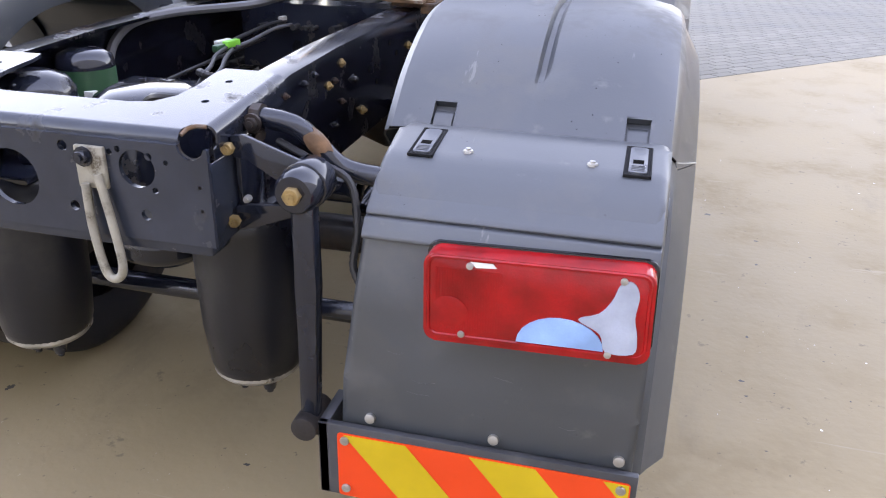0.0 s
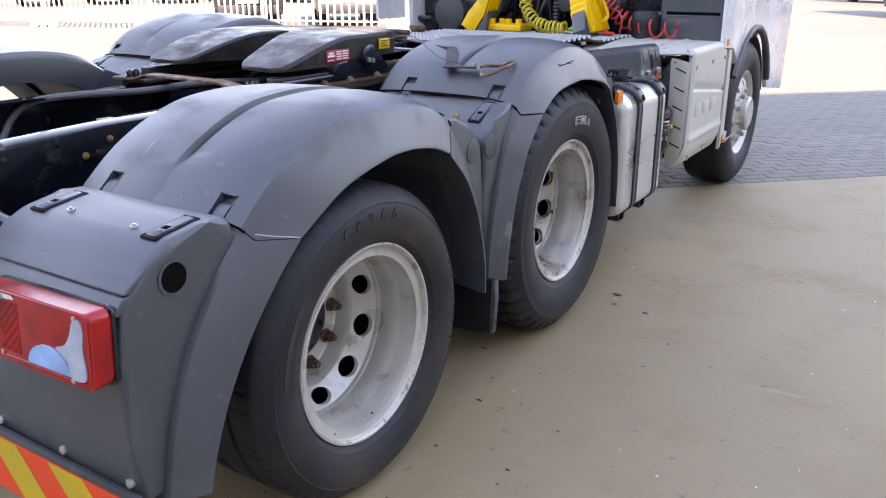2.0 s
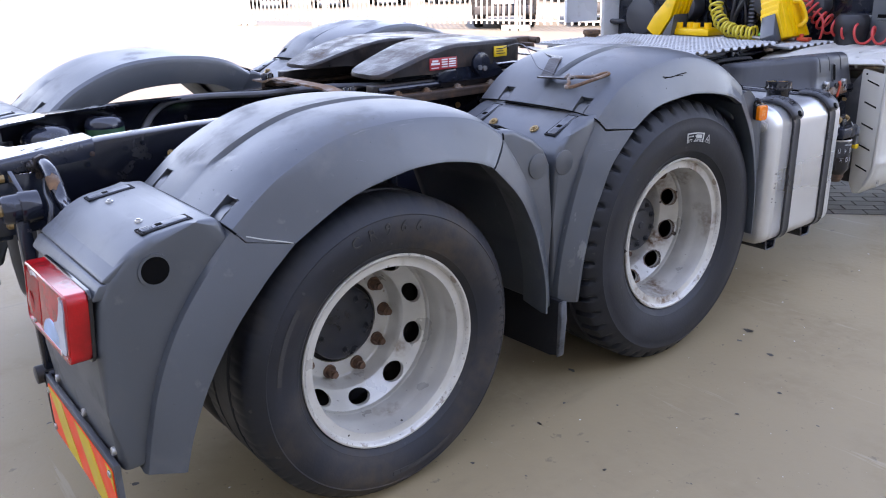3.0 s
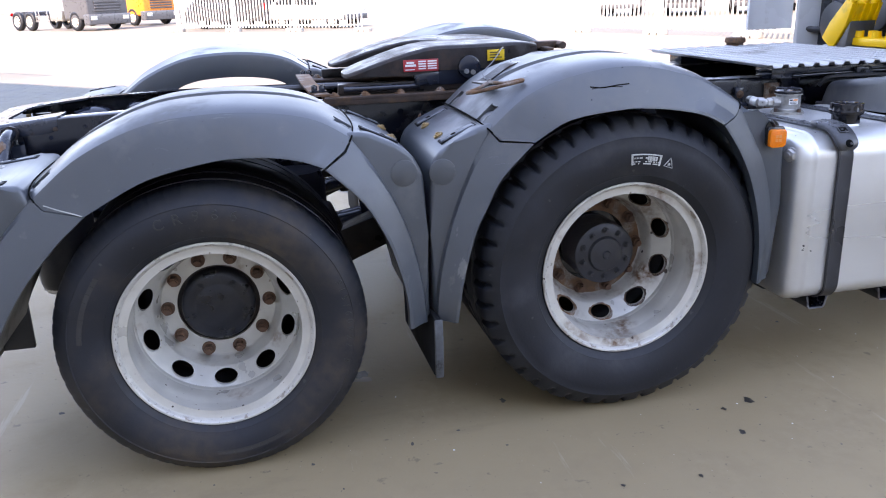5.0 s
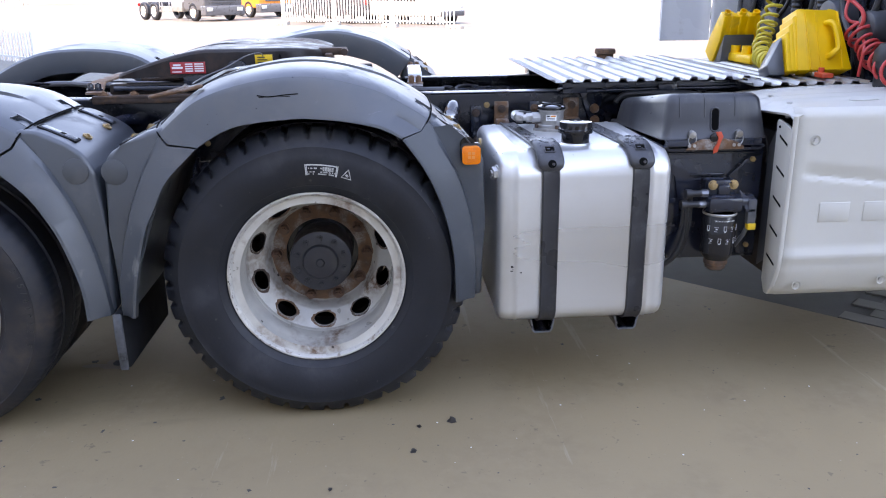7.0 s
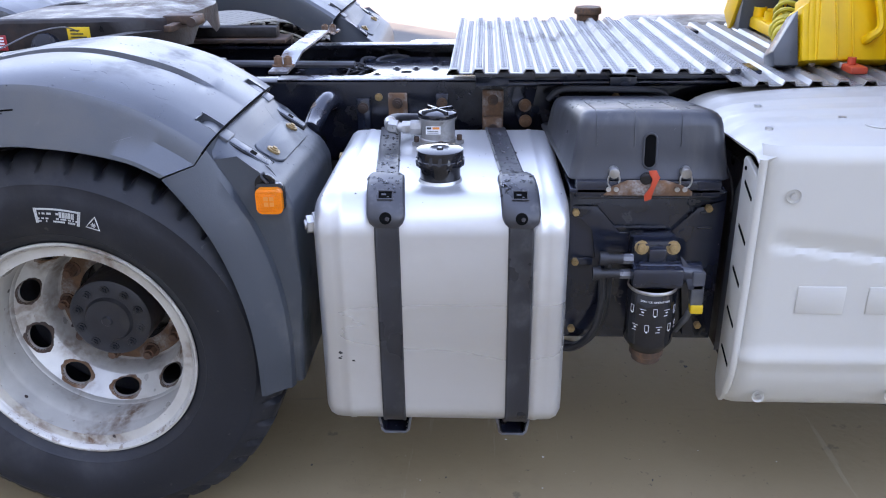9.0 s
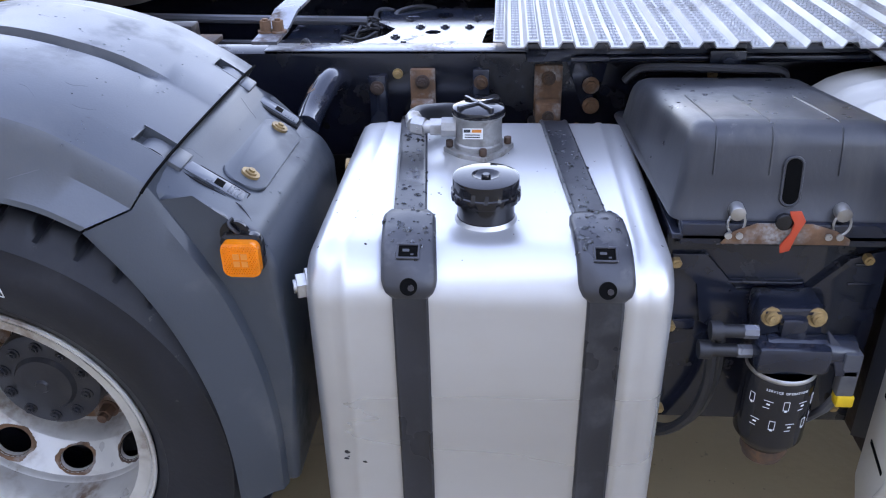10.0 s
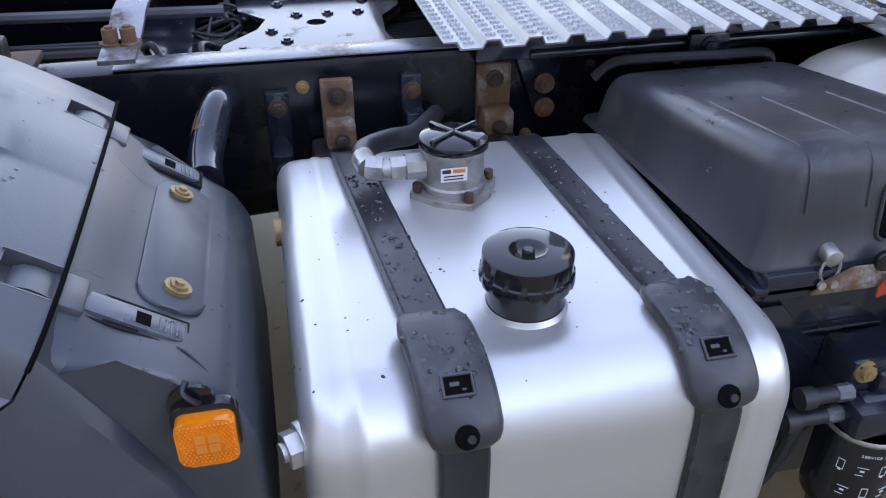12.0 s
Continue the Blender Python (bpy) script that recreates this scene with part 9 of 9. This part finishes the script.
def fence_foot():
    root = thing("concrete_block", "grey concrete fence foot block with two slots", "block", "fence foot blocks")
    bm = bmesh.new()
    box(bm, (-0.38, -0.115, 0.05), (0.38, 0.115, 0.15), 0.012)
    for x0, x1 in ((-0.38, -0.16), (-0.10, 0.10), (0.16, 0.38)):
        box(bm, (x0, -0.115, 0.0), (x1, 0.115, 0.06), 0.006)
    part("block", bm, M_FOOT, root)
    return root


panel = fence_panel(3.4)
foot = fence_foot()
first = [True, True]


def put(ob, which, m):
    if first[which]:
        first[which] = False
        ob.matrix_basis = m
        return ob
    return copy_thing(ob, m)


def fence_line(a, b, n, gate=()):
    a, b = Vector((*a, -0.015)), Vector((*b, -0.015))
    yaw = math.degrees(math.atan2(b.y - a.y, b.x - a.x))
    step = (b - a) / n
    for k in range(n):
        p = a + step * k
        if k not in gate:
            put(panel, 0, pose(p.x, p.y, 0, 0, 0, yaw) @ Matrix.Diagonal((step.length / 3.42, 1, 1, 1)))
        put(foot, 1, pose(p.x, p.y, p.z, 0, 0, yaw + 4))
    put(foot, 1, pose(b.x, b.y, b.z, 0, 0, yaw - 3))


fence_line((-36.4, -2.9), (-29.3, 4.6), 3)
fence_line((-22.4, 10.9), (-13.2, 14.2), 3)
fence_line((-17.6, -9.3), (-13.2, -5.2), 2)
fence_line((-13.2, 14.2), (-6.0, 16.6), 2)


def vehicle_wheel(root, x, y, r, mat_tyre=M_TYRE, side=1):
    bm = bmesh.new()
    lathe(bm, [(r * 0.58, -0.02), (r * 0.66, 0.012), (r * 0.86, 0.014), (r * 0.97, -0.02), (r, -0.06), (r, -0.20), (r * 0.9, -0.26), (r * 0.6, -0.25)], seg=40)
    w = part("wheel", bm, mat_tyre, root)
    w.matrix_basis = Matrix.Translation((x, y, r)) @ Matrix.Rotation(radians(90 * side), 4, "X")
    bm = bmesh.new()
    lathe(bm, [(r * 0.60, 0.0), (r * 0.55, -0.03), (r * 0.40, -0.02), (r * 0.28, 0.01), (r * 0.22, 0.03), (0, 0.035)], seg=32)
    part("rim", bm, M_RIM, w)
    for k in range(8):
        a = 2 * math.pi * k / 8
        bm = bmesh.new()
        cyl(bm, (r * 0.44 * math.cos(a), r * 0.44 * math.sin(a), -0.03), (r * 0.44 * math.cos(a), r * 0.44 * math.sin(a), -0.005), r * 0.055, seg=10)
        part("hand_hole", bm, M_CAP, w)
    return w


def rigid_truck(label, paint, at, length=8.5, height=3.2, open_frame=True):
    """A parked lorry, its nose towards local -x, its sides along x."""
    root = thing("lorry", label, "lorry", "parked lorries", at)
    bm = bmesh.new()
    box(bm, (0.0, -1.2, 0.55), (2.1, 1.2, 3.3), 0.12, 3)
    cabp = part("cab", bm, paint, root)
    bm = bmesh.new()
    box(bm, (-0.03, -1.0, 1.75), (0.1, 1.0, 2.75), 0.05, 2)
    part("windscreen", bm, M_GLASS_DARK, cabp)
    for s in (-1, 1):
        bm = bmesh.new()
        box(bm, (0.5, s * 1.19 - 0.02, 1.75), (1.45, s * 1.19 + 0.02, 2.6), 0.02)
        part("side_window", bm, M_GLASS_DARK, cabp)
    bm = bmesh.new()
    box(bm, (-0.14, -1.22, 0.30), (0.35, 1.22, 0.82), 0.05, 3)
    part("bumper", bm, M_TRUCK_GREY, root)
    bm = bmesh.new()
    for k in range(4):
        box(bm, (-0.05, -0.75, 0.95 + 0.14 * k), (0.03, 0.75, 1.03 + 0.14 * k), 0.01)
    part("grille", bm, M_DARK_PLASTIC, root)
    for s in (-1, 1):
        bm = bmesh.new()
        box(bm, (-0.155, s * 0.92 - 0.18, 0.52), (-0.10, s * 0.92 + 0.18, 0.72), 0.02)
        part("headlight", bm, M_GREY_PALE, root)
    bm = bmesh.new()
    for s in (-1, 1):
        box(bm, (0.8, s * 0.42 - 0.04, 0.72), (length, s * 0.42 + 0.04, 1.0), 0.01)
    part("chassis", bm, M_FRAME, root)
    for s in (-1, 1):
        bm = bmesh.new()
        box(bm, (2.35, s * 0.95 - 0.22, 0.50), (3.5, s * 0.95 + 0.22, 1.02), 0.05, 2)
        part("fuel_tank", bm, M_STEEL, root)
        bm = bmesh.new()
        for z in (0.48, 0.72):
            box(bm, (3.6, s * 1.15 - 0.02, z), (length - 2.6, s * 1.15 + 0.02, z + 0.07), 0.01)
        for x in (3.7, 4.5, length - 2.7):
            box(bm, (x, s * 1.15 - 0.02, 0.45), (x + 0.06, s * 1.15 + 0.02, 1.0), 0.01)
        part("side_guard", bm, M_STEEL, root)
    if open_frame:
        bm = bmesh.new()
        box(bm, (2.3, -1.24, 1.05), (length + 0.2, 1.24, 1.20), 0.02)
        for k in range(6):
            x = 2.4 + k * (length - 2.3) / 5
            for s in (-1, 1):
                box(bm, (x, s * 1.20 - 0.04, 1.2), (x + 0.08, s * 1.20 + 0.04, height), 0.01)
        box(bm, (2.3, -1.24, height), (length + 0.2, 1.24, height + 0.1), 0.02)
        box(bm, (2.35, -1.20, 1.2), (length + 0.1, 1.2, height), 0.02)
        part("body", bm, M_TRUCK_GREY, root)
    for s in (-1, 1):
        vehicle_wheel(root, 1.15, s * 1.2, 0.50, side=-s)
        vehicle_wheel(root, length - 2.0, s * 1.2, 0.50, side=-s)
        vehicle_wheel(root, length - 0.75, s * 1.2, 0.50, side=-s)
    for s in (-1, 1):
        bm = bmesh.new()
        cyl(bm, (length + 0.02, s * 1.0, 0.85), (length + 0.06, s * 1.0, 0.85), 0.09, seg=16)
        part("rear_light", bm, M_LENS_RED, root)
    return root


def car(label, paint, at, van=False):
    """A parked car or van, its nose towards local -x."""
    root = thing("van" if van else "car", label, "van" if van else "car", "parked vans" if van else "parked cars", at)
    if van:
        prof = [(-2.5, 0.35), (-2.55, 0.75), (-2.35, 1.05), (-1.75, 1.25), (-1.15, 1.85), (-0.8, 1.97), (2.35, 1.97), (2.5, 1.80), (2.55, 0.85), (2.5, 0.35)]
    else:
        prof = [(-2.1, 0.35), (-2.2, 0.62), (-1.95, 0.88), (-1.0, 1.0), (-0.45, 1.42), (0.2, 1.5), (1.3, 1.47), (1.95, 1.05), (2.15, 0.95), (2.15, 0.35)]
    bm = bmesh.new()
    slab(bm, [(x, -0.9, z) for x, z in prof], (0, 1, 0), 1.8, 0.09, 3)
    part("body", bm, paint, root)
    for s in (-1, 1):
        if van:
            panes = [[(-1.5, 1.25), (-1.05, 1.75), (-0.45, 1.75), (-0.45, 1.25)], [(-0.3, 1.25), (-0.3, 1.75), (0.7, 1.75), (0.7, 1.25)], [(0.9, 1.25), (0.9, 1.75), (2.1, 1.75), (2.25, 1.25)]]
        else:
            panes = [[(-0.85, 1.0), (-0.4, 1.36), (0.35, 1.39), (0.35, 1.02)], [(0.42, 1.02), (0.42, 1.39), (1.2, 1.40), (1.75, 1.05)]]
        for pane in panes:
            bm = bmesh.new()
            slab(bm, [(x, s * 0.905, z) for x, z in pane], (0, s, 0), 0.012, 0.003)
            part("side_window", bm, M_GLASS_DARK, root)
        vehicle_wheel(root, -1.45, s * 0.86, 0.33, side=-s)
        vehicle_wheel(root, 1.4, s * 0.86, 0.33, side=-s)
    end = 2.56 if van else 2.16
    bm = bmesh.new()
    if van:
        box(bm, (2.47, -0.72, 1.2), (2.54, 0.72, 1.75), 0.02)
    else:
        slab(bm, [(1.45, -0.7, 1.42), (1.98, -0.75, 1.07), (1.98, 0.75, 1.07), (1.45, 0.7, 1.42)], (0.55, 0, 0.85), 0.012)
    part("rear_window", bm, M_GLASS_DARK, root)
    for s in (-1, 1):
        bm = bmesh.new()
        box(bm, (end - 0.1, s * 0.78 - 0.1, 0.85), (end + 0.005, s * 0.78 + 0.1, 1.15 if van else 0.97), 0.02)
        part("tail_light", bm, M_LENS_RED, root)
        bm = bmesh.new()
        box(bm, (-end + 0.02, s * 0.68 - 0.16, 0.68), (-end + 0.3, s * 0.68 + 0.16, 0.86), 0.04)
        part("headlight", bm, M_GREY_PALE, root)
    bm = bmesh.new()
    box(bm, (end - 0.02, -0.8, 0.4), (end + 0.06, 0.8, 0.62), 0.02)
    part("rear_bumper", bm, M_DARK_PLASTIC, root)
    bm = bmesh.new()
    box(bm, (-end - 0.06, -0.8, 0.36), (-end + 0.02, 0.8, 0.58), 0.02)
    part("front_bumper", bm, M_DARK_PLASTIC, root)
    bm = bmesh.new()
    box(bm, (end, -0.26, 0.66), (end + 0.02, 0.26, 0.78), 0.004)
    part("plate_bar", bm, M_WHITE_INK, root)
    return root


G = -0.015
rigid_truck("dark grey lorry with an open body, parked in the yard", M_TRUCK_GREY, pose(0.6, 32.0, G, 0, 0, -52))
rigid_truck("red lorry parked far off in the yard", M_TRUCK_RED, pose(-3.2, 46.0, G, 0, 0, -40), length=8.0)
rigid_truck("dark grey lorry with a grille, parked in the yard", M_TRUCK_GREY, pose(-42.8, -6.7, G, 0, 0, 222), length=7.5, open_frame=False)
rigid_truck("orange lorry parked in the yard", M_TRUCK_ORANGE, pose(-48.6, -4.6, G, 0, 0, 222), length=7.5, open_frame=False)
car("dark grey car parked behind the fence", M_CAR_DARK, pose(-15.7, 16.1, G, 0, 0, -43), van=True)
car("silver van parked behind the white fence", M_VAN_SILVER, pose(-13.9, 18.4, G, 0, 0, -47), van=True)
ALONG_FENCE, BEHIND = Vector((0.689, 0.725)), Vector((-0.725, 0.689))
for k, (s, paint, is_van) in enumerate(((0.8, M_CAR_DARK, True), (5.4, M_VAN_SILVER, False))):
    p = Vector((-36.4, -2.9)) + ALONG_FENCE * s + BEHIND * (3.0 + 0.4 * k)
    car("dark vehicle parked close behind the white fence" if paint is M_CAR_DARK else "silver car parked close behind the white fence", paint, pose(p.x, p.y, G, 0, 0, 46 + 180 * (k % 2)), van=is_van)
rnd = random.Random(21)
for k in range(7):
    a = radians(129 + 3.9 * k)
    d = 43.5 + rnd.uniform(-0.6, 0.6)
    car("dark car parked in a row beyond the fence" if k % 3 else "silver car parked in a row beyond the fence", M_CAR_DARK if k % 3 else M_VAN_SILVER,
        pose(2.8 + d * math.cos(a), -1.5 + d * math.sin(a), G, 0, 0, 152 + rnd.uniform(-4, 4)), van=(k % 4 == 1))


# ---- oil drops and stains on the floor ----
def stains():
    rnd = random.Random(31)
    places = [(1.27, 1.807, 0.040), (1.21, 0.583, 0.020), (1.63, 1.153, 0.014), (1.30, 1.69, 0.018), (1.503, 0.255, 0.018), (1.237, 0.25, 0.016), (1.013, 0.962, 0.030),
              (0.64, 0.487, 0.060), (1.65, 1.40, 0.018), (1.31, 0.886, 0.012), (0.351, 3.11, 0.022), (0.673, 2.335, 0.02), (1.544, 0.542, 0.016), (1.457, 1.663, 0.025),
              (1.857, 1.286, 0.010), (1.171, 0.754, 0.012), (1.28, 1.60, 0.009), (0.30, -0.35, 0.012), (0.02, -0.75, 0.018), (0.05, -0.70, 0.012), (0.18, -0.52, 0.012), (1.75, -0.35, 0.012), (2.6, 2.0, 0.012)]
    places += [(rnd.uniform(0.9, 3.6), rnd.uniform(-0.8, 4.2), rnd.choice((0.003, 0.004, 0.006, 0.009))) for _ in range(150)]
    verts, faces = [], []
    for x, y, r in places:
        r *= 0.5
        k = 11
        ph = [rnd.uniform(0.55, 1.25) for _ in range(k)]
        o = len(verts)
        sx, sy = rnd.uniform(0.7, 1.5), rnd.uniform(0.6, 1.2)
        a0 = rnd.uniform(0, 6.28)
        verts += [(x + r * sx * ph[i] * math.cos(a0 + 6.283 * i / k), y + r * sy * ph[i] * math.sin(a0 + 6.283 * i / k), 0.0012 + floor_z(x, y)) for i in range(k)]
        faces.append(tuple(range(o, o + k)))
    me = bpy.data.meshes.new("oil_drops")
    me.from_pydata(verts, [], faces)
    me.materials.append(material("oil_stain", (0.035, 0.031, 0.027), 0.4, vary=0.4, scale=40, fine=200, bump=0.1))
    tagged(new("oil_drops", me), "dark oil drops on the concrete floor", "oil stain", kind="stuff")


stains()


def damp():
    rnd = random.Random(61)
    for x, y, r in ((0.66, 0.45, 0.08),):
        k = 26
        pts = []
        for i in range(k):
            a = 2 * math.pi * i / k
            w = r * (0.75 + 0.3 * math.sin(3 * a + x * 9) + 0.2 * math.sin(5 * a + y * 7) + rnd.uniform(-0.06, 0.06))
            pts.append((x + 0.7 * w * math.cos(a), y + 1.3 * w * math.sin(a), 0.0009 + floor_z(x, y)))
        me = bpy.data.meshes.new("damp_patch")
        me.from_pydata(pts, [], [tuple(range(k))])
        me.materials.append(M_DAMP)
        tagged(new("damp_patch", me), "dark damp patch on the concrete floor", "stain", kind="stuff")
    verts, faces = [], []
    for _ in range(170):
        x, y, r = rnd.uniform(0.8, 4.5), rnd.uniform(-1.5, 5.0), rnd.uniform(0.0012, 0.0045)
        o = len(verts)
        verts += [(x + r * rnd.uniform(0.5, 1.5) * math.cos(1.05 * i), y + r * rnd.uniform(0.5, 1.5) * math.sin(1.05 * i), 0.0013 + floor_z(x, y)) for i in range(6)]
        faces.append(tuple(range(o, o + 6)))
    me = bpy.data.meshes.new("paint_flecks")
    me.from_pydata(verts, [], faces)
    me.materials.append(M_WHITE_INK)
    tagged(new("paint_flecks", me), "small white paint flecks on the concrete floor", "stain", kind="stuff")


damp()

# ---- paving blocks, laid in running bond ----
def pavers():
    L, W, H, gap = 0.205, 0.105, 0.008, 0.006
    b = bmesh.new()
    box(b, (-L / 2 + gap / 2, -W / 2 + gap / 2, 0), (L / 2 - gap / 2, W / 2 - gap / 2, H))
    top = [e for e in b.edges if all(v.co.z > H * 0.5 for v in e.verts)]
    bmesh.ops.bevel(b, geom=top, offset=0.0035, segments=1, affect="EDGES")
    me = bpy.data.meshes.new("paving_block")
    b.to_mesh(me)
    b.free()
    me.materials.append(M_PAVER)
    base_v = [v.co.copy() for v in me.vertices]
    base_f = [tuple(p.vertices) for p in me.polygons]
    rot = Matrix.Rotation(TURN, 4, "Z")
    rnd = random.Random(7)
    verts, faces, single = [], [], 0
    n = FLOOR_EDGE + 0.012 + W / 2
    row = 0
    while n < PAVING_END - W / 2:
        for u0, u1 in ((3.0, 15.0), (-19.0, -6.0)):
            u = u0 + (row % 2) * L / 2
            while u < u1:
                at = un(u, n, -0.008 + rnd.uniform(-0.0012, 0.0012))
                m = Matrix.Translation(at) @ rot @ Euler((rnd.uniform(-.006, .006), rnd.uniform(-.006, .006), rnd.uniform(-.01, .01))).to_matrix().to_4x4()
                if single < 300 and u0 > 0 and u < 7.4 and n < FLOOR_EDGE + 2.2:
                    o = new("paving_block", me)
                    o.parent = pavement
                    o.matrix_basis = m
                    single += 1
                else:
                    k = len(verts)
                    verts.extend((m @ p)[:] for p in base_v)
                    faces.extend(tuple(i + k for i in f) for f in base_f)
                u += L
        n += W
        row += 1
    mesh = bpy.data.meshes.new("paving_blocks")
    mesh.from_pydata(verts, [], faces)
    mesh.materials.append(M_PAVER)
    rest = new("paving_blocks", mesh)
    rest.parent = pavement
    tagged(rest, kind="stuff")


pavers()
